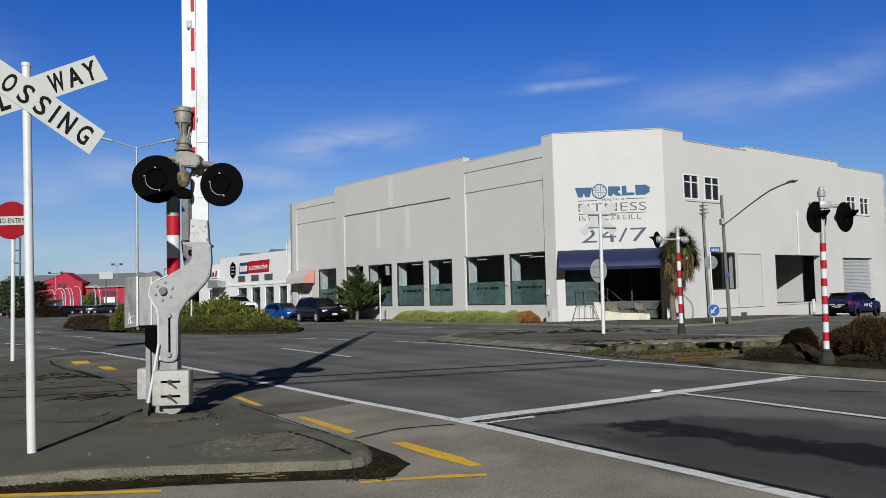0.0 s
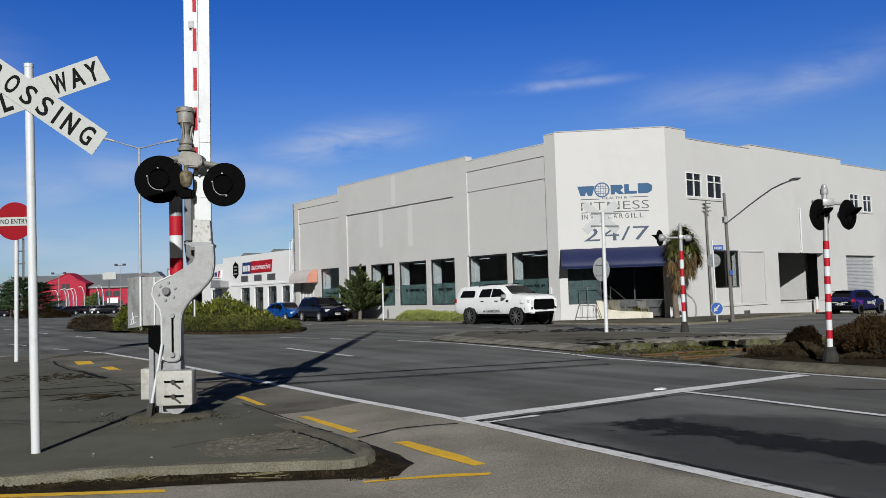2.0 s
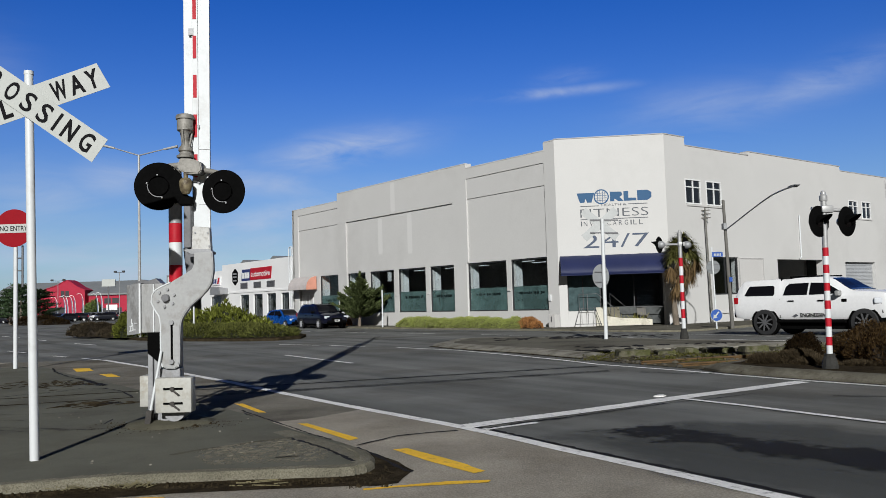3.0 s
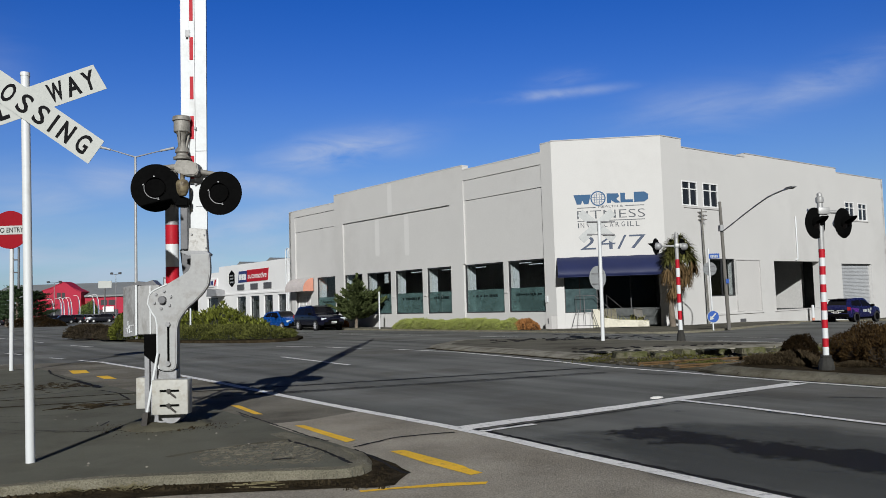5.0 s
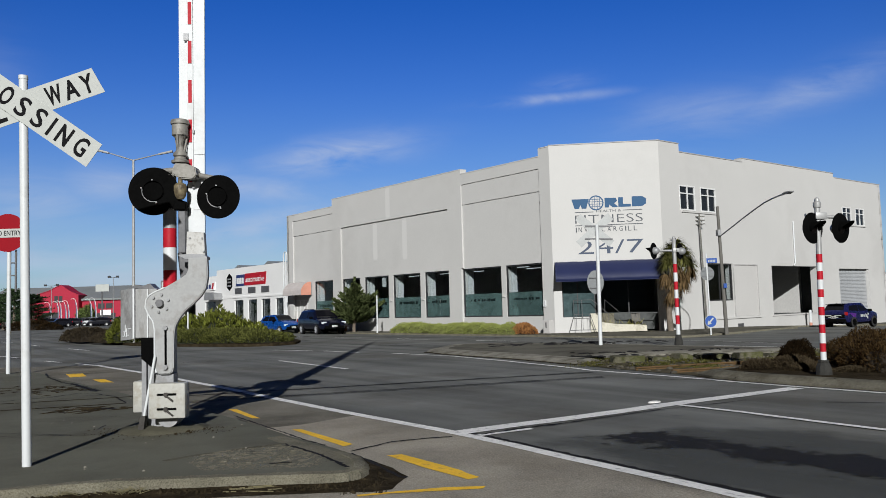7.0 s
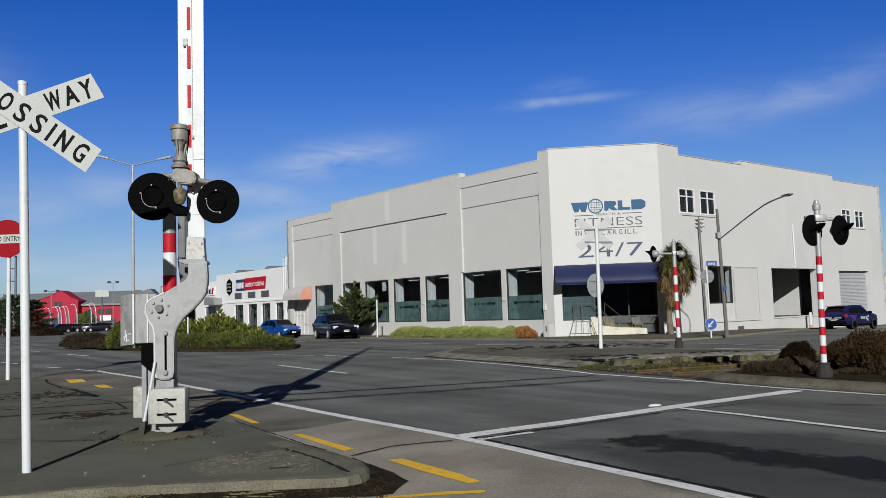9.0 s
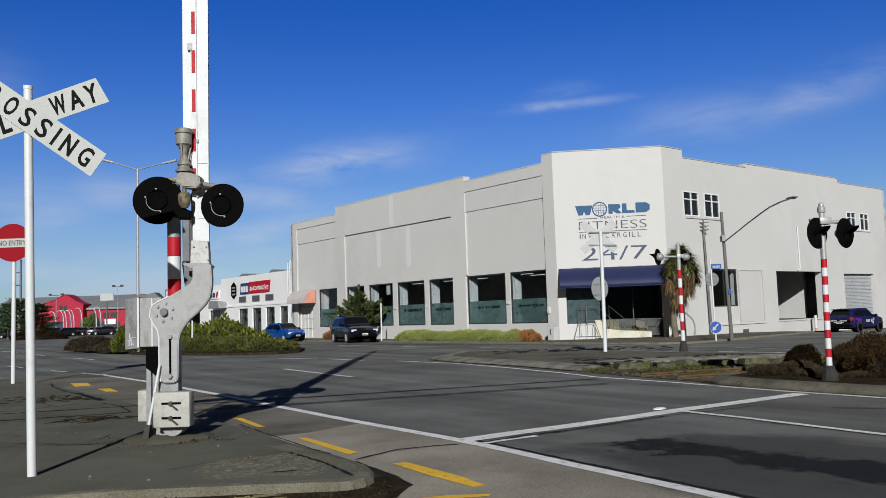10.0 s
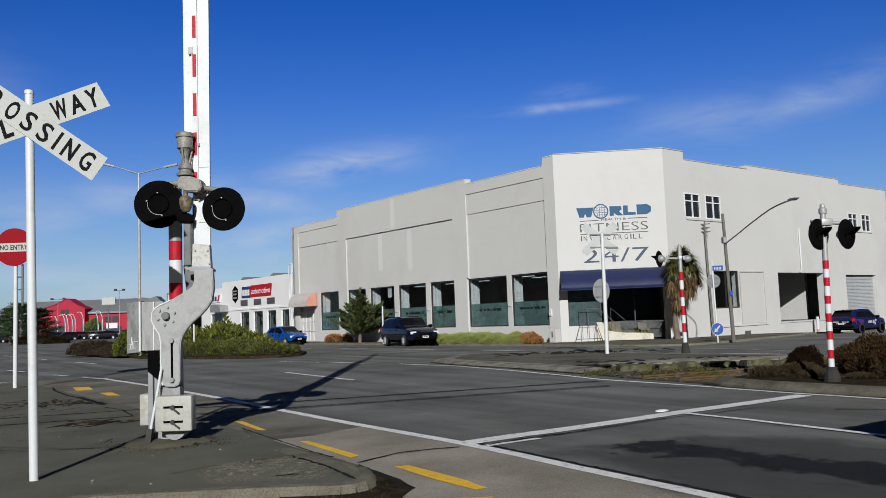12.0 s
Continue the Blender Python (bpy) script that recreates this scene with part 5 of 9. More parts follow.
    part("notice_box", bm, "white_paint", b, m=FRONT_A)


def build_window(parent, x0, x1, z0, z1, m, inset, mullions=1, film=True):
    """A fixed shop window: dark metal frame, glass, frosted film below with a dark band."""
    bm = BM()
    f = 0.07
    for a, c, d, e in ((x0, x0 + f, z0, z1), (x1 - f, x1, z0, z1), (x0 + f, x1 - f, z0, z0 + f), (x0 + f, x1 - f, z1 - f, z1)):
        box(bm, a, c, inset - 0.05, inset + 0.05, d, e)
    for k in range(1, mullions):
        x = x0 + (x1 - x0) * k / mullions
        box(bm, x - 0.03, x + 0.03, inset - 0.04, inset + 0.04, z0 + f, z1 - f)
    w = part("window", bm, "frame_dark", parent, "dark metal shop window frame", m=m)
    bm = BM()
    box(bm, x0 + f, x1 - f, inset - 0.006, inset + 0.006, z0 + f, z1 - f)
    o = part("pane", bm, "glass", w)
    o.visible_shadow = False
    if film:
        zf = z0 + (z1 - z0) * 0.47
        bm = BM()
        box(bm, x0 + f, x1 - f, inset + 0.015, inset + 0.018, z0 + f, zf)
        o = part("frosted_film", bm, "frost", w, "greenish frosted film on the lower glass")
        o.visible_shadow = False
        bm = BM()
        zc = z0 + (z1 - z0) * 0.34
        rng = random.Random(int(x0 * 10))
        x, end = x0 + (x1 - x0) * rng.uniform(0.16, 0.24), x0 + (x1 - x0) * rng.uniform(0.72, 0.96)
        while x < end:
            d = rng.uniform(0.08, 0.22)
            h = rng.choice((0.05, 0.075, 0.09))
            box(bm, x, min(x + d, x1 - 0.15), inset + 0.008, inset + 0.012, zc - h, zc + h)
            x += d + rng.choice((0.015, 0.03, 0.05, 0.16))
        tagged(part("lettering_band", bm, "film_letter", w, "dark band of unreadable lettering"), kind="stuff")
    return w


def build_sash(parent, x0, x1, z0, z1, m):
    """An upstairs window: white frame, three lights with a transom."""
    bm = BM()
    f = 0.07
    for a, c, d, e in ((x0, x0 + f, z0, z1), (x1 - f, x1, z0, z1), (x0 + f, x1 - f, z0, z0 + f), (x0 + f, x1 - f, z1 - f, z1)):
        box(bm, a, c, -0.02, 0.12, d, e)
    xm, zm = x0 + (x1 - x0) * 0.52, z0 + (z1 - z0) * 0.68
    box(bm, xm - 0.04, xm + 0.04, 0.0, 0.1, z0 + f, z1 - f)
    box(bm, x0 + f, xm - 0.04, 0.0, 0.1, zm - 0.03, zm + 0.03)
    box(bm, xm + 0.04, x1 - f, 0.0, 0.1, zm - 0.03, zm + 0.03)
    w = part("window", bm, "frame_white", parent, "white-painted timber casement", m=m)
    for a, c, d, e in ((x0 + f, xm - 0.04, z0 + f, zm - 0.03), (xm + 0.04, x1 - f, z0 + f, zm - 0.03), (x0 + f, xm - 0.04, zm + 0.03, z1 - f), (xm + 0.04, x1 - f, zm + 0.03, z1 - f)):
        bm = BM()
        box(bm, a, c, 0.05, 0.06, d, e)
        part("pane", bm, "pane_dark", w)
    bm = BM()
    box(bm, x0 - 0.1, x1 + 0.1, 0.5, 0.55, z0 - 0.1, z1 + 0.1)
    part("blind", bm, "interior", w)


glow_tube = glow("glow_tube", (0.95, 0.97, 1.0), 0.8)
M["roller_grey"] = material("roller_grey", (0.38, 0.39, 0.40), 0.5, var=0.05, big=0.5, fine=8)
M["film_letter"] = material("film_letter", (0.010, 0.018, 0.018), 0.6, var=0.1, spec=0.2)


def film_mat():
    """Frosted film: mostly a pale green veil, with a little of the room showing through, uneven from pane to pane."""
    m = material("frost", (0.15, 0.225, 0.215), 0.3, var=0.28, big=0.55, fine=3, spec=0.5)
    n, l = m.node_tree.nodes, m.node_tree.links
    mix, tr = n.new("ShaderNodeMixShader"), n.new("ShaderNodeBsdfTransparent")
    tr.inputs["Color"].default_value = (0.62, 0.74, 0.72, 1)
    mix.inputs[0].default_value = 0.62
    l.new(tr.outputs[0], mix.inputs[1])
    l.new(n["Principled BSDF"].outputs[0], mix.inputs[2])
    l.new(mix.outputs[0], n["Material Output"].inputs["Surface"])
    return m


M["frost"] = film_mat()
M["pane_dark"] = material("pane_dark", (0.02, 0.024, 0.03), 0.06, var=0.2, big=2, fine=6, spec=0.6)


def build_corner_sign():
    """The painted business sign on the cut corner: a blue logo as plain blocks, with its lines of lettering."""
    s = thing("wall_sign", "painted blue and grey business sign on the corner wall", "sign", m=FRONT_C)
    y = -0.003
    # five heavy blue blocks of the logo, the second a ringed globe
    blocks = [([(1.16, 7.32), (2.12, 7.32), (1.96, 6.78), (1.72, 6.78), (1.64, 7.0), (1.56, 6.78), (1.32, 6.78)],),
              ([(2.98, 6.80), (3.2, 6.80), (3.22, 6.95), (3.42, 6.80), (3.72, 6.80), (3.5, 7.02), (3.66, 7.15), (3.6, 7.32), (2.98, 7.34)],),
              ([(3.72, 6.80), (4.40, 6.80), (4.40, 6.95), (3.98, 6.96), (3.98, 7.34), (3.72, 7.34)],),
              ([(4.46, 6.80), (5.0, 6.80), (5.22, 6.94), (5.24, 7.22), (5.02, 7.36), (4.46, 7.36)],)]
    for (poly,) in blocks:
        bm = BM()
        prism(bm, poly, y - 0.004, y + 0.002, 'y')
        part("logo_block", bm, "letter_blue", s)
    bm = BM()
    tube(bm, (2.5, y + 0.002, 7.08), (2.5, y - 0.004, 7.08), 0.42, n=28)
    part("logo_disc", bm, "letter_blue", s)
    bm = BM()
    tube(bm, (2.5, y, 7.08), (2.5, y - 0.007, 7.08), 0.35, n=28)
    part("logo_globe", bm, "plaster_pale", s)
    bm = BM()
    for k in (-0.2, -0.07, 0.07, 0.2):
        box(bm, 2.5 - math.sqrt(0.34 ** 2 - k * k), 2.5 + math.sqrt(0.34 ** 2 - k * k), y - 0.011, y - 0.005, 7.08 + k - 0.012, 7.08 + k + 0.012)
        box(bm, 2.5 + k - 0.012, 2.5 + k + 0.012, y - 0.010, y - 0.006, 7.08 - math.sqrt(0.34 ** 2 - k * k), 7.08 + math.sqrt(0.34 ** 2 - k * k))
    part("logo_grid", bm, "letter_blue", s)
    bm = BM()
    for x0, x1, z in ((1.32, 2.35, 6.58), (3.95, 5.0, 6.62), (1.32, 5.0, 5.84)):
        box(bm, x0, x1, y - 0.004, y + 0.002, z - 0.02, z + 0.02)
    part("rule", bm, "letter_grey", s)
    for word, x, z, w, h, mat, bold in (("HEALTH &", 2.5, 6.55, 1.35, 0.13, "letter_grey", 0.0), ("FITNESS", 1.32, 5.96, 3.7, 0.46, "letter_grey", -0.012), ("24/7", 1.40, 4.24, 3.6, 0.76, "letter_slate", -0.004)):
        part("lettering", letters(word, w, h, 0.005, bold), mat, s, m=pose(x, y, z))
    x = 1.34
    for ch in "INVERCARGILL":
        w = 0.06 if ch == "I" else 0.19
        part("lettering", letters(ch, w, 0.27, 0.005), "letter_grey", s, m=pose(x, y, 5.47))
        x += 0.15 if ch == "I" else 0.318


build_building()
build_corner_sign()


# ---- parts shop next door ----
def build_shop():
    b = thing("parts_shop", "white single-storey car parts shop with a plain parapet", "building")
    doors = [(-42.4, -40.39), (-39.46, -37.53), (-36.65, -34.86), (-33.88, -32.37)]
    holes = [(x0, x1, 0.35, 2.75) for x0, x1 in doors] + [(-49.5, -46.8, 0.1, 2.75), (-56, -52, 0.9, 2.75)]
    holes += [(-41, -31.05, 5.83, 6), (-62, -46.5, 5.3, 6)]
    part("wall", wall_bm(-62, -31.05, -0.3, 5.83, 0.3, 0.7, holes), "white_wall", b, m=FRONT_A)
    bm = BM()
    box(bm, -62, -31.05, 0.7, 14, 4.6, 4.8)
    box(bm, -62, -31.05, 14, 14.3, -0.3, 5.5)
    box(bm, -62.3, -62, 0.3, 14.3, -0.3, 5.5)
    part("roof", bm, "roof_grey", b, m=FRONT_A)
    bm = BM()
    for x in (-44, -37.5):
        prism(bm, [(x - 1.6, 5.6), (x + 1.6, 5.6), (x + 1.4, 6.0), (x, 6.25)], 1.4, 5.0, 'y')
    part("roof_ridge", bm, "roof_grey", b, m=FRONT_A)
    bm = BM()
    box(bm, -61, -31.3, 4.5, 4.7, -0.1, 4.5)
    box(bm, -61, -31.3, 0.7, 4.5, -0.1, 0.1)
    part("interior_room", bm, "interior", b, m=FRONT_A)
    for x0, x1 in doors + [(-49.5, -46.8)]:
        bm = BM()
        box(bm, x0, x0 + 0.06, 0.45, 0.52, 0.35, 2.75)
        box(bm, x1 - 0.06, x1, 0.45, 0.52, 0.35, 2.75)
        box(bm, x0, x1, 0.45, 0.52, 2.69, 2.75)
        w = part("window", bm, "frame_dark", b, m=FRONT_A)
        bm = BM()
        box(bm, x0, x1, 0.48, 0.49, 0.35, 2.75)
        part("pane", bm, "glass_shop", w)
        bm = BM()
        box(bm, x0 + 0.15, x0 + 0.75, 0.55, 0.56, 0.6, 2.3)
        box(bm, x0 + 0.9, x1 - 0.25, 0.55, 0.56, 0.5, 1.5)
        box(bm, x0 + 1.0, x1 - 0.4, 0.57, 0.575, 1.8, 2.2)
        part("poster", bm, "interior_pale", w)
    for x0, x1 in ((-42.15, -40.65), (-39.27, -37.77), (-36.54, -35.01)):
        bm = BM()
        box(bm, x0, x1, 0.24, 0.3, 3.35, 3.9, 0.01)
        for i in range(6):
            box(bm, x0 + 0.05, x1 - 0.05, 0.225, 0.24, 3.4 + i * 0.08, 3.44 + i * 0.08)
        part("vent", bm, "steel_dark", b, m=FRONT_A)
    bm = BM()
    box(bm, -46.5, -31.1, 0.24, 0.3, 2.95, 3.1)
    part("trim", bm, "white_wall", b, m=FRONT_A)
    bm = BM()
    pipe(bm, [(-32.08, 0.2, 0.1), (-32.08, 0.2, 6.4), (-32.0, 0.2, 6.6), (-31.75, 0.2, 6.68), (-31.5, 0.2, 6.6), (-31.42, 0.2, 6.4), (-31.42, 0.2, 5.9)], 0.05, 8)
    tube(bm, (-31.66, 0.2, 0.1), (-31.66, 0.2, 6.55), 0.05, n=8)
    part("downpipe", bm, "white_paint", b, m=FRONT_A)
    hood = thing("door_hood", "small grey canopy over the shop entrance", "awning", m=FRONT_A)
    bm = BM()
    prism(bm, [(-47.6, 2.9), (-45.0, 2.9), (-45.2, 3.5), (-47.4, 3.7)], -0.6, 0.3, 'y')
    part("canopy", bm, "steel", hood)
    # signs as plain coloured shapes
    sg = thing("shop_sign", "blue and red shop sign with plain white lettering", "sign", m=FRONT_A)
    bm = BM()
    prism(bm, [(-41.95, 4.08), (-40.1, 4.08), (-39.95, 5.15), (-41.8, 5.15)], 0.26, 0.295, 'y')
    part("blue_panel", bm, "sign_navy", sg)
    bm = BM()
    prism(bm, [(-40.07, 4.10), (-35.75, 4.10), (-35.53, 5.20), (-39.92, 5.20)], 0.255, 0.295, 'y')
    part("red_panel", bm, "red_paint", sg)
    for x0, x1 in ((-41.75, -41.25), (-41.17, -40.72), (-40.64, -40.2)):
        bm = BM()
        box(bm, x0, x1, 0.25, 0.262, 4.3, 4.85)
        part("logo_block", bm, "frame_white", sg)
    part("lettering", letters("automotive", 3.9, 0.5, 0.006, 0.01, 0.2), "frame_white", sg, m=pose(-39.8, 0.25, 4.38))
    hx = thing("hexagon_sign", "black hexagonal sign with pale lettering bars", "sign", m=FRONT_A)
    bm = BM()
    prism(bm, [(-44.0, 4.05), (-43.4, 3.7), (-42.8, 4.05), (-42.8, 5.0), (-43.4, 5.35), (-44.0, 5.0)], 0.25, 0.295, 'y')
    part("panel", bm, "black", hx)
    bm = BM()
    for z in (4.0, 4.35, 4.65):
        box(bm, -43.8, -43.0, 0.24, 0.25, z + 0.1, z + 0.25)
    part("lettering_bars", bm, "steel", hx)
    s2 = thing("shop_sign", "white fascia sign with a red stripe", "sign", m=FRONT_A)
    bm = BM()
    prism(bm, [(-50.5, 3.9), (-46.9, 3.9), (-46.7, 4.7), (-50.5, 4.7)], 0.2, 0.295, 'y')
    part("panel", bm, "white_wall", s2)
    bm = BM()
    prism(bm, [(-47.6, 4.0), (-47.2, 4.0), (-46.95, 4.6), (-47.35, 4.6)], 0.19, 0.2, 'y')
    part("stripe", bm, "red_paint", s2)
    bm = BM()
    for i in range(4):
        box(bm, -50.2 + i * 0.65, -49.7 + i * 0.65, 0.19, 0.2, 4.05, 4.5)
    part("lettering_bars", bm, "sign_navy", s2)


M["sign_navy"] = material("sign_navy", (0.02, 0.035, 0.14), 0.5, var=0.05)
build_shop()


# ---- level crossing signal in the foreground ----
SIG = 0.961


def build_signal():
    base = Vector((-3.89, 11.30, 0))
    s = thing("crossing_barrier_signal", "grey level crossing signal with raised red and white barrier arm", "crossing signal", m=pose(-3.738, 10.86, PATH_Z))

    def put(name, bm, mat, label="", smooth=False, parent=None):
        for v in bm.verts:
            v.co = (v.co - base) * SIG
        return part(name, bm, mat, parent or s, label, smooth)
    # mast with red and white bands
    bm = BM()
    tube(bm, (-3.724, 11.31, 0.0), (-3.724, 11.31, 1.92), 0.088, n=24)
    put("mast", bm, "steel", smooth=True)
    for z0, z1, mat in ((1.92, 2.163, "red_paint"), (2.163, 2.477, "white_paint"), (2.477, 2.745, "red_paint"), (2.745, 2.99, "steel"), (2.99, 3.5, "steel_warm")):
        bm = BM()
        tube(bm, (-3.724, 11.31, z0), (-3.724, 11.31, z1), 0.090, n=24)
        put("mast_band", bm, mat, {"red_paint": "red painted band", "white_paint": "white painted band", "steel_warm": "bare worn steel band", "steel": "bare grey steel band"}[mat], smooth=True)
    # side plate of the mast head
    bm = BM()
    box(bm, -3.60, -3.50, 11.28, 11.45, 2.40, 3.10, 0.01)
    put("mast_bracket", bm, "steel_dark")
    bm = BM()
    prism(bm, [(-3.62, 2.05), (-3.40, 2.15), (-3.40, 2.37), (-3.55, 2.52), (-3.66, 2.40)], 11.44, 11.72, 'y')
    put("hinge_cover", bm, "steel_dark")
    # head: bell housing, neck, flange
    head = Matrix.Translation((-3.572, 11.3, 0))
    bm = BM()
    lathe(bm, [(0.098, 4.04), (0.110, 4.05), (0.110, 4.19), (0.105, 4.2), (0.125, 4.205), (0.128, 4.24), (0.118, 4.265), (0.05, 4.285), (0, 4.287)], 24, head)
    put("head_cap", bm, "steel_warm", smooth=True)
    bm = BM()
    lathe(bm, [(0.115, 3.66), (0.12, 3.69), (0.085, 3.71), (0.075, 3.74), (0.095, 3.76), (0.09, 3.80), (0.055, 3.84), (0.045, 3.92), (0.06, 4.0), (0.09, 4.04)], 24, head)
    put("head_neck", bm, "steel_warm", smooth=True)
    bm = BM()
    for a in (0.4, 2.5, 4.6):
        tube(bm, (-3.572 + 0.05 * math.cos(a), 11.3 + 0.05 * math.sin(a), 3.80), (-3.572 + 0.10 * math.cos(a), 11.3 + 0.10 * math.sin(a), 4.05), 0.014, n=8)
    put("head_strut", bm, "steel_warm", smooth=True)
    bm = BM()
    prism(bm, [(-3.66, 3.50), (-3.56, 3.43), (-3.36, 3.41), (-3.31, 3.46), (-3.33, 3.58), (-3.45, 3.63), (-3.62, 3.64)], 11.18, 11.42, 'y')
    bmesh.ops.bevel(bm, geom=bm.edges[:], offset=0.015, segments=2, affect='EDGES')
    put("junction_box", bm, "steel_warm", smooth=True)
    bm = BM()
    tube(bm, (-3.64, 11.30, 3.56), (-3.95, 11.33, 3.54), 0.045, n=12)
    tube(bm, (-3.91, 11.33, 3.54), (-3.91, 11.33, 3.26), 0.04, n=12)
    put("lamp_bracket", bm, "steel_warm", smooth=True)
    bm = BM()
    tube(bm, (-3.36, 11.32, 3.49), (-3.04, 11.48, 3.44), 0.038, n=12)
    tube(bm, (-3.04, 11.5, 3.44), (-3.04, 11.5, 3.2), 0.038, n=12)
    put("lamp_bracket", bm, "steel_warm", smooth=True)
    bm = BM()
    lathe(bm, [(0.0, 3.13), (0.045, 3.14), (0.075, 3.19), (0.088, 3.26), (0.088, 3.32), (0.07, 3.35), (0.03, 3.37), (0.03, 3.46), (0, 3.46)], 20, Matrix.Translation((-3.545, 11.22, 0)))
    put("bell", bm, "brass", "weathered cream bell", smooth=True)
    # flashing lamps with black targets
    for x, y, z, r, rz, ry in ((-3.908, 11.2, 3.257, 0.334, 10, 6), (-3.06, 11.36, 3.18, 0.308, -4, 10)):
        m = Matrix.Translation((x, y, z)) @ Matrix.Rotation(radians(rz), 4, 'Z') @ Matrix.Rotation(radians(90), 4, 'X')
        bm = BM()
        lathe(bm, [(0.0, -0.02), (r * 0.9, -0.02), (r * 0.985, -0.01), (r, 0.0), (r * 0.985, 0.012), (r * 0.5, 0.022), (0.0, 0.03)], 48, m)
        lamp = put("lamp_target", bm, "black", "round matt black lamp target", smooth=True)
        bm = BM()
        tube(bm, (x + 0.02, y + 0.02, z), (x + 0.02, y + 0.2, z), 0.13, 0.1, 24)
        put("lamp_housing", bm, "black", smooth=True, parent=None)
        bm = BM()
        lathe(bm, [(0.118, 0.02), (0.128, 0.03), (0.128, 0.05), (0.112, 0.052)], 40, m)
        put("lens_ring", bm, "black_matt", smooth=True)
        # hood over the lens
        bm = BM()
        n = 24
        prev = None
        for k in range(n + 1):
            a = radians(-35 + 250 * k / n)
            c, q = math.cos(a), math.sin(a)
            depth = 0.035 + 0.05 * max(0, q)
            ring = [bm.verts.new(m @ Vector((rr * c, rr * q, d))) for rr, d in ((0.132, 0.02), (0.140, depth), (0.134, depth), (0.126, 0.02))]
            if prev:
                for i in range(4):
                    bm.faces.new((prev[i], ring[i], ring[(i + 1) % 4], prev[(i + 1) % 4]))
            prev = ring
        bmesh.ops.recalc_face_normals(bm, faces=bm.faces[:])
        put("lamp_hood", bm, "black_matt", smooth=True)
        bm = BM()
        lathe(bm, [(0.0, 0.045), (0.06, 0.043), (0.112, 0.036), (0.112, 0.02)], 32, m)
        put("lens", bm, "lens_dark", "dark unlit lens", smooth=True)
        # bright rim clip low on the lens and small fixings
        bm = BM()
        pts = [m @ Vector((0.150 * math.cos(radians(a)), 0.150 * math.sin(radians(a)), 0.03)) for a in range(168, 292, 8)]
        pipe(bm, pts, 0.0055, 6)
        put("rim_clip", bm, "steel", "bare metal rim clip", smooth=True)
        for a, d in ((165, 0.16), (285, 0.17), (95, 0.155)):
            bm = BM()
            c = m @ Vector((d * math.cos(radians(a)), d * math.sin(radians(a)), 0.03))
            tube(bm, c, c + Vector((0, -0.02, 0)), 0.011, n=8)
            put("fixing", bm, "steel")
    bm = BM()
    prism(bm, [(-3.78, 3.0), (-3.47, 2.985), (-3.46, 3.10), (-3.60, 3.16), (-3.66, 3.42), (-3.78, 3.45)], 11.24, 11.36, 'y')
    bmesh.ops.bevel(bm, geom=bm.edges[:], offset=0.02, segments=2, affect='EDGES')
    put("rear_lamp_hood", bm, "black", smooth=True)
    # barrier arm, raised upright behind the head
    put_head = put

    def put(name, bm, mat, label="", smooth=False, parent=None):
        for v in bm.verts:
            v.co = Vector((v.co.x * 1.0205, v.co.y + 0.23, 1.55 + (v.co.z - 1.55) * 1.0205))
        return put_head(name, bm, mat, label, smooth, parent)
    bm = BM()
    box(bm, -3.552, -3.425, 11.20, 11.235, 3.55, 9.6, 0.006)
    put("arm_board", bm, "white_paint", "white barrier board")
    bm = BM()
    prism(bm, [(-3.350, 2.55), (-3.205, 2.55), (-3.185, 6.0), (-3.24, 12.75), (-3.30, 12.75), (-3.345, 6.0)], 11.19, 11.23, 'y')
    put("arm_board", bm, "white_paint", "white barrier board")
    bm = BM()
    box(bm, -3.432, -3.349, 11.195, 11.228, 2.55, 3.44, 0.004)
    put("arm_plate", bm, "white_paint")
    bm = BM()
    box(bm, -3.428, -3.347, 11.165, 11.215, 3.30, 12.2, 0.004)
    put("arm_rail", bm, "white_paint")
    z = 3.363
    while z < 12.0:
        bm = BM()
        box(bm, -3.412, -3.362, 11.158, 11.166, z, z + 0.32)
        put("reflector_strip", bm, "red_paint", "red reflective strip")
        z += 0.557
    bm = BM()
    box(bm, -3.44, -3.36, 11.24, 11.32, 2.95, 3.95, 0.01)
    box(bm, -3.46, -3.20, 11.23, 11.26, 3.0, 3.35, 0.01)
    put("arm_mount", bm, "steel_dark")
    for dims in ((-3.352, -3.20, 11.184, 11.19, 3.75, 3.756), (-3.36, -3.33, 11.15, 11.19, 4.05, 4.09), (-3.352, -3.20, 11.184, 11.19, 2.98, 2.986), (-3.36, -3.33, 11.15, 11.19, 3.28, 3.32), (-3.47, -3.40, 11.15, 11.2, 5.36, 5.46)):
        bm = BM()
        box(bm, *dims)
        put("arm_clip", bm, "steel")
    put = put_head
    # arm holder and crank
    bm = BM()
    prism(bm, [(-3.45, 2.30), (-3.18, 2.30), (-3.20, 2.66), (-3.43, 2.68)], 11.12, 11.23, 'y')
    bmesh.ops.bevel(bm, geom=bm.edges[:], offset=0.008, segments=1, affect='EDGES')
    put("arm_holder", bm, "holder_paint", "stained off-white arm holder")
    bm = BM()
    prism(bm, [(-3.56, 2.36), (-3.44, 2.30), (-3.155, 2.29), (-3.15, 2.32), (-3.20, 2.36), (-3.42, 2.37)], 11.10, 11.26, 'y')
    put("holder_flange", bm, "steel")
    for x, z in ((-3.39, 2.59), (-3.22, 2.58), (-3.20, 2.40)):
        bm = BM()
        tube(bm, (x, 11.125, z), (x, 11.10, z), 0.013, n=6)
        put("bolt", bm, "steel")
    bm = BM()
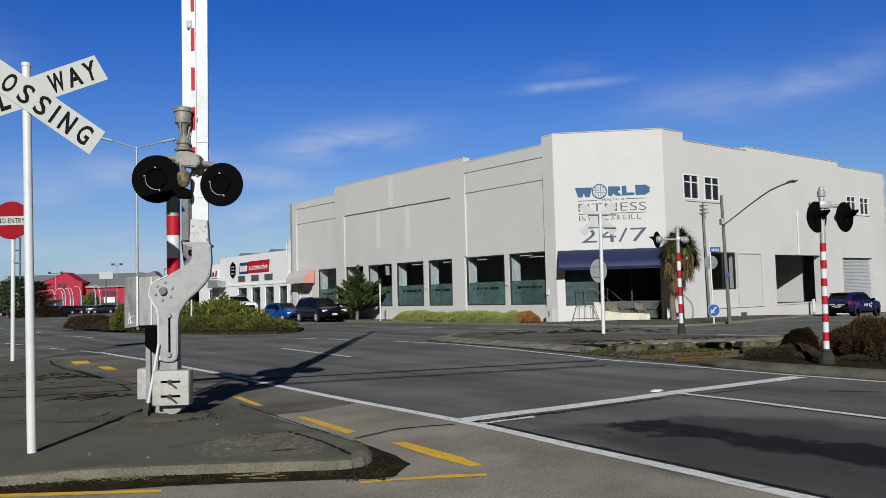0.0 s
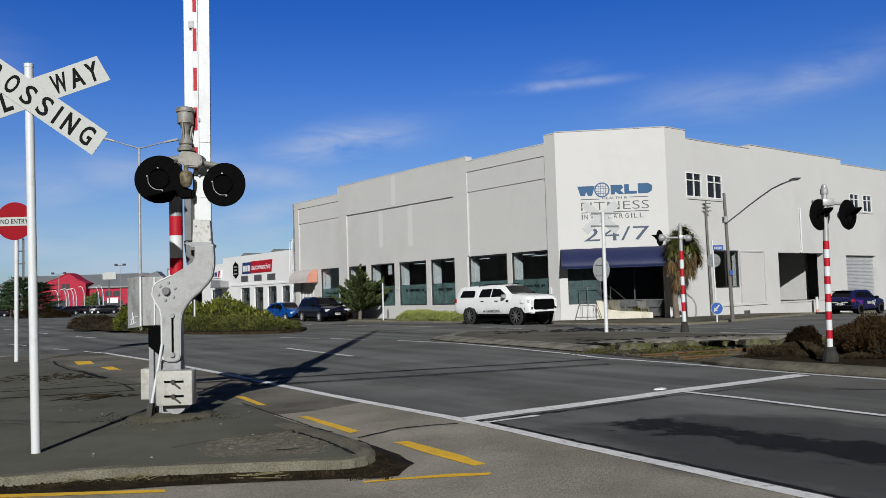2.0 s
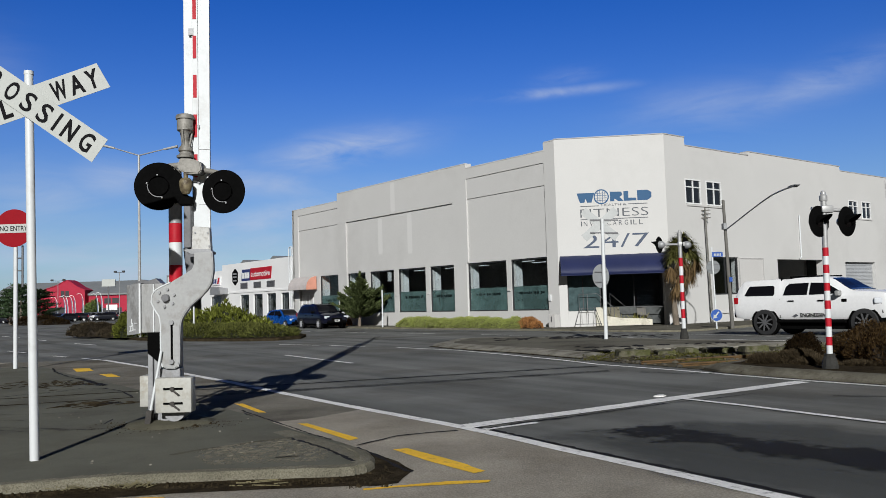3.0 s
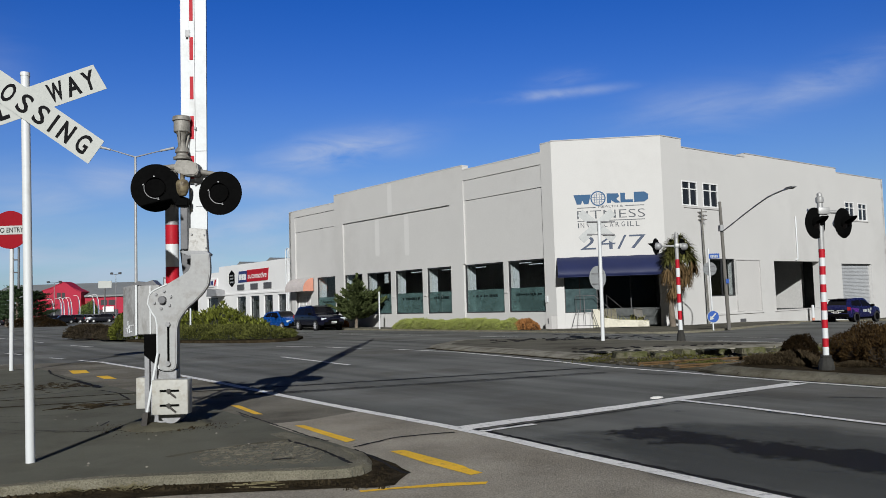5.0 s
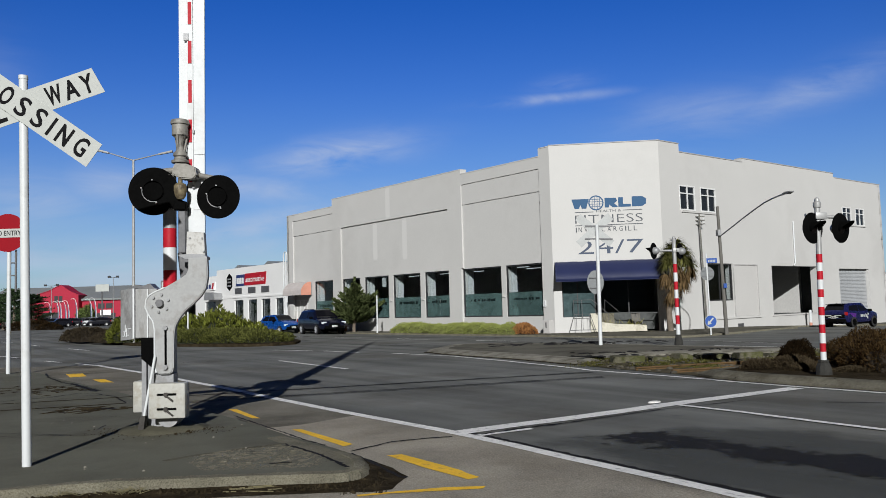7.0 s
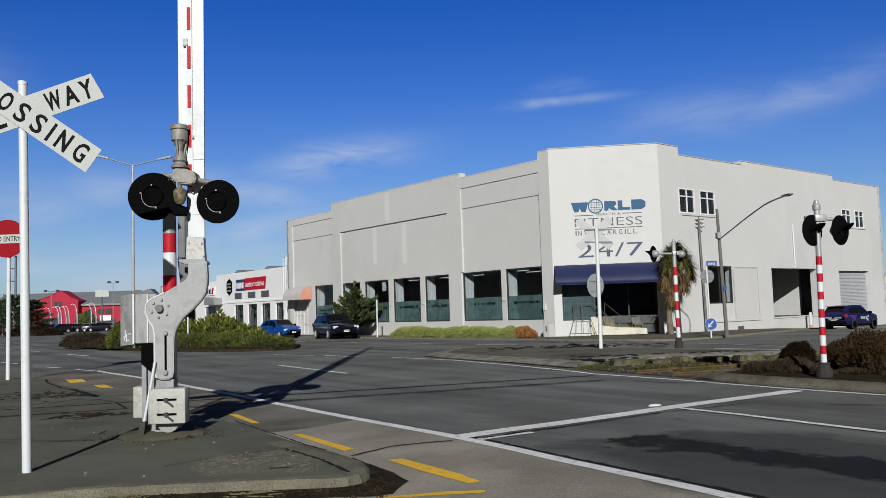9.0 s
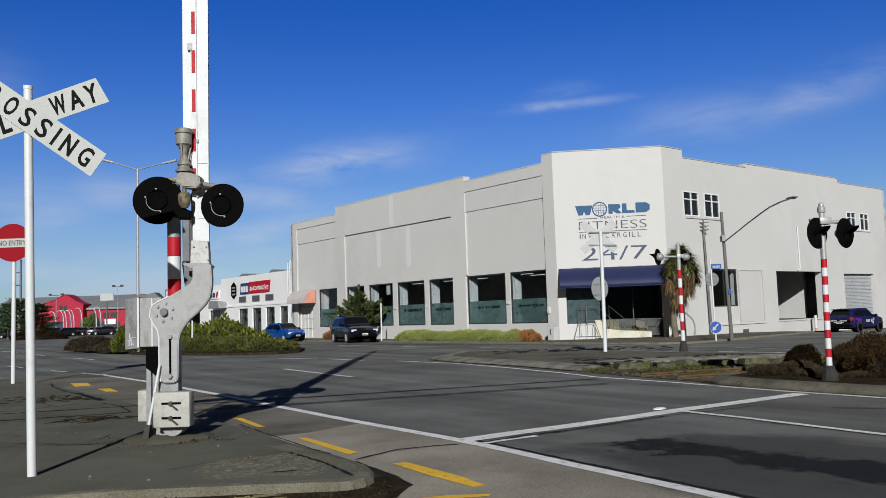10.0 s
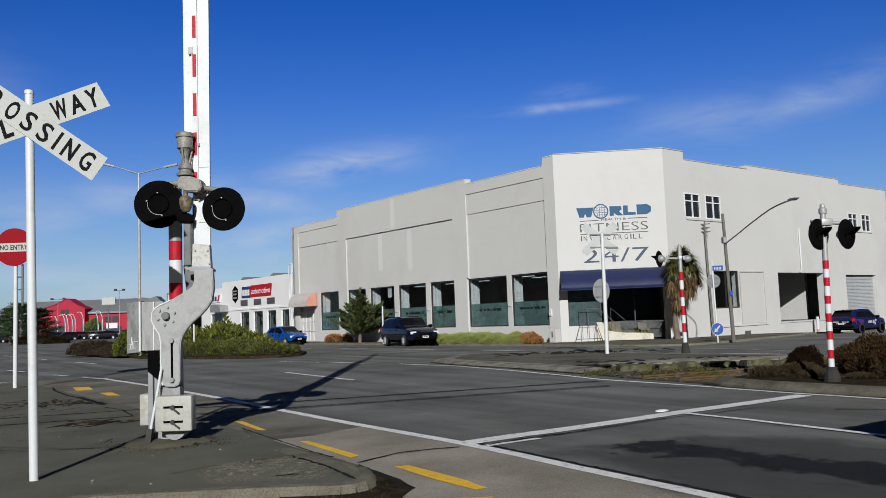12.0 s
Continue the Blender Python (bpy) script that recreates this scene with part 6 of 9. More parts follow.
    outline = [(-3.145, 2.315), (-3.135, 2.14), (-3.139, 2.03), (-3.165, 1.89), (-3.23, 1.79), (-3.33, 1.69), (-3.44, 1.60), (-3.52, 1.50), (-3.57, 1.41), (-3.59, 1.32), (-3.597, 1.15), (-3.60, 0.85), (-3.62, 0.78), (-3.67, 0.755), (-3.78, 0.755), (-3.835, 0.78), (-3.858, 0.85),
               (-3.86, 1.36), (-3.88, 1.47), (-3.94, 1.56), (-3.983, 1.66), (-3.97, 1.76), (-3.93, 1.82), (-3.86, 1.86), (-3.72, 1.92), (-3.52, 2.03), (-3.43, 2.09), (-3.40, 2.15), (-3.395, 2.315)]
    prism(bm, outline, 11.06, 11.16, 'y')
    bmesh.ops.bevel(bm, geom=[e for e in bm.edges if abs(e.verts[0].co.y - e.verts[1].co.y) < 1e-5], offset=0.012, segments=2, affect='EDGES')
    crank = put("crank_plate", bm, "grey_paint", "pale grey cast crank plate", smooth=True)
    # white bead put in for the highlight along the plate's left bevel
    bm = BM()
    pipe(bm, [(x + 0.004, 11.058, z) for x, z in outline[15:25]], 0.011, 8)
    put("crank_rim", bm, "white_paint", "worn bright rim of the crank plate", smooth=True)
    bm = BM()
    box(bm, -3.99, -3.972, 11.15, 11.172, 1.25, 1.91, 0.003)
    put("case_seam", bm, "white_paint")
    bm = BM()
    tube(bm, (-3.775, 11.07, 1.71), (-3.775, 11.0, 1.71), 0.05, n=20)
    put("hub", bm, "steel_dark", "dark hub", smooth=True)
    for k in range(6):
        a = radians(60 * k + 20)
        bm = BM()
        tube(bm, (-3.775 + 0.118 * math.cos(a), 11.065, 1.71 + 0.118 * math.sin(a)), (-3.775 + 0.118 * math.cos(a), 11.035, 1.71 + 0.118 * math.sin(a)), 0.02, n=6)
        put("bolt", bm, "steel")
    bm = BM()
    box(bm, -3.718, -3.690, 11.05, 11.06, 0.86, 1.36)
    put("slot", bm, "black_matt", "dark slot")
    for z in (0.85, 1.375):
        bm = BM()
        tube(bm, (-3.704, 11.065, z), (-3.704, 11.02, z), 0.034, n=6)
        put("bolt", bm, "steel")
    # mechanism case
    bm = BM()
    box(bm, -4.16, -3.86, 11.17, 11.62, 1.245, 1.915, 0.012)
    put("mechanism_case", bm, "case_grey")
    bm = BM()
    prism(bm, [(-4.345, 1.22), (-4.165, 1.235), (-4.165, 1.925), (-4.345, 1.90)], 11.15, 11.7, 'y')
    put("case_door", bm, "case_dark", "dull grey door with scratched marks")
    bm = BM()
    box(bm, -4.178, -4.152, 11.13, 11.17, 1.24, 1.92, 0.005)
    put("case_edge", bm, "white_paint")
    rng = random.Random(4)
    bm = BM()
    for _ in range(7):
        x, z = rng.uniform(-4.33, -4.24), rng.uniform(1.26, 1.4)
        box(bm, x, x + rng.uniform(0.02, 0.05), 11.146, 11.15, z, z + 0.008, 0, Matrix.Identity(4))
    for _ in range(5):
        x, z = rng.uniform(-4.33, -4.26), rng.uniform(1.26, 1.4)
        box(bm, x, x + 0.01, 11.146, 11.15, z, z + rng.uniform(0.03, 0.08))
    put("scratch_marks", bm, "white_paint", "white scratched marks")
    bm = BM()
    prism(bm, [(-4.32, 1.92), (-3.93, 1.92), (-4.0, 1.99), (-4.1, 1.96), (-4.2, 1.98), (-4.27, 1.94)], 11.3, 11.5, 'y')
    put("cable_bundle", bm, "steel_dark")
    bm = BM()
    prism(bm, [(-4.06, 0.97), (-3.86, 0.80), (-3.86, 1.245), (-4.06, 1.245)], 11.13, 11.5, 'y')
    put("opening", bm, "black_matt", "dark opening below the case")
    # legs and push rod
    bm = BM()
    box(bm, -4.06, -3.995, 11.14, 11.3, 0.0, 1.0, 0.006)
    box(bm, -3.99, -3.90, 11.18, 11.45, 0.0, 0.95, 0.006)
    put("leg", bm, "steel")
    bm = BM()
    box(bm, -3.89, -3.62, 11.12, 11.3, 0.0, 0.76, 0.008)
    put("pedestal", bm, "steel")
    bm = BM()
    tube(bm, (-3.835, 11.02, 1.0), (-3.99, 10.98, 0.10), 0.018, n=12)
    put("push_rod", bm, "white_paint", "white-painted push rod", smooth=True)
    bm = BM()
    prism(bm, [(-4.05, -0.02), (-3.97, -0.02), (-3.94, 0.22), (-4.01, 0.22)], 10.94, 11.02, 'y')
    put("stake", bm, "rust_dark")
    # counterweights
    bm = BM()
    box(bm, -3.868, -3.388, 10.86, 11.06, 0.19, 0.65, 0.018)
    put("counterweight", bm, "pale_box", "pale stained counterweight box", smooth=True)
    bm = BM()
    box(bm, -4.20, -4.0, 11.2, 11.5, 0.24, 0.66, 0.015)
    put("counterweight", bm, "pale_box", "pale stained counterweight box", smooth=True)
    for z in (0.505, 0.315):
        bm = BM()
        box(bm, -3.755, -3.50, 10.848, 10.86, z - 0.012, z + 0.014)
        put("slot", bm, "black_matt")
        bm = BM()
        tube(bm, (-3.635, 10.86, z), (-3.635, 10.82, z), 0.03, n=6)
        tube(bm, (-3.645, 10.83, z), (-3.545, 10.83, z - 0.08), 0.013, n=8)
        put("clamp_bolt", bm, "rust_dark")
    bm = BM()
    tube(bm, (-3.66, 11.0, 0.21), (-3.66, 11.25, 0.21), 0.15, n=28)
    put("weight_disc", bm, "steel", smooth=True)
    # broken footing
    bm = BM()
    lathe(bm, [(0.62, 0.0), (0.55, 0.03), (0.42, 0.05), (0.25, 0.06), (0, 0.06)], 18, Matrix.Translation((-3.82, 11.3, 0)))
    for v in bm.verts:
        k = noise.noise(v.co * 4)
        v.co += Vector((k * 0.08, noise.noise(v.co * 5 + Vector((9, 0, 0))) * 0.08, k * 0.02 if v.co.z > 0.01 else 0))
    put("footing", bm, "path_damp", "rough dirt-covered footing", smooth=True)


M["case_grey"] = material("case_grey", (0.30, 0.30, 0.295), 0.5, var=0.10, big=3, fine=25, bump=0.1, bscale=30, dark=(0.20, 0.195, 0.185), damt=0.35, dscale=3, stretch=(3, 3, 1))
M["case_dark"] = material("case_dark", (0.20, 0.203, 0.205), 0.5, metal=0.2, var=0.14, big=3, fine=25, dark=(0.12, 0.118, 0.115), damt=0.4, dscale=4, stretch=(3, 3, 1))
M["steel_warm"] = material("steel_warm", (0.255, 0.243, 0.218), 0.6, metal=0.2, var=0.12, big=5, fine=35, bump=0.15, bscale=40, dark=(0.15, 0.138, 0.12), damt=0.3, dscale=9)
M["base_dark"] = material("base_dark", (0.028, 0.027, 0.024), 0.9, var=0.3, big=6, fine=35, bump=0.4, bscale=30)
M["rust_dark"] = material("rust_dark", (0.05, 0.045, 0.04), 0.8, var=0.25, big=5, fine=35)
M["lens_dark"] = material("lens_dark", (0.005, 0.004, 0.004), 0.6, var=0.1, spec=0.08)
build_signal()


def build_crossbuck():
    """White post with the crossed railway boards; one board carries each word."""
    s = thing("railway_crossing_sign", "white post with crossed railway crossing boards", "road sign", m=pose(-4.22, 8.36, PATH_Z))
    base = Vector((-4.392, 8.70, 0))

    def put(name, bm, mat, label="", smooth=False, parent=None):
        for v in bm.verts:
            v.co = (v.co - base) * SIG
        return part(name, bm, mat, parent or s, label, smooth)
    bm = BM()
    tube(bm, (-4.392, 8.74, 0.0), (-4.462, 8.74, 4.187), 0.047, 0.045, 20)
    put("post", bm, "white_paint", smooth=True)
    bm = BM()
    tube(bm, (-4.462, 8.74, 4.15), (-4.462, 8.74, 4.19), 0.05, 0.049, 20)
    put("post_cap", bm, "white_paint", smooth=True)
    # boards: centre, half length, width, slope; the second board lies behind
    cx, cz = -4.413, 3.757
    wide = {"I": 0.034, "W": 0.175, "L": 0.115, "N": 0.145, "A": 0.155}
    for words, half, w, ang, y in (([("CROSSING", -0.785, 0.080)], 0.885, 0.295, -36.0, 8.685), ([("RAIL", -0.80, 0.055), ("WAY", 0.265, 0.032)], 0.885, 0.30, 17.8, 8.697)):
        m = Matrix.Translation((cx + 0.03 if y < 8.69 else cx - 0.03, y, cz + 0.04 if y < 8.69 else cz + 0.09)) @ Matrix.Rotation(radians(-ang), 4, 'Y')
        bm = BM()
        sk = 0.06 if len(words) > 1 else 0.0
        prism(bm, [(-half, -w / 2), (half, -w / 2), (half - sk, w / 2), (-half, w / 2)], -0.003, 0.003, 'y', m)
        board = put("board", bm, "sign_white", "white reflective board")
        for word, x, gap in words:
            for ch in word:
                cw = wide.get(ch, 0.138)
                bm = letters(ch, cw, 0.215, 0.002, {"I": 0.0, "S": 0.014, "O": 0.022, "G": 0.02, "C": 0.02}.get(ch, 0.032))
                bmesh.ops.transform(bm, matrix=m @ Matrix.Translation((x, -0.004, -0.109)), verts=bm.verts[:])
                put("lettering", bm, "letter_black", "bold black capital")
                x += cw + gap


build_crossbuck()


def build_no_entry():
    s = thing("no_entry_sign", "red round no entry sign on a pale post", "road sign", m=pose(-11.84, 22.45, 0.0))
    bm = BM()
    tube(bm, (0, 0.06, 0.0), (0, 0.06, 4.3), 0.055, n=14)
    part("post", bm, "white_paint", s, smooth=True)
    bm = BM()
    tube(bm, (0.17, 0.1, 2.3), (0.17, 0.1, 3.45), 0.03, n=8)
    tube(bm, (0, 0.08, 3.1), (0.2, 0.1, 3.1), 0.02, n=6)
    tube(bm, (0, 0.08, 2.75), (0.2, 0.1, 2.75), 0.02, n=6)
    part("bracket", bm, "steel_dark", s)
    m = Matrix.Translation((-0.02, 0, 3.93)) @ Matrix.Rotation(radians(90), 4, 'X')
    bm = BM()
    lathe(bm, [(0.0, -0.004), (0.525, -0.004), (0.525, 0.004), (0, 0.004)], 40, m)
    part("disc", bm, "sign_red", s)
    bm = BM()
    box(bm, -0.46, 0.42, -0.012, -0.005, 3.80, 4.04)
    part("bar", bm, "sign_white", s)
    part("lettering", letters("NO ENTRY", 0.76, 0.14, 0.003, 0.01), "letter_black", s, m=pose(-0.40, -0.013, 3.85))


build_no_entry()


def lamp_unit(parent, x, y, z, r, face, hood=0.28):
    """A crossing lamp: black target, hood and a bare metal housing, facing the way 'face' (degrees about z, 0 = -y)."""
    m = Matrix.Translation((x, y, z)) @ Matrix.Rotation(radians(face), 4, 'Z') @ Matrix.Rotation(radians(90), 4, 'X')
    bm = BM()
    lathe(bm, [(0.0, -0.015), (r * 0.95, -0.015), (r, 0.0), (r * 0.95, 0.012), (0.0, 0.02)], 36, m)
    part("lamp_target", bm, "black", parent, smooth=True)
    bm = BM()
    lathe(bm, [(0.0, -0.20), (0.06, -0.19), (0.11, -0.14), (0.13, -0.05), (0.13, -0.012)], 20, m)
    part("lamp_housing", bm, "steel", parent, "bare metal lamp housing", smooth=True)
    bm = BM()
    prev = None
    for k in range(21):
        a = radians(-20 + 220 * k / 20)
        c, q = math.cos(a), math.sin(a)
        d = 0.10 + (hood - 0.10) * max(0, q)
        ring = [bm.verts.new(m @ Vector((rr * c, rr * q, dd))) for rr, dd in ((0.125, 0.01), (0.125, d), (0.117, d), (0.117, 0.01))]
        if prev:
            for i in range(4):
                bm.faces.new((prev[i], ring[i], ring[(i + 1) % 4], prev[(i + 1) % 4]))
        prev = ring
    bmesh.ops.recalc_face_normals(bm, faces=bm.faces[:])
    part("lamp_hood", bm, "black", parent, smooth=True)
    bm = BM()
    lathe(bm, [(0.0, 0.05), (0.07, 0.045), (0.115, 0.02)], 24, m)
    part("lens", bm, "lens_dark", parent, smooth=True)


M["steel_bright"] = material("steel_bright", (0.40, 0.40, 0.395), 0.5, metal=0.3, var=0.1, big=5, fine=30)


def nearer(t, k):
    """Scale a thing that was sized for another distance."""
    for ob in t.children_recursive:
        ob.data.transform(Matrix.Scale(k, 4))
        ob.matrix_basis.translation *= k


def build_far_signal(x, y, z0, top, bands, lamps, label, cap=True, arm=None, wide=0.075, lean=0.0):
    s = thing("crossing_signal", label, "crossing signal", m=pose(x, y, z0, 0, lean, 0), group="far crossing signals")
    bm = BM()
    tube(bm, (0, 0, bands[0] - 0.02), (0, 0, top), wide, n=20)
    part("mast", bm, "steel_bright", s, smooth=True)
    for i, (a, b) in enumerate(zip(bands, bands[1:])):
        bm = BM()
        tube(bm, (0, 0, a), (0, 0, b), wide + 0.004, n=20)
        part("mast_band", bm, "white_paint" if i % 2 == 0 else "red_paint", s, "white painted band" if i % 2 == 0 else "red painted band", smooth=True)
    bm = BM()
    lathe(bm, [(0.155, -0.12), (0.15, 0.0), (0.125, bands[0] * 0.55), (0.10, bands[0] - 0.05), (0.105, bands[0] - 0.04), (0.10, bands[0]), (0, bands[0])], 10)
    part("base", bm, "base_dark", s, "dark tapered base block")
    if cap:
        bm = BM()
        lathe(bm, [(0.07, top), (0.075, top + 0.02), (0.075, top + 0.10), (0.05, top + 0.13), (0.05, top + 0.17), (0.03, top + 0.20), (0, top + 0.21)], 16)
        part("cap", bm, "steel_bright", s, smooth=True)
    (ax, ay, az), (bx, by, bz) = arm
    bm = BM()
    tube(bm, (ax, ay, az), (bx, by, bz), 0.035, n=10)
    box(bm, -0.07, 0.16, -0.09, 0.09, (az + bz) / 2 - 0.07, (az + bz) / 2 + 0.07, 0.02)
    part("crossarm", bm, "steel_bright", s, smooth=True)
    for lx, ly, lz, r, face in lamps:
        lamp_unit(s, lx, ly, lz, r, face)
    return s


nearer(build_far_signal(6.91, 14.85, 0.209, 3.20, [z - 0.075 for z in (0.28, 0.44, 0.606, 0.806, 0.972, 1.149, 1.316, 1.505, 1.661, 1.851, 2.018, 2.186, 2.354)], [(-0.14, -0.08, 2.79, 0.31, 30), (0.46, 0.02, 2.795, 0.30, 33)],
                 "striped red and white crossing signal beside a shrub", arm=((-0.22, 0.05, 3.06), (0.52, 0.1, 3.01)), wide=0.054, lean=1.1), 0.925)
nearer(build_far_signal(7.66, 26.41, 0.152, 3.4, [0.31, 0.65, 0.95, 1.22, 1.52, 1.81, 2.08, 2.38, 2.67], [(-0.72, -0.1, 3.12, 0.28, -128), (0.22, 0.12, 3.1, 0.28, -128)],
                 "striped red and white crossing signal on the island", cap=True, arm=((-0.62, 0.0, 3.14), (0.3, 0.1, 3.12)), wide=0.064), 0.964)


def build_back_crossbuck():
    s = thing("railway_crossing_sign", "white crossing sign seen from its grey back", "road sign", m=pose(5.42, 27.85, 0.1))
    bm = BM()
    tube(bm, (0, 0, 0), (0.04, 0, 4.1), 0.065, 0.06, 14)
    part("post", bm, "white_paint", s, smooth=True)
    for ang, dy in ((40, 0.09), (-40, 0.08)):
        bm = BM()
        box(bm, -0.74, 0.74, -0.004, 0.004, -0.14, 0.14, 0, Matrix.Translation((-0.02, dy, 3.93)) @ Matrix.Rotation(radians(ang), 4, 'Y'))
        part("board", bm, "sign_back", s, "plain grey back of a board")
    for z in (4.07, 3.63):
        bm = BM()
        box(bm, -0.5, 0.45, 0.05, 0.075, z - 0.025, z + 0.025)
        part("batten", bm, "steel_dark", s, m=pose(0, 0, 0, 0, 2, 0))
    bm = BM()
    m = Matrix.Translation((-0.07, 0.09, 2.15)) @ Matrix.Rotation(radians(90), 4, 'X')
    lathe(bm, [(0.0, -0.004), (0.30, -0.004), (0.30, 0.004), (0, 0.004)], 32, m @ Matrix.Diagonal((0.95, 1.35, 1, 1)))
    part("disc", bm, "disc_back", s, "grey back of a round sign")
    for z in (2.3, 1.95):
        bm = BM()
        box(bm, -0.28, 0.14, 0.05, 0.08, z - 0.015, z + 0.015)
        part("batten", bm, "steel_dark", s)


M["disc_back"] = material("disc_back", (0.17, 0.18, 0.185), 0.5, metal=0.2, var=0.08, big=2, fine=20)
M["sign_back"] = material("sign_back", (0.36, 0.37, 0.365), 0.5, metal=0.2, var=0.06, big=2, fine=20)
build_back_crossbuck()


def build_keep_left():
    s = thing("keep_left_sign", "blue round arrow sign on a white post", "road sign", m=pose(12.54, 37.94, 0.155))
    bm = BM()
    tube(bm, (0, 0.05, -0.27), (-0.06, 0.05, 3.75), 0.040, n=12)
    part("post", bm, "white_paint", s, smooth=True)
    m = Matrix.Translation((0, 0, 0.40)) @ Matrix.Rotation(radians(90), 4, 'X')
    bm = BM()
    lathe(bm, [(0.0, -0.004), (0.30, -0.004), (0.30, 0.004), (0, 0.004)], 32, m)
    part("disc_rim", bm, "sign_white", s)
    bm = BM()
    lathe(bm, [(0.0, 0.004), (0.28, 0.004), (0.28, 0.009), (0, 0.009)], 32, m)
    part("disc", bm, "sign_blue", s)
    bm = BM()
    prism(bm, [(0.15, 0.10), (0.10, 0.14), (-0.08, -0.05), (-0.13, 0.01), (-0.17, -0.21), (0.04, -0.15), (-0.02, -0.10)], -0.014, -0.010, 'y', Matrix.Translation((0, 0, 0.44)))
    part("arrow", bm, "sign_white", s)
    bm = BM()
    box(bm, -0.06, 0.46, 0.0, 0.02, 3.26, 3.50)
    part("street_plate", bm, "sign_blue", s, "blue street name plate")
    bm = BM()
    for i in range(5):
        box(bm, 0.02 + i * 0.075, 0.07 + i * 0.075, -0.006, -0.002, 3.30, 3.42)
    part("lettering_bars", bm, "sign_white", s)
    bm = BM()
    m = Matrix.Translation((-0.02, 0.09, 2.75)) @ Matrix.Rotation(radians(90), 4, 'X')
    lathe(bm, [(0.0, -0.004), (0.34, -0.004), (0.34, 0.004), (0, 0.004)], 32, m)
    part("round_plate", bm, "disc_back", s, "grey back of a round sign")
    for z in (2.62, 2.88):
        bm = BM()
        box(bm, -0.3, 0.26, 0.06, 0.08, z - 0.015, z + 0.015)
        part("batten", bm, "steel_dark", s)
    return s


nearer(build_keep_left(), 0.945)


def build_poles():
    s = thing("street_lamp", "grey wooden pole with a long curved lamp arm", "street lamp", m=pose(13.375, 38.31, 0.13))
    bm = BM()
    tube(bm, (0.004, 0, -0.24), (-0.13, 0, 6.0), 0.095, 0.07, 12)
    part("pole", bm, "wood_pole", s, smooth=True)
    pts = [(-0.09, -0.11, 4.54), (0.13, -1.05, 4.86), (0.36, -1.98, 5.2), (0.56, -2.91, 5.49), (0.66, -3.84, 5.69), (0.65, -4.78, 5.75), (0.54, -5.71, 5.74), (0.37, -6.64, 5.69)]
    bm = BM()
    pipe(bm, pts, 0.034, 8)
    part("arm", bm, "steel", s, smooth=True)
    bm = BM()
    d = Vector((0.24, -7.58, 5.64)) - Vector((0.37, -6.64, 5.69))
    m = Matrix.Translation((0.37, -6.64, 5.69)) @ d.to_track_quat('X', 'Z').to_matrix().to_4x4()
    prism(bm, [(-0.1, 0.0), (d.length * 0.5, -0.05), (d.length, 0.0), (d.length, 0.04), (d.length * 0.3, 0.06), (-0.1, 0.04)], -0.09, 0.09, 'y', m)
    part("lantern", bm, "steel_dark", s)
    bm = BM()
    box(bm, -0.24, -0.06, -0.2, 0.12, 4.55, 4.85, 0.02)
    part("control_box", bm, "steel", s)
    bm = BM()
    box(bm, -0.075, 0.075, -0.16, -0.13, 2.0, 2.22)
    part("notice_plate", bm, "sign_blue", s, "small blue plate")
    nearer(s, 0.965)
    s = thing("utility_pole", "weathered wooden utility pole with short crossarms", "utility pole", m=pose(15.16, 46.55, -0.15))
    bm = BM()
    tube(bm, (0, 0, 0), (-0.12, 0, 6.1), 0.055, 0.035, 12)
    part("pole", bm, "wood_pole", s, smooth=True)
    for z in (5.55, 5.75, 5.95):
        bm = BM()
        box(bm, -0.40, 0.16, -0.04, 0.04, z - 0.022, z + 0.022, 0, pose(0, 0, 0, 0, 0, -20))
        part("crossarm", bm, "wood_pole", s)
        for x in (-0.35, -0.2, 0.1):
            bm = BM()
            tube(bm, (x, 0.0, z + 0.02), (x, 0.0, z + 0.09), 0.022, n=6)
            part("insulator", bm, "white_paint", s, m=pose(0, 0, 0, 0, 0, -20))
    nearer(s, 1.085)
    # tall double-arm lamp on the median
    s = thing("street_lamp", "tall slim double-armed street lamp", "street lamp", m=pose(-16.45, 44.0, 0.12))
    bm = BM()
    tube(bm, (0, 0, 0), (0, 0, 9.9), 0.085, 0.06, 12)
    part("pole", bm, "steel_bright", s, smooth=True)
    for sx, dx, dz in ((-1, -1.85, 0.62), (1, 1.9, 0.42)):
        bm = BM()
        tube(bm, (0, 0, 9.86), (dx * 0.72, 0, 9.86 + dz * 0.72), 0.04, 0.03, 8)
        part("arm", bm, "steel", s, smooth=True)
        bm = BM()
        tube(bm, (dx * 0.72, 0, 9.86 + dz * 0.72), (dx * 1.12, 0, 9.86 + dz * 1.05), 0.06, 0.075, 8)
        part("lantern", bm, "steel_bright", s, smooth=True)
    # plain white marker post on the median, and one by the hedge
    for name, x, y, h, r, z0, lab in (("marker_post", -13.0, 42.2, 1.55, 0.045, 0.12, "slim white marker post among shrubs"), ("marker_post", *street(-13.85, 2.5), 2.5, 0.05, WALK_Z, "slim white post at the footpath edge")):
        s = thing(name, lab, "post", m=pose(x, y, z0))
        bm = BM()
        tube(bm, (0, 0, 0), (0.02, 0, h), r, n=10)
        part("post", bm, "white_paint", s, smooth=True)
    p = FRONT_B @ Vector((14.75, -0.5, 0))
    s = thing("bollard", "white and grey bollard before the loading bay", "bollard", m=pose(p.x, p.y, hgt(p.x, p.y) + 0.085))
    bm = BM()
    tube(bm, (0, 0, 0.0), (0, 0, 1.0), 0.09, n=12)
    part("post", bm, "white_paint", s, smooth=True)
    bm = BM()
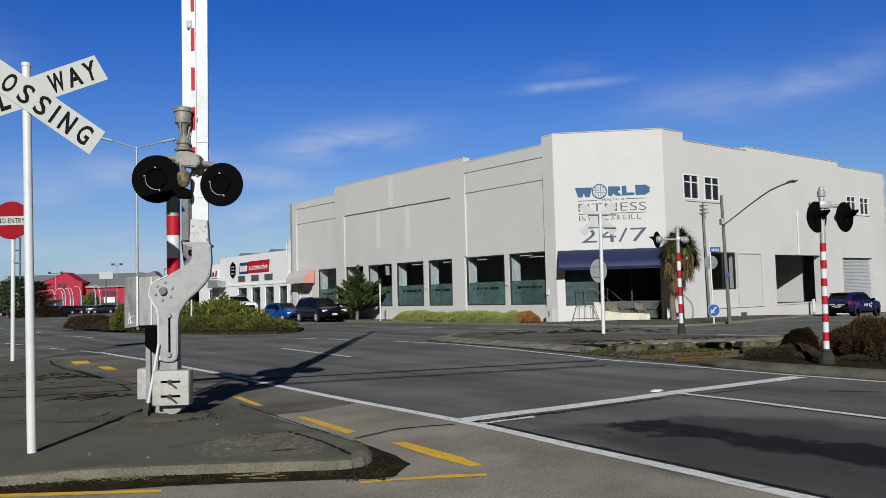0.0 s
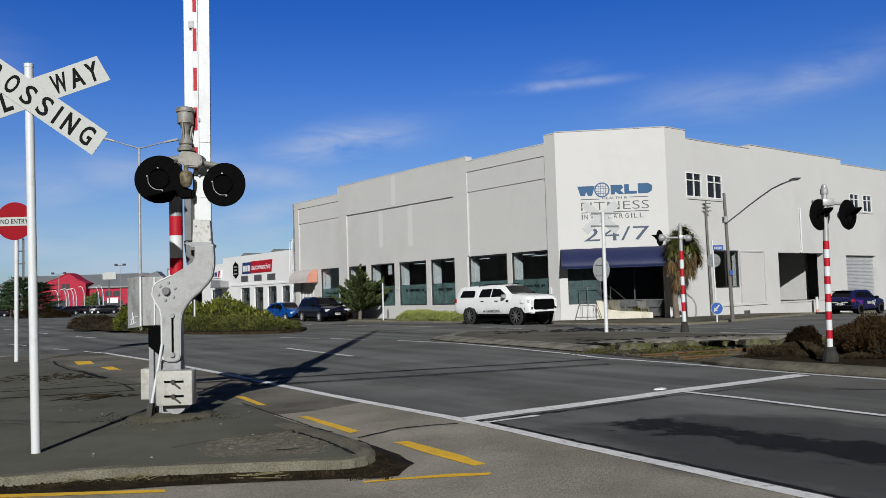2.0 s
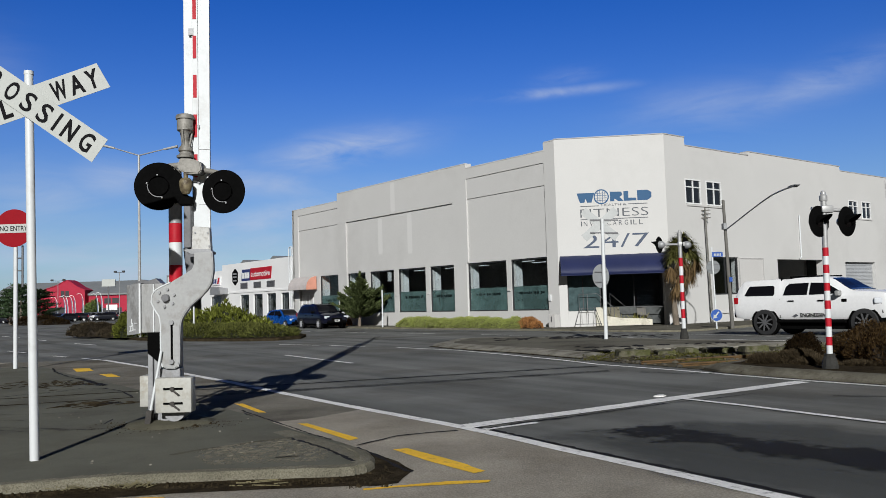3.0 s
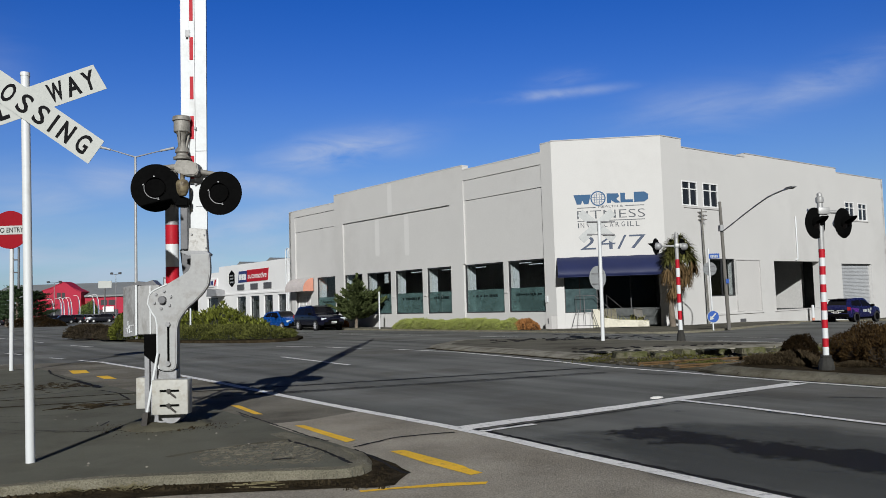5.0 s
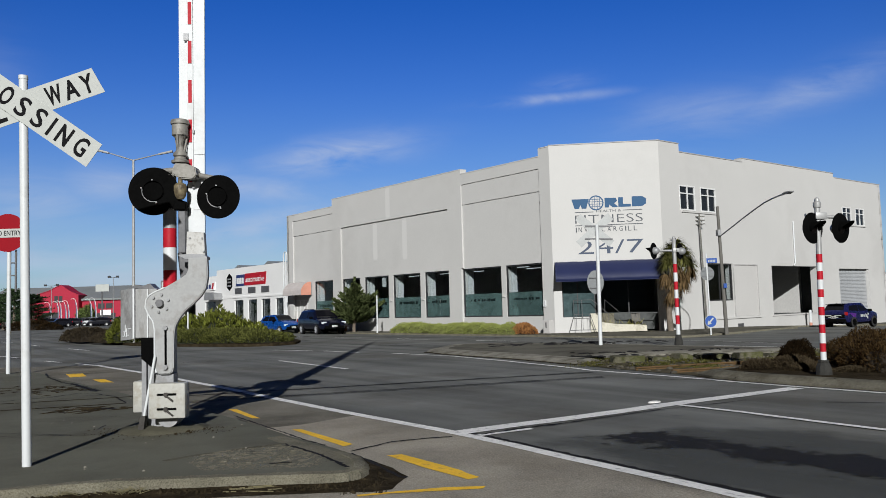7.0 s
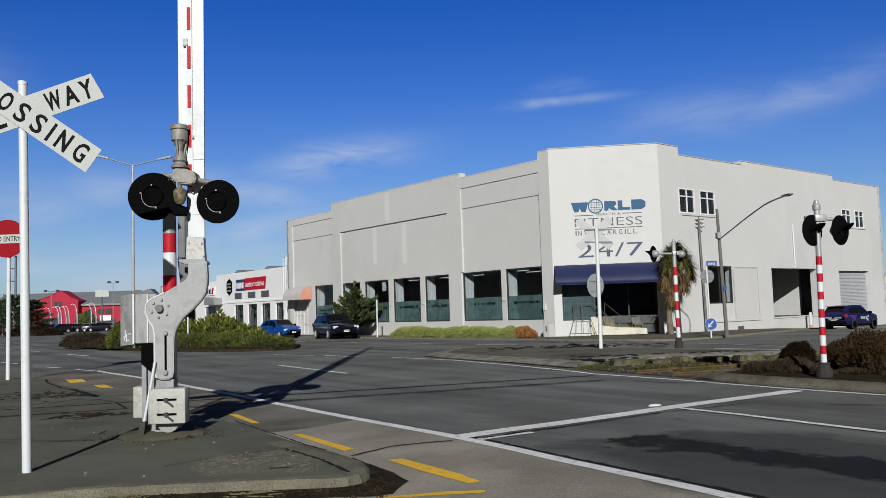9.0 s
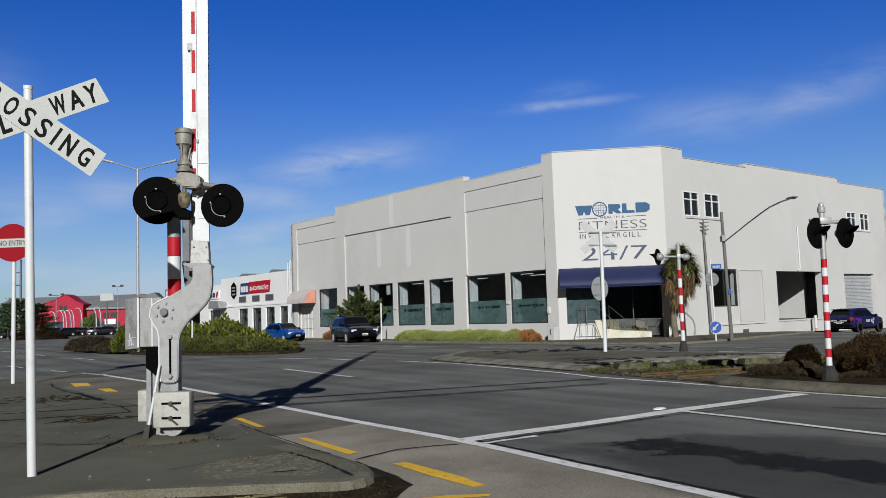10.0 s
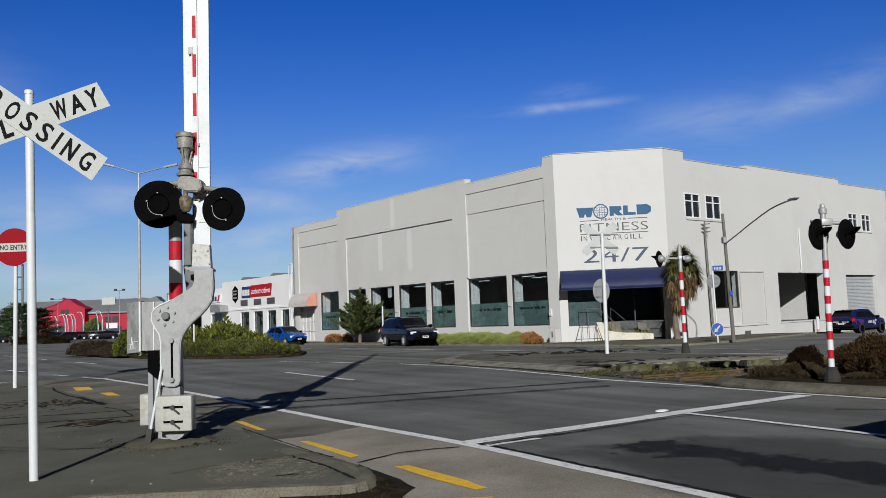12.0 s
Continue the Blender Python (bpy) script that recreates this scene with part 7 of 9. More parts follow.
    tube(bm, (0, 0, 0.0), (0, 0, 0.18), 0.095, n=12)
    part("base_band", bm, "salmon", s, smooth=True)


build_poles()


# ---- vehicles ----
def skin(bm, stations):
    """Car shell from cross-sections: (x, low, belt, top, half width low, at belt, at top)."""
    rings = []
    for x, lo, be, to, wl, wb, wt in stations:
        mid = lo + (be - lo) * 0.45
        side = [(wl, lo), (max(wl, wb) * 1.0, lo + 0.10), (wb * 1.015, mid), (wb, be - 0.04), (wb * 0.985, be), (wt + (wb - wt) * 0.12, to - 0.10 * (to - be) - 0.02), (wt * 0.93, to - 0.01), (wt * 0.5, to + 0.008)]
        ring = [(x, y, z) for y, z in side] + [(x, 0.0, to + 0.012)] + [(x, -y, z) for y, z in reversed(side)]
        rings.append([bm.verts.new(p) for p in ring])
    n = len(rings[0])
    for a, b in zip(rings, rings[1:]):
        for i in range(n):
            bm.faces.new((a[i], a[(i + 1) % n], b[(i + 1) % n], b[i]))
    bm.faces.new(rings[0])
    bm.faces.new(rings[-1][::-1])
    bmesh.ops.recalc_face_normals(bm, faces=bm.faces[:])


def dense(stations, per=5):
    """Stations smoothed along the car: cubic between them, with slopes that never overshoot."""
    S = [np.array(q, float) for q in stations]
    n = len(S)
    dx = [S[i + 1][0] - S[i][0] for i in range(n - 1)]
    sl = [(S[i + 1] - S[i]) / dx[i] for i in range(n - 1)]
    tan = [sl[0]]
    for i in range(1, n - 1):
        a, b = sl[i - 1], sl[i]
        tan.append(np.where(a * b > 0, 2 * a * b / np.where(np.abs(a + b) < 1e-9, 1.0, a + b), 0.0))
    tan.append(sl[-1])
    out = []
    for i in range(n - 1):
        for k in range(per):
            u = k / per
            q = (2 * u ** 3 - 3 * u ** 2 + 1) * S[i] + (u ** 3 - 2 * u ** 2 + u) * dx[i] * tan[i] + (3 * u ** 2 - 2 * u ** 3) * S[i + 1] + (u ** 3 - u ** 2) * dx[i] * tan[i + 1]
            q[0] = S[i][0] + u * dx[i]
            out.append(tuple(float(v) for v in q))
    return out + [tuple(float(v) for v in S[-1])]


def interp(stations, x):
    for a, b in zip(stations, stations[1:]):
        if a[0] <= x <= b[0]:
            k = (x - a[0]) / (b[0] - a[0])
            return [p + (q - p) * k for p, q in zip(a, b)]
    return stations[0] if x < stations[0][0] else stations[-1]


def side_y(stations, x, z):
    _, lo, be, to, wl, wb, wt = interp(stations, x)
    if z <= be:
        return wb * 1.01
    k = min(1, (z - be) / max(0.05, to - be - 0.02))
    return wb * 0.985 + (wt + (wb - wt) * 0.10 - wb * 0.985) * k


def car(name, label, category, st, paint_mat, wheels, rad, glass_polys, screen, rear, m, rim="alloy", trim="black", lights=True, extra=None, group=""):
    c = thing(name, label, category, m=m, group=group)
    st = dense(st)
    bm = BM()
    skin(bm, st)
    part("body", bm, paint_mat, c, smooth=True)
    for poly in glass_polys:
        for sgn in (1, -1):
            bm = BM()
            out = [bm.verts.new((x, sgn * (side_y(st, x, z) + 0.012), z)) for x, z in poly]
            inn = [bm.verts.new((x, sgn * (side_y(st, x, z) - 0.05), z)) for x, z in poly]
            bm.faces.new(out)
            bm.faces.new(inn[::-1])
            for i in range(len(poly)):
                j = (i + 1) % len(poly)
                bm.faces.new((out[i], inn[i], inn[j], out[j]))
            bmesh.ops.recalc_face_normals(bm, faces=bm.faces[:])
            part("side_window", bm, "car_glass", c)
    for nm, pane in (("windscreen", screen), ("rear_window", rear)):
        (xa, za, wa), (xb, zb, wb) = pane
        x0, x1 = min(xa, xb), max(xa, xb)
        xs = [x0] + [q[0] for q in st if x0 + 0.02 < q[0] < x1 - 0.02] + [x1]
        bm = BM()
        rows = []
        for x in xs:
            w = wa + (wb - wa) * (x - xa) / (xb - xa)
            z = interp(st, x)[3] + 0.022
            rows.append([bm.verts.new((x, y, z - e)) for y, e in ((-w, 0.012), (0, 0), (w, 0.012), (w, 0.10), (-w, 0.10))])
        for r0, r1 in zip(rows, rows[1:]):
            for i in range(5):
                bm.faces.new((r0[i], r1[i], r1[(i + 1) % 5], r0[(i + 1) % 5]))
        bm.faces.new(rows[0])
        bm.faces.new(rows[-1][::-1])
        bmesh.ops.recalc_face_normals(bm, faces=bm.faces[:])
        part(nm, bm, "car_glass", c)
    spinners = []
    for x in wheels:
        for sgn in (1, -1):
            yb = interp(st, x)[5]
            bm = BM()
            tube(bm, (x, sgn * (yb - 0.16), rad * 1.03), (x, sgn * (yb + 0.010), rad * 1.03), rad * 1.12, n=28)
            part("wheel_arch", bm, trim, c)
            bm = BM()
            lathe(bm, [(rad * 0.62, -0.11), (rad * 0.92, -0.115), (rad, -0.08), (rad, 0.08), (rad * 0.92, 0.115), (rad * 0.62, 0.11)], 28, Matrix.Rotation(radians(90), 4, 'X'))
            w = part("wheel", bm, "rubber", c, "black rubber tyre", smooth=True, m=pose(x, sgn * (yb - 0.075), rad))
            bm = BM()
            o = sgn * 0.136
            tube(bm, (0, o - sgn * 0.08, 0), (0, o - sgn * 0.016, 0), rad * 0.66, n=24)
            part("rim_dish", bm, "black", w)
            bm = BM()
            for k in range(9):
                box(bm, -0.024, 0.024, min(o - sgn * 0.016, o), max(o - sgn * 0.016, o), 0.02, rad * 0.64, 0, Matrix.Rotation(radians(40 * k), 4, 'Y'))
            tube(bm, (0, o - sgn * 0.03, 0), (0, o + sgn * 0.01, 0), rad * 0.15, n=12)
            part("rim", bm, rim, w)
            spinners.append(w)
    L0, L1 = st[0], st[-1]
    xf, xr = L1[0], L0[0]
    for sgn in (1, -1):
        s2 = interp(st, xf - 0.16)
        bm = BM()
        box(bm, xf - 0.36, xf - 0.015, min(sgn * s2[5] * 0.62, sgn * (s2[5] + 0.006)), max(sgn * s2[5] * 0.62, sgn * (s2[5] + 0.006)), s2[2] - 0.17, s2[2] - 0.02, 0.03)
        part("headlight", bm, "headlamp", c)
        s3 = interp(st, xr + 0.14)
        bm = BM()
        box(bm, xr - 0.005, xr + 0.16, min(sgn * s3[5] * 0.84, sgn * (s3[5] + 0.015)), max(sgn * s3[5] * 0.84, sgn * (s3[5] + 0.015)), s3[2] - 0.20, s3[2] + 0.02, 0.02)
        part("tail_light", bm, "tail_red", c)
        xm = screen[0][0] - 0.35
        bm = BM()
        y0 = side_y(st, xm, interp(st, xm)[2])
        box(bm, xm - 0.06, xm + 0.08, min(sgn * y0, sgn * (y0 + 0.22)), max(sgn * y0, sgn * (y0 + 0.22)), interp(st, xm)[2] + 0.0, interp(st, xm)[2] + 0.16, 0.03)
        part("mirror", bm, trim if name != "pickup" else "steel_bright", c)
        for k in (0.35, -0.65):
            bm = BM()
            xd = wheels[0] * 0.0 + k
            y0 = side_y(st, xd, L1[2] * 0.95)
            box(bm, xd - 0.1, xd + 0.1, min(sgn * y0, sgn * (y0 + 0.03)), max(sgn * y0, sgn * (y0 + 0.03)), interp(st, xd)[2] - 0.16, interp(st, xd)[2] - 0.12, 0.008)
            part("door_handle", bm, trim, c)
    s2 = interp(st, xf - 0.05)
    bm = BM()
    box(bm, xf - 0.10, xf + 0.012, -s2[5] * 0.55, s2[5] * 0.55, s2[2] - 0.34, s2[2] - 0.06, 0.03)
    part("grille", bm, "black", c)
    bm = BM()
    box(bm, xf - 0.20, xf + 0.03, -s2[5] * 0.92, s2[5] * 0.92, s2[1] - 0.06, s2[1] + 0.14, 0.04)
    part("front_bumper", bm, trim if name != "pickup" else paint_mat, c, smooth=True)
    bm = BM()
    box(bm, xr - 0.05, xr + 0.2, -L0[5] * 0.97, L0[5] * 0.97, L0[1] - 0.06, L0[1] + 0.12, 0.04)
    part("rear_bumper", bm, trim, c, smooth=True)
    for x0, x1 in ((xf + 0.03, xf + 0.042), (xr - 0.062, xr - 0.05)):
        bm = BM()
        zp = s2[1] + 0.10 if x0 > 0 else L0[1] + 0.22
        box(bm, x0, x1, -0.18, 0.18, zp - 0.06, zp + 0.06)
        p = part("number_plate", bm, "plate", c)
        bm = BM()
        xx = x1 if x0 > 0 else x0 - 0.004
        for i in range(5):
            box(bm, xx, xx + 0.004, -0.14 + i * 0.06, -0.10 + i * 0.06, zp - 0.03, zp + 0.03)
        part("plate_bars", bm, "letter_black", p)
    bm = BM()
    box(bm, wheels[1] + rad, wheels[0] - rad, -st[len(st) // 2][4] * 0.9, st[len(st) // 2][4] * 0.9, 0.22, st[len(st) // 2][1] + 0.05)
    part("underbody", bm, "black_matt", c)
    if extra:
        extra(c, st)
    return c, spinners


def wagon(L, H, W, nose, cowl, roof0, roof1, tail, belt, low=0.32, hood=0.92, drop=0.05):
    """Stations of a hatchback or estate. nose..tail are distances from the front."""
    f, h = L / 2, W / 2
    return [(-f, low + 0.12, belt - 0.02, belt + 0.06, h * 0.86, h * 0.93, h * 0.75), (-f + tail * 0.5, low + 0.02, belt, H * 0.86, h * 0.92, h * 0.98, h * 0.70), (-f + tail, low, belt, H - drop, h * 0.94, h, h * 0.70),
            (f - roof1, low, belt, H - drop * 0.3, h * 0.95, h, h * 0.70), (f - (roof0 + roof1) / 2, low, belt, H, h * 0.95, h, h * 0.70), (f - roof0, low, belt, H - 0.03, h * 0.95, h, h * 0.68), (f - cowl, low, belt - 0.02, hood + 0.10, h * 0.95, h, h * 0.80),
            (f - cowl * 0.5, low, belt - 0.08, hood + 0.03, h * 0.94, h * 0.99, h * 0.82), (f - nose, low, belt - 0.15, hood - 0.08, h * 0.90, h * 0.95, h * 0.80), (f, low + 0.10, belt - 0.28, hood - 0.22, h * 0.72, h * 0.78, h * 0.66)]


def resize(c, k):
    """Scale a car's meshes and the places of its parts."""
    done = set()
    for ob in c.children_recursive:
        if ob.data.name not in done:
            done.add(ob.data.name)
            ob.data.transform(Matrix.Scale(k, 4))
        ob.matrix_basis.translation *= k


# white double-cab pickup with a canopy
UTE = [(-2.74, 0.66, 1.20, 1.23, 0.84, 0.91, 0.84), (-2.70, 0.60, 1.25, 1.44, 0.87, 0.93, 0.78), (-2.52, 0.57, 1.27, 1.78, 0.89, 0.94, 0.75), (-2.40, 0.55, 1.28, 1.85, 0.89, 0.94, 0.74), (-1.12, 0.55, 1.28, 1.88, 0.89, 0.94, 0.74), (-0.98, 0.54, 1.28, 1.86, 0.89, 0.94, 0.72), (-0.5, 0.54, 1.28, 1.90, 0.89, 0.94, 0.71),
       (0.25, 0.54, 1.28, 1.90, 0.89, 0.94, 0.70), (0.55, 0.54, 1.28, 1.86, 0.89, 0.94, 0.69), (1.34, 0.54, 1.28, 1.45, 0.89, 0.94, 0.82), (1.9, 0.56, 1.27, 1.42, 0.89, 0.94, 0.86), (2.22, 0.58, 1.25, 1.38, 0.88, 0.93, 0.86), (2.42, 0.60, 1.18, 1.31, 0.86, 0.89, 0.82), (2.52, 0.62, 1.08, 1.20, 0.80, 0.83, 0.76)]



def ute_extra(c, st):
    for sgn in (1, -1):
        bm = BM()
        tube(bm, (-1.2, sgn * 0.92, 0.47), (1.1, sgn * 0.92, 0.47), 0.05, n=10)
        part("side_step", bm, "black", c, smooth=True)
        bm = BM()
        tube(bm, (-0.85, sgn * 0.55, 1.93), (0.35, sgn * 0.55, 1.93), 0.025, n=8)
        for x in (-0.8, 0.3):
            tube(bm, (x, sgn * 0.55, 1.86), (x, sgn * 0.55, 1.93), 0.02, n=6)
        part("roof_rail", bm, "black", c)
        bm = BM()
        box(bm, 1.0, 1.17, min(sgn * 0.935, sgn * 0.955), max(sgn * 0.935, sgn * 0.955), 1.08, 1.18, 0.01)
        part("side_vent", bm, "black", c)
        bm = letters("ENGINEERING", 0.95, 0.12, 0.004, 0.01)
        part("lettering", bm, "letter_black", c, m=pose(-0.35, -0.955, 0.62) if sgn < 0 else pose(0.62, 0.955, 0.62, 0, 0, 180))
        bm = BM()
        prism(bm, [(-0.62, 0.64), (-0.52, 0.62), (-0.43, 0.66), (-0.50, 0.72)], -0.957, -0.952, 'y', None if sgn < 0 else Matrix.Rotation(math.pi, 4, 'Z'))
        part("logo_shape", bm, "letter_grey", c)
    bm = BM()
    box(bm, 2.38, 2.56, -0.62, 0.62, 0.50, 0.64, 0.03)
    part("bull_bar", bm, "black", c, smooth=True)
    bm = BM()
    prism(bm, [(-0.66, 0.80), (-0.58, 0.72), (0.58, 0.72), (0.66, 0.80), (0.62, 1.14), (0.54, 1.19), (-0.54, 1.19), (-0.62, 1.14)], -2.565, -2.38, 'y', Matrix.Rotation(radians(90), 4, 'Z'))
    part("grille_surround", bm, "black", c)
    for z in (0.84, 0.97, 1.10):
        bm = BM()
        box(bm, 2.56, 2.575, -0.56, 0.56, z - 0.02, z + 0.02, 0.005)
        part("grille_bar", bm, "black_matt", c)
    for sgn in (1, -1):
        m = Matrix.Translation((2.36, sgn * 0.74, 0)) @ Matrix.Rotation(radians(-sgn * 24), 4, 'Z')
        bm = BM()
        box(bm, -0.42, 0.14, -0.125, 0.135, 1.01, 1.20, 0.04, m)
        part("headlight", bm, "headlamp", c, "clear headlight")
        bm = BM()
        box(bm, -0.24, 0.135, -0.12, 0.118, 1.005, 1.03, 0.008, m)
        part("headlight_brow", bm, "black", c)
        bm = BM()
        box(bm, -0.22, 0.16, -0.13, 0.12, 0.72, 0.84, 0.02, m)
        part("fog_lamp_panel", bm, "black", c)
    bm = BM()
    box(bm, -1.065, -1.045, -0.942, 0.942, 0.6, 1.2)
    box(bm, -1.065, -1.045, -0.74, 0.74, 1.2, 1.895)
    part("canopy_gap", bm, "black", c)


white_paint_car = paint("car_white", (0.78, 0.78, 0.78))
dark_blue = paint("car_dark_blue", (0.005, 0.006, 0.016), 0.16)
blue_car = paint("car_blue", (0.006, 0.075, 0.33), 0.25, 0.3)
silver_car = paint("car_silver", (0.18, 0.185, 0.19), 0.3, 0.5)
black_car = paint("car_black", (0.010, 0.011, 0.016), 0.25, 0.1)
navy_car = paint("car_navy", (0.012, 0.014, 0.07), 0.25, 0.2)
purple_car = paint("car_purple", (0.10, 0.025, 0.22), 0.25, 0.2)
ute, ute_wheels = car("pickup", "white double-cab pickup truck with a hard canopy", "pickup truck", UTE, white_paint_car, (1.68, -1.60), 0.44,
                      [[(-2.34, 1.36), (-2.28, 1.33), (-1.30, 1.33), (-1.25, 1.37), (-1.27, 1.62), (-1.32, 1.66), (-2.14, 1.66), (-2.2, 1.63)], [(-0.93, 1.33), (-0.12, 1.33), (-0.10, 1.72), (-0.75, 1.71), (-0.86, 1.62)], [(-0.05, 1.33), (1.0, 1.35), (0.88, 1.46), (0.45, 1.70), (-0.02, 1.72)]],
                      ((1.31, 1.33, 0.76), (0.60, 1.83, 0.60)), ((-2.66, 1.26, 0.72), (-2.53, 1.72, 0.62)), pose(0, 0, 0), extra=ute_extra, rim="steel_dark")
resize(ute, 1.07)

SUV = wagon(4.5, 1.66, 1.82, 0.22, 1.15, 1.86, 3.0, 0.42, 1.04, 0.36, 1.0)


def suv_extra(c, st):
    for sgn in (1, -1):
        bm = BM()
        tube(bm, (-1.7, sgn * 0.56, 1.67), (0.1, sgn * 0.56, 1.67), 0.02, n=8)
        for x in (-1.65, -0.8, 0.05):
            tube(bm, (x, sgn * 0.56, 1.58), (x, sgn * 0.56, 1.67), 0.02, n=6)
        part("roof_rail", bm, "black", c)


suv, suv_wheels = car("estate_car", "dark navy four-wheel-drive estate car", "car", SUV, dark_blue, (1.36, -1.32), 0.34,
                      [[(-1.88, 1.08), (-1.27, 1.08), (-1.25, 1.49), (-1.74, 1.47)], [(-1.2, 1.08), (-0.4, 1.08), (-0.4, 1.53), (-1.18, 1.51)], [(-0.32, 1.08), (0.9, 1.08), (0.33, 1.49), (-0.32, 1.53)]],
                      ((1.08, 1.09, 0.74), (0.43, 1.59, 0.59)), ((-2.18, 1.08, 0.66), (-1.93, 1.51, 0.57)), pose(0, 0, 0), extra=suv_extra)
resize(suv, 1.05)

HATCH = wagon(3.9, 1.48, 1.70, 0.25, 1.05, 1.75, 2.6, 0.55, 0.95, 0.30, 0.92, 0.08)
HG = [[(-1.45, 1.02), (-0.55, 1.0), (-0.52, 1.36), (-1.15, 1.32)], [(-0.46, 1.0), (0.72, 0.98), (0.18, 1.34), (-0.44, 1.37)]]
HS, HR = ((0.92, 1.0, 0.70), (0.22, 1.41, 0.56)), ((-1.86, 1.02, 0.62), (-1.45, 1.34, 0.54))


def parked(x, y, turn, z=None):
    return pose(x, y, hgt(x, y) if z is None else z, 0, 0, turn)


STREET_TURN = math.degrees(YAW) - 90
blue, _ = car("hatchback", "bright blue hatchback parked at the kerb", "car", HATCH, blue_car, (1.25, -1.22), 0.30, HG, HS, HR, parked(*street(-25.87, 3.4), STREET_TURN + 4))
resize(blue, 0.97)

def wrap_extra(c, st):
    """Printed wrap on the dark hatchback: purple tail panels and pale lettering bars."""
    for sgn in (1, -1):
        bm = BM()
        poly = [(-1.82, 0.62), (-1.1, 0.5), (-0.9, 0.88), (-1.4, 0.95), (-1.85, 0.95)]
        vs = [bm.verts.new((x, sgn * (side_y(st, x, z) + 0.006), z)) for x, z in poly]
        bm.faces.new(vs)
        part("wrap_panel", bm, purple_car, c, "purple printed wrap panel")
        for x0, x1, z0, z1 in ((-0.40, -0.25, 0.66, 0.82), (-0.21, -0.07, 0.66, 0.82), (-0.03, 0.08, 0.66, 0.82), (0.2, 0.36, 0.62, 0.86), (0.38, 0.52, 0.54, 0.72), (0.42, 0.62, 0.78, 0.9)):
            bm = BM()
            y0 = side_y(st, x0, z0) + 0.004
            box(bm, x0, x1, min(sgn * y0, sgn * (y0 + 0.006)), max(sgn * y0, sgn * (y0 + 0.006)), z0, z1)
            part("lettering_bar", bm, "sign_white", c)
    bm = BM()
    box(bm, st[0][0] - 0.02, st[0][0] + 0.1, -0.72, 0.72, 0.62, 0.86, 0.02)
    part("tailgate_panel", bm, "black", c, "dark printed tailgate panel")
    for y0, y1, z0, z1 in ((0.15, 0.55, 0.76, 0.83), (-0.50, -0.05, 0.76, 0.82), (-0.3, 0.35, 0.66, 0.71)):
        bm = BM()
        box(bm, st[0][0] - 0.028, st[0][0] - 0.02, y0, y1, z0, z1)
        part("lettering_bar", bm, "sign_white", c)
    bm = BM()
    tube(bm, (st[0][0] + 0.16, 0.0, 1.50), (st[0][0] + 0.42, 0.0, 1.565), 0.02, n=6)
    box(bm, st[0][0] + 0.10, st[0][0] + 0.42, -0.58, 0.58, 1.50, 1.53, 0.01)
    part("spoiler", bm, "black", c)


wrapped, _ = car("hatchback", "dark blue hatchback with purple and white printed wrap", "car", wagon(4.05, 1.58, 1.74, 0.28, 1.08, 1.80, 3.15, 0.40, 1.0, 0.34, 0.98, 0.07), navy_car, (1.27, -1.22), 0.345,
                 [[(-1.62, 1.10), (-0.5, 1.05), (-0.48, 1.44), (-1.40, 1.40)], [(-0.4, 1.05), (0.75, 1.03), (0.2, 1.40), (-0.4, 1.44)]], ((0.93, 1.05, 0.70), (0.26, 1.45, 0.56)), ((-1.98, 1.06, 0.64), (-1.74, 1.40, 0.56)), parked(25.05, 49.9, 35), extra=wrap_extra, rim="black")
resize(wrapped, 0.93)
coming, coming_wheels = car("hatchback", "dark hatchback driving up to the limit line", "car", HATCH, dark_blue, (1.25, -1.22), 0.30, HG, HS, HR, pose(12, -6, 0, 0, 0, 122))
# cars in the yard far behind
far_a, _ = car("hatchback", "dark hatchback in a distant car yard", "car", HATCH, black_car, (1.25, -1.22), 0.30, HG, HS, HR, parked(-67.0, 141, 200, 0.0), group="yard cars")
far_b, _ = car("hatchback", "silver hatchback in a distant car yard", "car", HATCH, silver_car, (1.25, -1.22), 0.30, HG, HS, HR, parked(-62.5, 146, 170, 0.0), group="yard cars")
far_c, _ = car("hatchback", "grey hatchback in a distant car yard", "car", HATCH, silver_car, (1.25, -1.22), 0.30, HG, HS, HR, parked(-60.0, 142, 190, 0.0), group="yard cars")
far_w, _ = car("hatchback", "white hatchback in a distant car yard", "car", HATCH, white_paint_car, (1.25, -1.22), 0.30, HG, HS, HR, parked(-66.4, 148, 170, 0.0), group="yard cars")
for src, x, y, tn in ((far_a, -63.6, 141, 200), (far_w, -65.9, 146, 190), (far_a, -69.2, 143, 210), (far_w, -62.0, 148, 185), (far_b, -63.9, 151, 160), (far_a, -75.5, 138, 185), (far_a, -78.5, 142, 185), (far_a, -64.5, 139, 215), (far_b, -65.2, 150, 175), (far_a, -57.8, 139, 200), (far_b, -58.6, 147, 180), (far_a, -70.5, 150, 170), (far_c, -68.5, 153, 165), (far_b, -72.8, 155, 190), (far_a, -55.8, 148, 185)):
    copy_thing(src, parked(x, y, tn, 0.0))


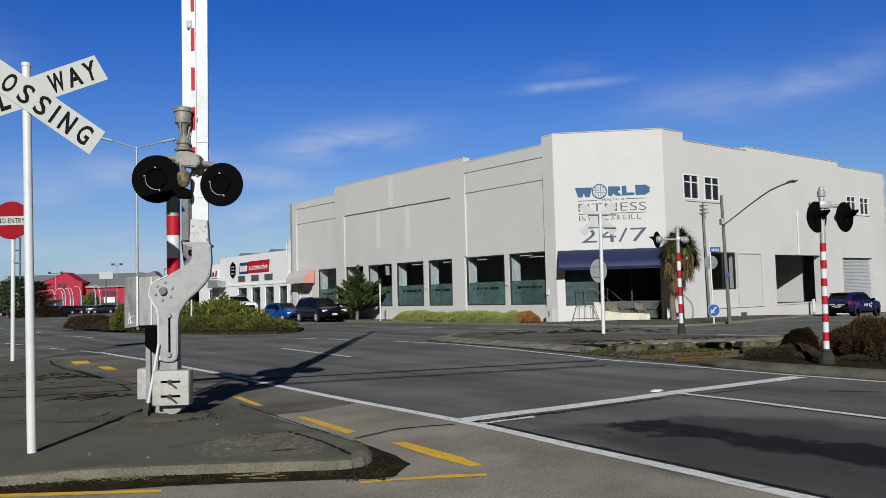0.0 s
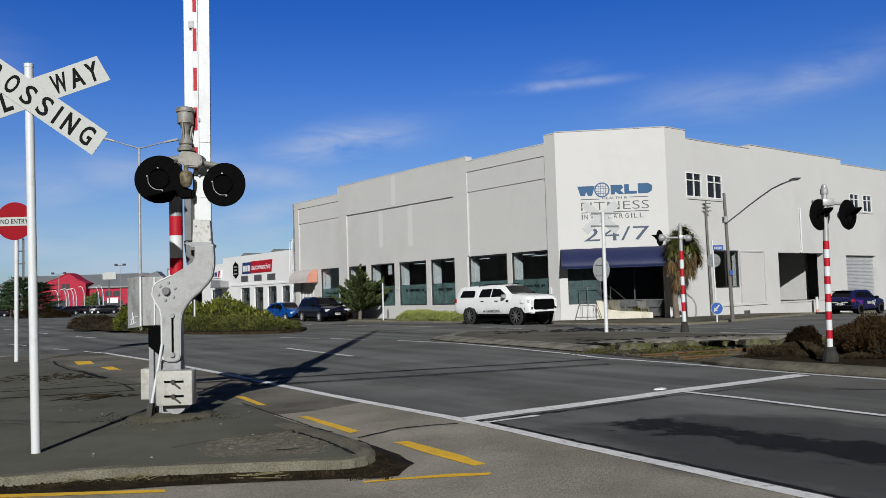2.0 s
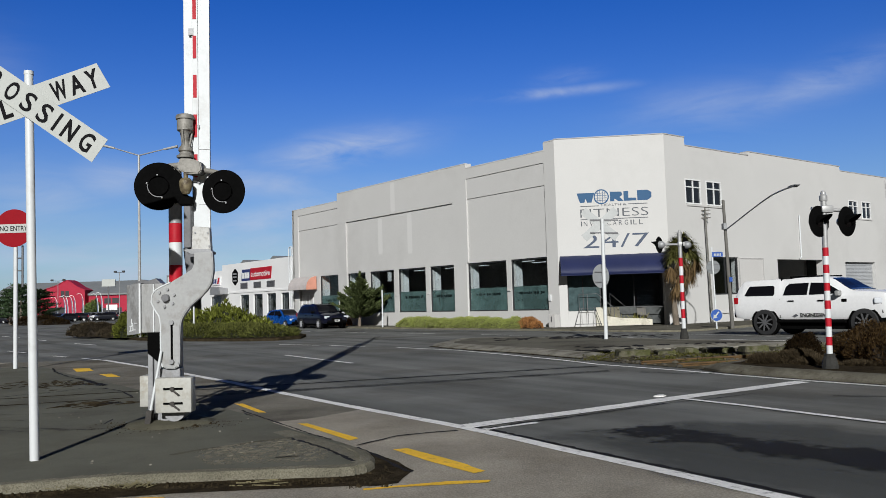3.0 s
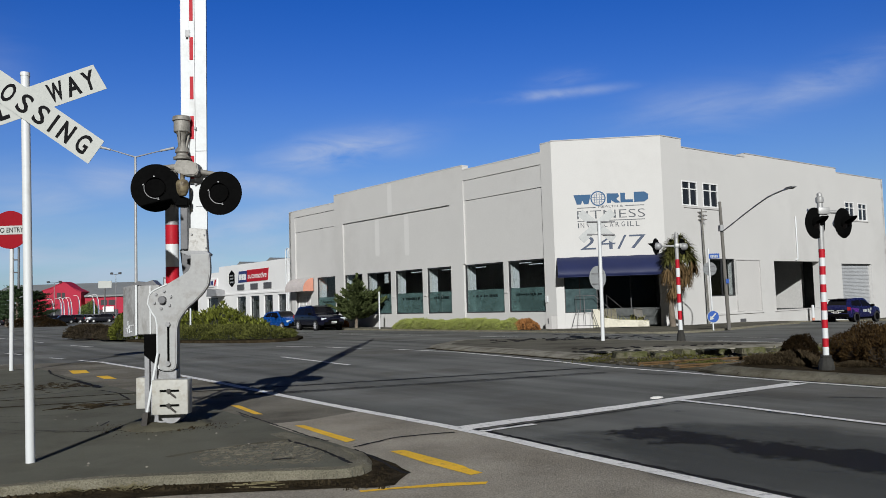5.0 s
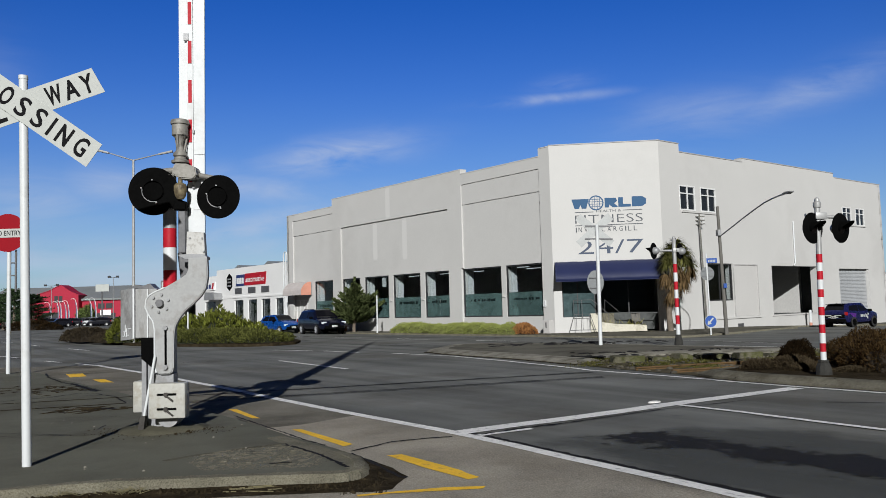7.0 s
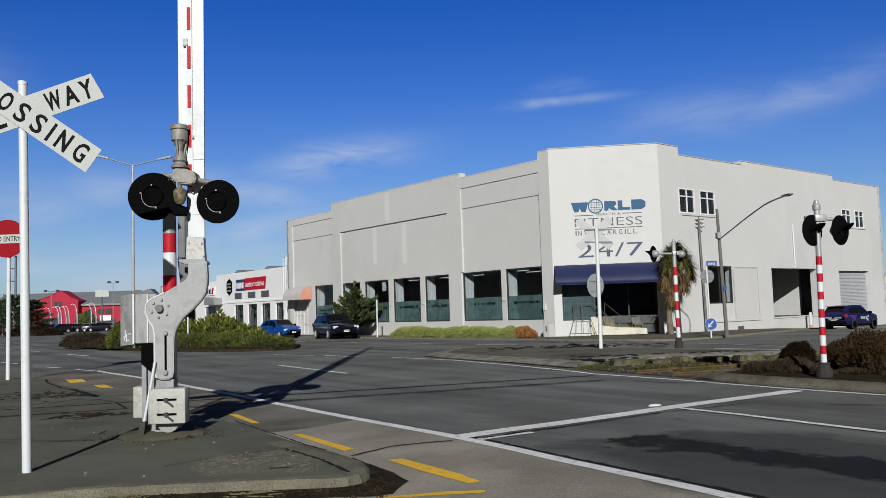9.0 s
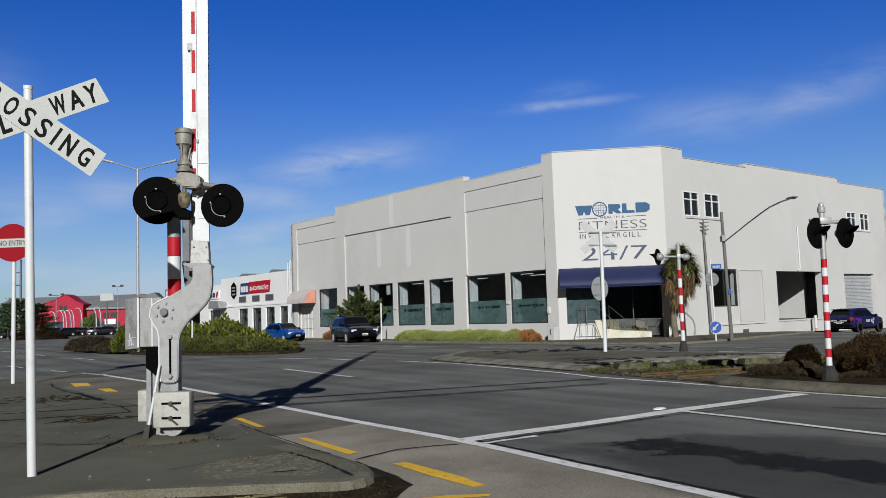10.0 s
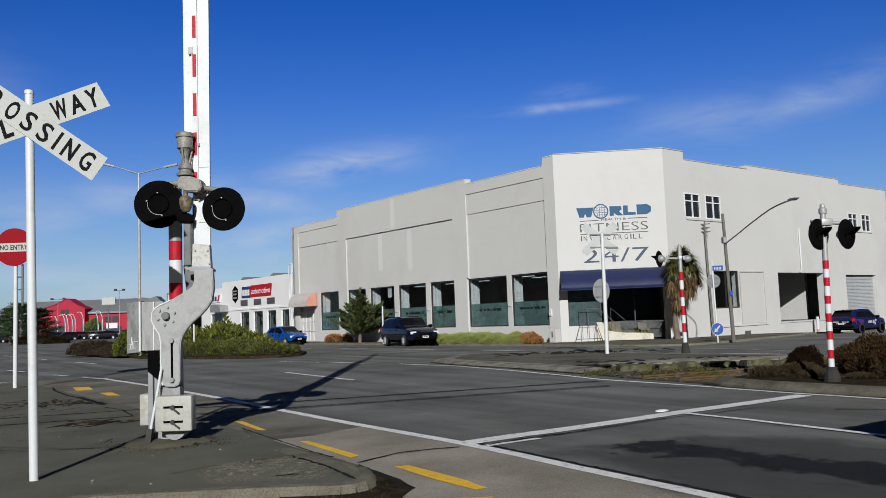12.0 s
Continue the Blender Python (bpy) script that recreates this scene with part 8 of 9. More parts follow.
# ---- plants ----
def leafy(bm, rng, n, place, size, droop=0.0, long=1.6):
    """Scattered small folded leaves; place(rng) gives a point and a rough outward way."""
    for _ in range(n):
        p, out = place(rng)
        s = size * rng.uniform(0.6, 1.4)
        d = (out + Vector((rng.uniform(-1, 1), rng.uniform(-1, 1), rng.uniform(-0.6, 0.9))) * 0.8)
        d.z -= droop
        d.normalize()
        side = d.cross(Vector((rng.uniform(-1, 1), rng.uniform(-1, 1), rng.uniform(-1, 1))))
        if side.length < 1e-3:
            continue
        side.normalize()
        up = d.cross(side) * s * 0.15
        a, b, c, e = p, p + d * s * long * 0.5 + side * s * 0.32 + up, p + d * s * long, p + d * s * long * 0.5 - side * s * 0.32 + up
        v = [bm.verts.new(q) for q in (a, b, c, e)]
        bm.faces.new((v[0], v[1], v[2]))
        bm.faces.new((v[0], v[2], v[3]))


def mound_bm(bm, rng, cx, cy, z0, rx, ry, h, turn=0.0, bumps=0.25, n=26):
    """An uneven core under the leaves, dark where its colour stands for inner shade."""
    k = 14
    rings = []
    c, s = math.cos(turn), math.sin(turn)
    for j in range(k // 2 + 1):
        a = math.pi / 2 * j / (k // 2)
        ring = []
        for i in range(n):
            b = 2 * math.pi * i / n
            q = Vector((math.cos(a) * math.cos(b), math.cos(a) * math.sin(b), math.sin(a)))
            f = 1 + bumps * noise.noise(q * 2.2 + Vector((cx, cy, 0)))
            x, y = q.x * rx * f * 0.92, q.y * ry * f * 0.92
            ring.append(bm.verts.new((cx + x * c - y * s, cy + x * s + y * c, z0 + max(0, q.z * h * f * 0.9))))
        rings.append(ring)
    for a, b in zip(rings, rings[1:]):
        for i in range(n):
            bm.faces.new((a[i], a[(i + 1) % n], b[(i + 1) % n], b[i]))


def bush(name, label, category, lumps, leaf, core, count, size, z0, seed, droop=0.0, long=1.6, kind=""):
    """A shrub of several overlapping mounds (x, y, rx, ry, h, turn) with leaves all over."""
    rng = random.Random(seed)
    b = thing(name, label, category, kind=kind)
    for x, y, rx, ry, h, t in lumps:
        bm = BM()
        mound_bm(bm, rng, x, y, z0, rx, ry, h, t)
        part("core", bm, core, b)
    area = [rx * ry + h * (rx + ry) for _, _, rx, ry, h, _ in lumps]

    def place(r):
        x, y, rx, ry, h, t = r.choices(lumps, area)[0]
        a, e = r.uniform(0, 2 * math.pi), math.asin(r.random() ** 0.8)
        q = Vector((math.cos(e) * math.cos(a), math.cos(e) * math.sin(a), math.sin(e)))
        f = (1 + 0.25 * noise.noise(q * 2.2 + Vector((x, y, 0)))) * r.uniform(0.86, 1.06)
        u, v = q.x * rx * f, q.y * ry * f
        return Vector((x + u * math.cos(t) - v * math.sin(t), y + u * math.sin(t) + v * math.cos(t), z0 + max(0.01, q.z * h * f))), Vector((q.x, q.y, q.z + 0.3))
    bm = BM()
    leafy(bm, rng, count, place, size, droop, long)
    part("leaves", bm, leaf, b)
    return b


L_hedge = leaf_mat("leaf_hedge", (0.33, 0.37, 0.105), 0.22)
L_orange = leaf_mat("leaf_orange", (0.27, 0.125, 0.045), 0.35)
L_conifer = leaf_mat("leaf_conifer", (0.118, 0.148, 0.056), 0.6)
L_yellow = leaf_mat("leaf_yellow", (0.10, 0.112, 0.020), 0.75)
L_green = leaf_mat("leaf_green", (0.075, 0.10, 0.03), 0.4)
L_brown = leaf_mat("leaf_brown", (0.029, 0.0175, 0.0070), 0.85)
L_scrub = leaf_mat("leaf_scrub", (0.085, 0.066, 0.042), 0.6)
L_dry = leaf_mat("leaf_dry", (0.036, 0.027, 0.016), 0.6)
L_cover = leaf_mat("leaf_cover", (0.052, 0.056, 0.015), 0.6)
L_pine = leaf_mat("leaf_pine", (0.032, 0.052, 0.024), 0.5)
L_olive = leaf_mat("leaf_olive", (0.11, 0.108, 0.032), 0.4)
L_straw = leaf_mat("leaf_straw", (0.115, 0.075, 0.036), 0.4)
L_weed = leaf_mat("leaf_weed", (0.085, 0.082, 0.022), 0.6)
# near-black core colours carry the shade in the gaps between leaves
C_shade = material("plant_core", (0.018, 0.021, 0.009), 0.95, var=0.3, big=3, fine=12)
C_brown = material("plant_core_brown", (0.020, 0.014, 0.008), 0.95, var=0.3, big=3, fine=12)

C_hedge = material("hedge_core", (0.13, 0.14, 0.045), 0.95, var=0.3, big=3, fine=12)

# clipped hedge before the long front, with its russet end
lumps = []
for i in range(8):
    s = -11.6 + i * 1.42
    x, y = street(s, 1.75 + 0.1 * math.sin(i * 2.3))
    lumps.append((x, y, 1.25, 0.75, 0.58 + 0.06 * math.sin(i * 1.7), YAW - math.pi / 2))
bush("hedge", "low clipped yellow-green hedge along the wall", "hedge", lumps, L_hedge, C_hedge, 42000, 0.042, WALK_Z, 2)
x, y = street(-0.75, 1.7)
bush("shrub", "small russet orange shrub at the hedge end", "shrub", [(x, y, 0.6, 0.6, 0.52, YAW), (*street(-0.15, 1.75), 0.35, 0.35, 0.36, YAW)], L_orange, C_brown, 4500, 0.06, WALK_Z, 3)
bush("shrub", "low dry russet shrub against the wall", "shrub", [(*street(-22.8, 1.0), 1.0, 0.5, 0.6, YAW - 1.57), (*street(-21.2, 1.0), 0.8, 0.5, 0.5, YAW - 1.57), (*street(-12.6, 1.7), 0.4, 0.4, 0.36, 0)], L_orange, C_brown, 4500, 0.06, WALK_Z, 4)


def build_conifer():
    """Spreading conifer: a short trunk, tiers of limbs that sweep out and up, spiky tufts along them."""
    rng = random.Random(12)
    cx, cy = street(-18.0, 1.7)
    t = thing("conifer", "spreading dark green conifer before the wall", "tree", m=pose(cx, cy, WALK_Z))
    bm = BM()
    tube(bm, (0, 0, 0), (0.05, 0, 1.3), 0.13, 0.09, 10)
    tube(bm, (0.05, 0, 1.3), (0.15, 0.0, 3.3), 0.09, 0.02, 8)
    part("trunk", bm, "bark", t, smooth=True)
    limbs, leaves = BM(), BM()

    def tuft(c, way, size, n):
        """A spray of needles round a twig."""
        for _ in range(n):
            d = (way + Vector((rng.gauss(0, 0.42), rng.gauss(0, 0.42), rng.gauss(0.1, 0.35)))).normalized()
            side = d.cross(Vector((rng.uniform(-1, 1), rng.uniform(-1, 1), rng.uniform(-1, 1)))).normalized() * size * 0.15
            b0 = c + Vector((rng.gauss(0, 0.03), rng.gauss(0, 0.03), rng.gauss(0, 0.03)))
            v = [leaves.verts.new(q) for q in (b0 - side * 0.6, b0 + side * 0.6, b0 + d * size * 0.55 + side, b0 + d * size * rng.uniform(0.8, 1.3))]
            leaves.faces.new((v[0], v[1], v[2]))
            leaves.faces.new((v[0], v[2], v[3]))
    tiers = [(0.80, 0.75, 10, 0.02), (1.0, 1.0, 13, 0.08), (1.22, 1.3, 14, 0.14), (1.45, 1.45, 14, 0.2), (1.72, 1.3, 12, 0.28), (1.98, 1.0, 9, 0.36), (2.25, 0.66, 7, 0.5), (2.55, 0.45, 7, 0.7), (2.85, 0.25, 5, 1.2)]
    for z, reach0, n, rise in tiers:
        for k in range(n):
            a = 2 * math.pi * (k + rng.uniform(-0.3, 0.3)) / n + z
            reach = reach0 * rng.choice((0.5, 0.7, 0.95, 1.18, 1.42)) * rng.uniform(0.9, 1.05)
            out = Vector((math.cos(a), math.sin(a), 0))
            reach *= 0.98 + 0.06 * out.x
            p0 = Vector((0.05 + z * 0.03, 0, z + rng.uniform(-0.12, 0.12)))
            pts = [p0 + out * reach * u + Vector((0, 0, reach * (rise * 0.8 * u + 0.14 * u * u * u))) for u in (0, 0.35, 0.7, 1.0)]
            for q, r, w in zip(pts, pts[1:], (0.03, 0.02, 0.012)):
                tube(limbs, q, r, w, w * 0.6, 5, False)
            for j in range(24):
                u = rng.uniform(0.15, 1.0) * 3
                i = min(int(u), 2)
                c = pts[i].lerp(pts[i + 1], u - i) + Vector((rng.gauss(0, 0.07), rng.gauss(0, 0.07), rng.gauss(0, 0.03)))
                tuft(c, (out * 0.9 + Vector((0, 0, 0.6))), rng.uniform(0.16, 0.30), 11)
            tuft(pts[3], out * 1.6 + Vector((0, 0, 1.1)), 0.36, 20)
            tuft(pts[3] + (pts[3] - pts[2]) * 0.4, out * 2.4 + Vector((0, 0, 1.8)), 0.3, 12)
    for x0, h in ((0.12, 3.78), (0.0, 3.2), (0.3, 3.1)):
        for j in range(9):
            tuft(Vector((x0, rng.gauss(0, 0.05), h - 0.12 * j)), Vector((0, 0, 1)), 0.22, 18)
    part("limbs", limbs, "bark", t)
    part("foliage", leaves, L_conifer, t)


build_conifer()


def build_cabbage_tree():
    rng = random.Random(6)
    x, y = 12.12, 43.1
    t = thing("cabbage_tree", "cabbage tree with a shaggy skirt of dead leaves", "tree", m=pose(x, y, WALK_Z))
    bm = BM()
    pts = [(0, 0, 0), (-0.06, 0, 0.9), (0.03, 0, 1.9), (0.1, 0, 2.7), (0.25, 0, 3.8)]
    for p, q, r in zip(pts, pts[1:], (0.16, 0.14, 0.12, 0.10)):
        tube(bm, p, q, r, r * 0.9, 10)
    tube(bm, (0.1, 0, 2.6), (0.75, 0.1, 3.1), 0.08, 0.06, 8)
    tube(bm, (0.1, 0, 2.4), (-0.3, 0.0, 3.0), 0.07, 0.06, 8)
    part("trunk", bm, "bark", t, smooth=True)
    for nm, mat, heads, n, dz in (("leaves", L_olive, ((0.45, 0, 3.9), (1.05, 0.1, 3.5), (0.0, 0, 3.5), (0.65, -0.3, 3.7), (0.25, 0.2, 4.2), (0.9, 0.2, 4.0), (0.5, 0, 4.4), (0.15, -0.1, 3.95)), 300, 0.25), ("dead_leaves", L_straw, ((0.3, 0, 3.1), (0.8, 0.1, 3.0), (-0.15, 0, 2.9), (0.05, -0.1, 2.0), (0.2, 0, 2.4), (0.7, 0, 2.7), (1.1, 0, 3.3), (0.4, -0.1, 3.4)), 210, -1.4)):
        bm = BM()
        for hx, hy, hz in heads:
            for _ in range(n):
                a = rng.uniform(0, 2 * math.pi)
                d = Vector((math.cos(a), math.sin(a), dz + rng.gauss(0, 0.55))).normalized()
                L = rng.uniform(0.42, 0.75)
                side = d.cross(Vector((0, 0, 1))).normalized() * 0.04
                c = Vector((hx, hy, hz))
                prev = None
                for k in range(5):
                    u = k / 4
                    q = c + d * L * u + Vector((0, 0, -0.5 * u * u * L * 0.8))
                    w = side * (1 - u * 0.9)
                    pair = (bm.verts.new(q + w), bm.verts.new(q - w))
                    if prev:
                        bm.faces.new((prev[0], prev[1], pair[1], pair[0]))
                    prev = pair
        part(nm, bm, mat, t)
    return t


nearer(build_cabbage_tree(), 1.05)

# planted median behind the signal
bush("ground_cover", "dense low green ground cover on the median", "shrub", [(-11.9, 41.2, 1.9, 1.3, 0.62, -0.4), (-10.1, 40.2, 1.8, 1.3, 0.60, -0.3), (-8.6, 39.6, 1.4, 1.3, 0.50, 0.2), (-13.5, 43.5, 1.6, 1.6, 0.6, 0)], L_cover, C_shade, 26000, 0.07, 0.12, 30)
bush("shrub", "yellow-green leafy shrub beside the lamp post", "shrub", [(-17.0, 44.6, 0.9, 0.9, 1.4, 0), (-16.0, 44.9, 0.8, 0.8, 1.2, 0), (-17.7, 45.2, 0.6, 0.6, 0.9, 0)], L_yellow, C_shade, 9000, 0.10, 0.12, 31)
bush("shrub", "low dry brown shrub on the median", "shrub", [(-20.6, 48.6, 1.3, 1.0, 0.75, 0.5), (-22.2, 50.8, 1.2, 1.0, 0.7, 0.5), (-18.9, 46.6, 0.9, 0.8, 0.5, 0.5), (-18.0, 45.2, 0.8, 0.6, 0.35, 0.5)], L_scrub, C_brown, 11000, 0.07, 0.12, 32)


# broad leafy shrub of many upright sprays on the median
rng = random.Random(17)
lumps = [(-14.0, 46.4, 0.8, 0.7, 1.1, 0), (-13.2, 46.2, 0.7, 0.6, 1.3, 0), (-12.4, 46.0, 0.6, 0.6, 1.55, 0), (-11.6, 45.7, 0.6, 0.6, 1.25, 0), (-14.8, 47.3, 0.8, 0.7, 1.1, 0), (-10.7, 44.9, 0.6, 0.5, 0.9, 0), (-12.7, 45.6, 0.6, 0.5, 1.1, 0), (-9.9, 44.3, 0.5, 0.4, 0.7, 0)]
bush("shrub", "broad yellow-green leafy shrub on the median", "shrub", lumps, L_yellow, C_shade, 4200, 0.13, 0.12, 34, 0.0, 2.0)

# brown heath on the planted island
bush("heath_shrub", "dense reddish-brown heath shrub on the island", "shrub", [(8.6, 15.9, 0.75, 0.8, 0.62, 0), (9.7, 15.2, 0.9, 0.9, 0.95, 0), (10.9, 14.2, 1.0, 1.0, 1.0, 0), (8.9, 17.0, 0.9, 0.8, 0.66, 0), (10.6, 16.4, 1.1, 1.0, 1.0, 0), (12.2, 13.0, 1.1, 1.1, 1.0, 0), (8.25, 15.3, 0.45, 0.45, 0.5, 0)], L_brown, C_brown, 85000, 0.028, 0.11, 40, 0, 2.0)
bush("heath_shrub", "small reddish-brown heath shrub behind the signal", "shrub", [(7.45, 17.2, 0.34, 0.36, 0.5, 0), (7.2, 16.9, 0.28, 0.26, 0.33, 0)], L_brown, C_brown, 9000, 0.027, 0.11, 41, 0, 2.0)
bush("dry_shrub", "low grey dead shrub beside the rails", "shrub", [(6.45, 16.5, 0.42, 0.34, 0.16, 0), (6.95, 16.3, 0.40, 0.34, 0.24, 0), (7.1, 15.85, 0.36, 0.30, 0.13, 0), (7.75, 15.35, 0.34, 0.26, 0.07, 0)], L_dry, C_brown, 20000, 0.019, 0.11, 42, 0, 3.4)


def build_weeds():
    rng = random.Random(50)
    bm = BM()
    poly = [(3.40, 20.7), (4.2, 22.05), (5.8, 23.25), (10.5, 22.95), (11.7, 21.2), (8.6, 19.55), (6.6, 17.85), (5.3, 16.55), (4.55, 18.0), (3.9, 19.3)]

    def inside(x, y):
        c = False
        for i in range(len(poly)):
            (x0, y0), (x1, y1) = poly[i - 1], poly[i]
            if (y0 > y) != (y1 > y) and x < (x1 - x0) * (y - y0) / (y1 - y0) + x0:
                c = not c
        return c
    spots = []
    while len(spots) < 40:
        x, y = rng.uniform(3.4, 11), rng.uniform(16.6, 23.2)
        if inside(x, y) and not (6.4 < x < 9.2 and 20.6 < y < 23.6) and noise.noise(Vector((x * 0.8, y * 0.8, 3))) > -0.1:
            spots.append((x, y, rng.uniform(0.10, 0.34), rng.uniform(0.015, 0.07)))
    for x, y, r, h in spots:
        leafy(bm, rng, 190, lambda q: (Vector((x + q.gauss(0, r), y + q.gauss(0, r * 0.6), 0.012 + abs(q.gauss(0, h * 0.5)))), Vector((0, 0, 0.2))), 0.034, 0, 1.4)
    tagged(part("weeds", bm, L_weed), "straggling weeds over the rail track", "weeds", kind="stuff")
    bm = BM()
    for _ in range(700):
        x, y = rng.uniform(3.4, 11), rng.uniform(16.6, 23.2)
        if inside(x, y):
            r = rng.uniform(0.02, 0.07)
            lathe(bm, [(r * 1.2, 0.005), (r, r * 0.5), (r * 0.4, r * 0.8)], 5, pose(x, y, 0.008, rng.uniform(-20, 20), rng.uniform(-20, 20), rng.uniform(0, 90)))
    bal = material("ballast", (0.062, 0.055, 0.041), 0.95, var=0.2, big=3, fine=20, rand=0.35)
    tagged(part("ballast", bm, bal), "loose stones between the rails", "stones", kind="stuff")
    # dark mossy clods along the island edge
    bm = BM()
    for cx, cy, rx, ry, n in ((3.9, 29.9, 2.2, 0.9, 45), (6.4, 29.4, 1.7, 0.6, 22), (6.3, 23.7, 2.6, 0.3, 22), (4.4, 22.3, 0.9, 0.3, 14)):
        for _ in range(n):
            x, y = cx + rng.uniform(-rx, rx), cy + rng.uniform(-ry, ry)
            r = rng.uniform(0.03, 0.16)
            lathe(bm, [(r * 1.2, 0.0), (r, 0.012), (r * 0.5, 0.025)], 7, pose(x, y, 0.101, 0, 0, rng.uniform(0, 90)) @ Matrix.Diagonal((rng.uniform(1, 2.4), 0.8, 1, 1)))
    tagged(part("clods", bm, "tar"), "dark clods and moss on the traffic island", "dirt", kind="stuff")


build_weeds()


bush("planting_bed", "low brown shrubs bordering a distant yard", "shrub", [(-54.2, 110, 1.9, 1.4, 1.15, 0), (-51.9, 109, 1.3, 1.2, 0.85, 0), (-57, 111, 1.5, 1.4, 1.0, 0), (-50.6, 108.5, 0.7, 0.6, 0.5, 0)], L_brown, C_brown, 9000, 0.12, 0.0, 60)
bush("shrub", "small round green tree in a distant yard", "tree", [(-67.0, 156, 1.4, 1.0, 3.6, 0), (-68.2, 156, 1.0, 1.0, 3.0, 0)], L_green, C_shade, 3000, 0.22, 0.0, 61)


def build_pine(x, y, h, r, seed):
    rng = random.Random(seed)
    t = thing("pine_tree", "dark spreading pine tree far off", "tree", m=pose(x, y, 0), group="far pines")
    bm = BM()
    tube(bm, (0, 0, 0), (0, 0, h * 0.95), 0.25, 0.05, 8)
    part("trunk", bm, "bark", t)
    bm = BM()
    for k in range(34):
        z = h * (0.10 + 0.86 * k / 33) + rng.uniform(-0.15, 0.15)
        a = k * 2.4 + rng.uniform(-0.4, 0.4)
        R = r * (1.12 - z / h) ** 0.8 * rng.uniform(0.55, 1.15)
        out = Vector((math.cos(a), math.sin(a), 0))
        tip = out * R + Vector((0, 0, z + R * 0.18))
        tube(bm, (0, 0, z), tip, 0.05, 0.02, 4, False)

        def pad(q):
            u = q.uniform(0.25, 1.05)
            w = 0.10 + 0.28 * u
            return out * R * u + Vector((q.gauss(0, w), q.gauss(0, w), z + R * 0.18 * u + abs(q.gauss(0, 0.10)))), out + Vector((0, 0, 0.5))
        leafy(bm, rng, 190, pad, 0.15, 0, 2.2)
    part("crown", bm, L_pine, t)


for k, (x, y, h, r) in enumerate(((-62.3, 120, 5.9, 3.2), (-59.0, 119, 5.0, 3.0), (-66, 124, 5.2, 3.0), (-95, 210, 7, 3.5), (-150, 260, 9, 6))):
    build_pine(x, y, h, r, 70 + k)


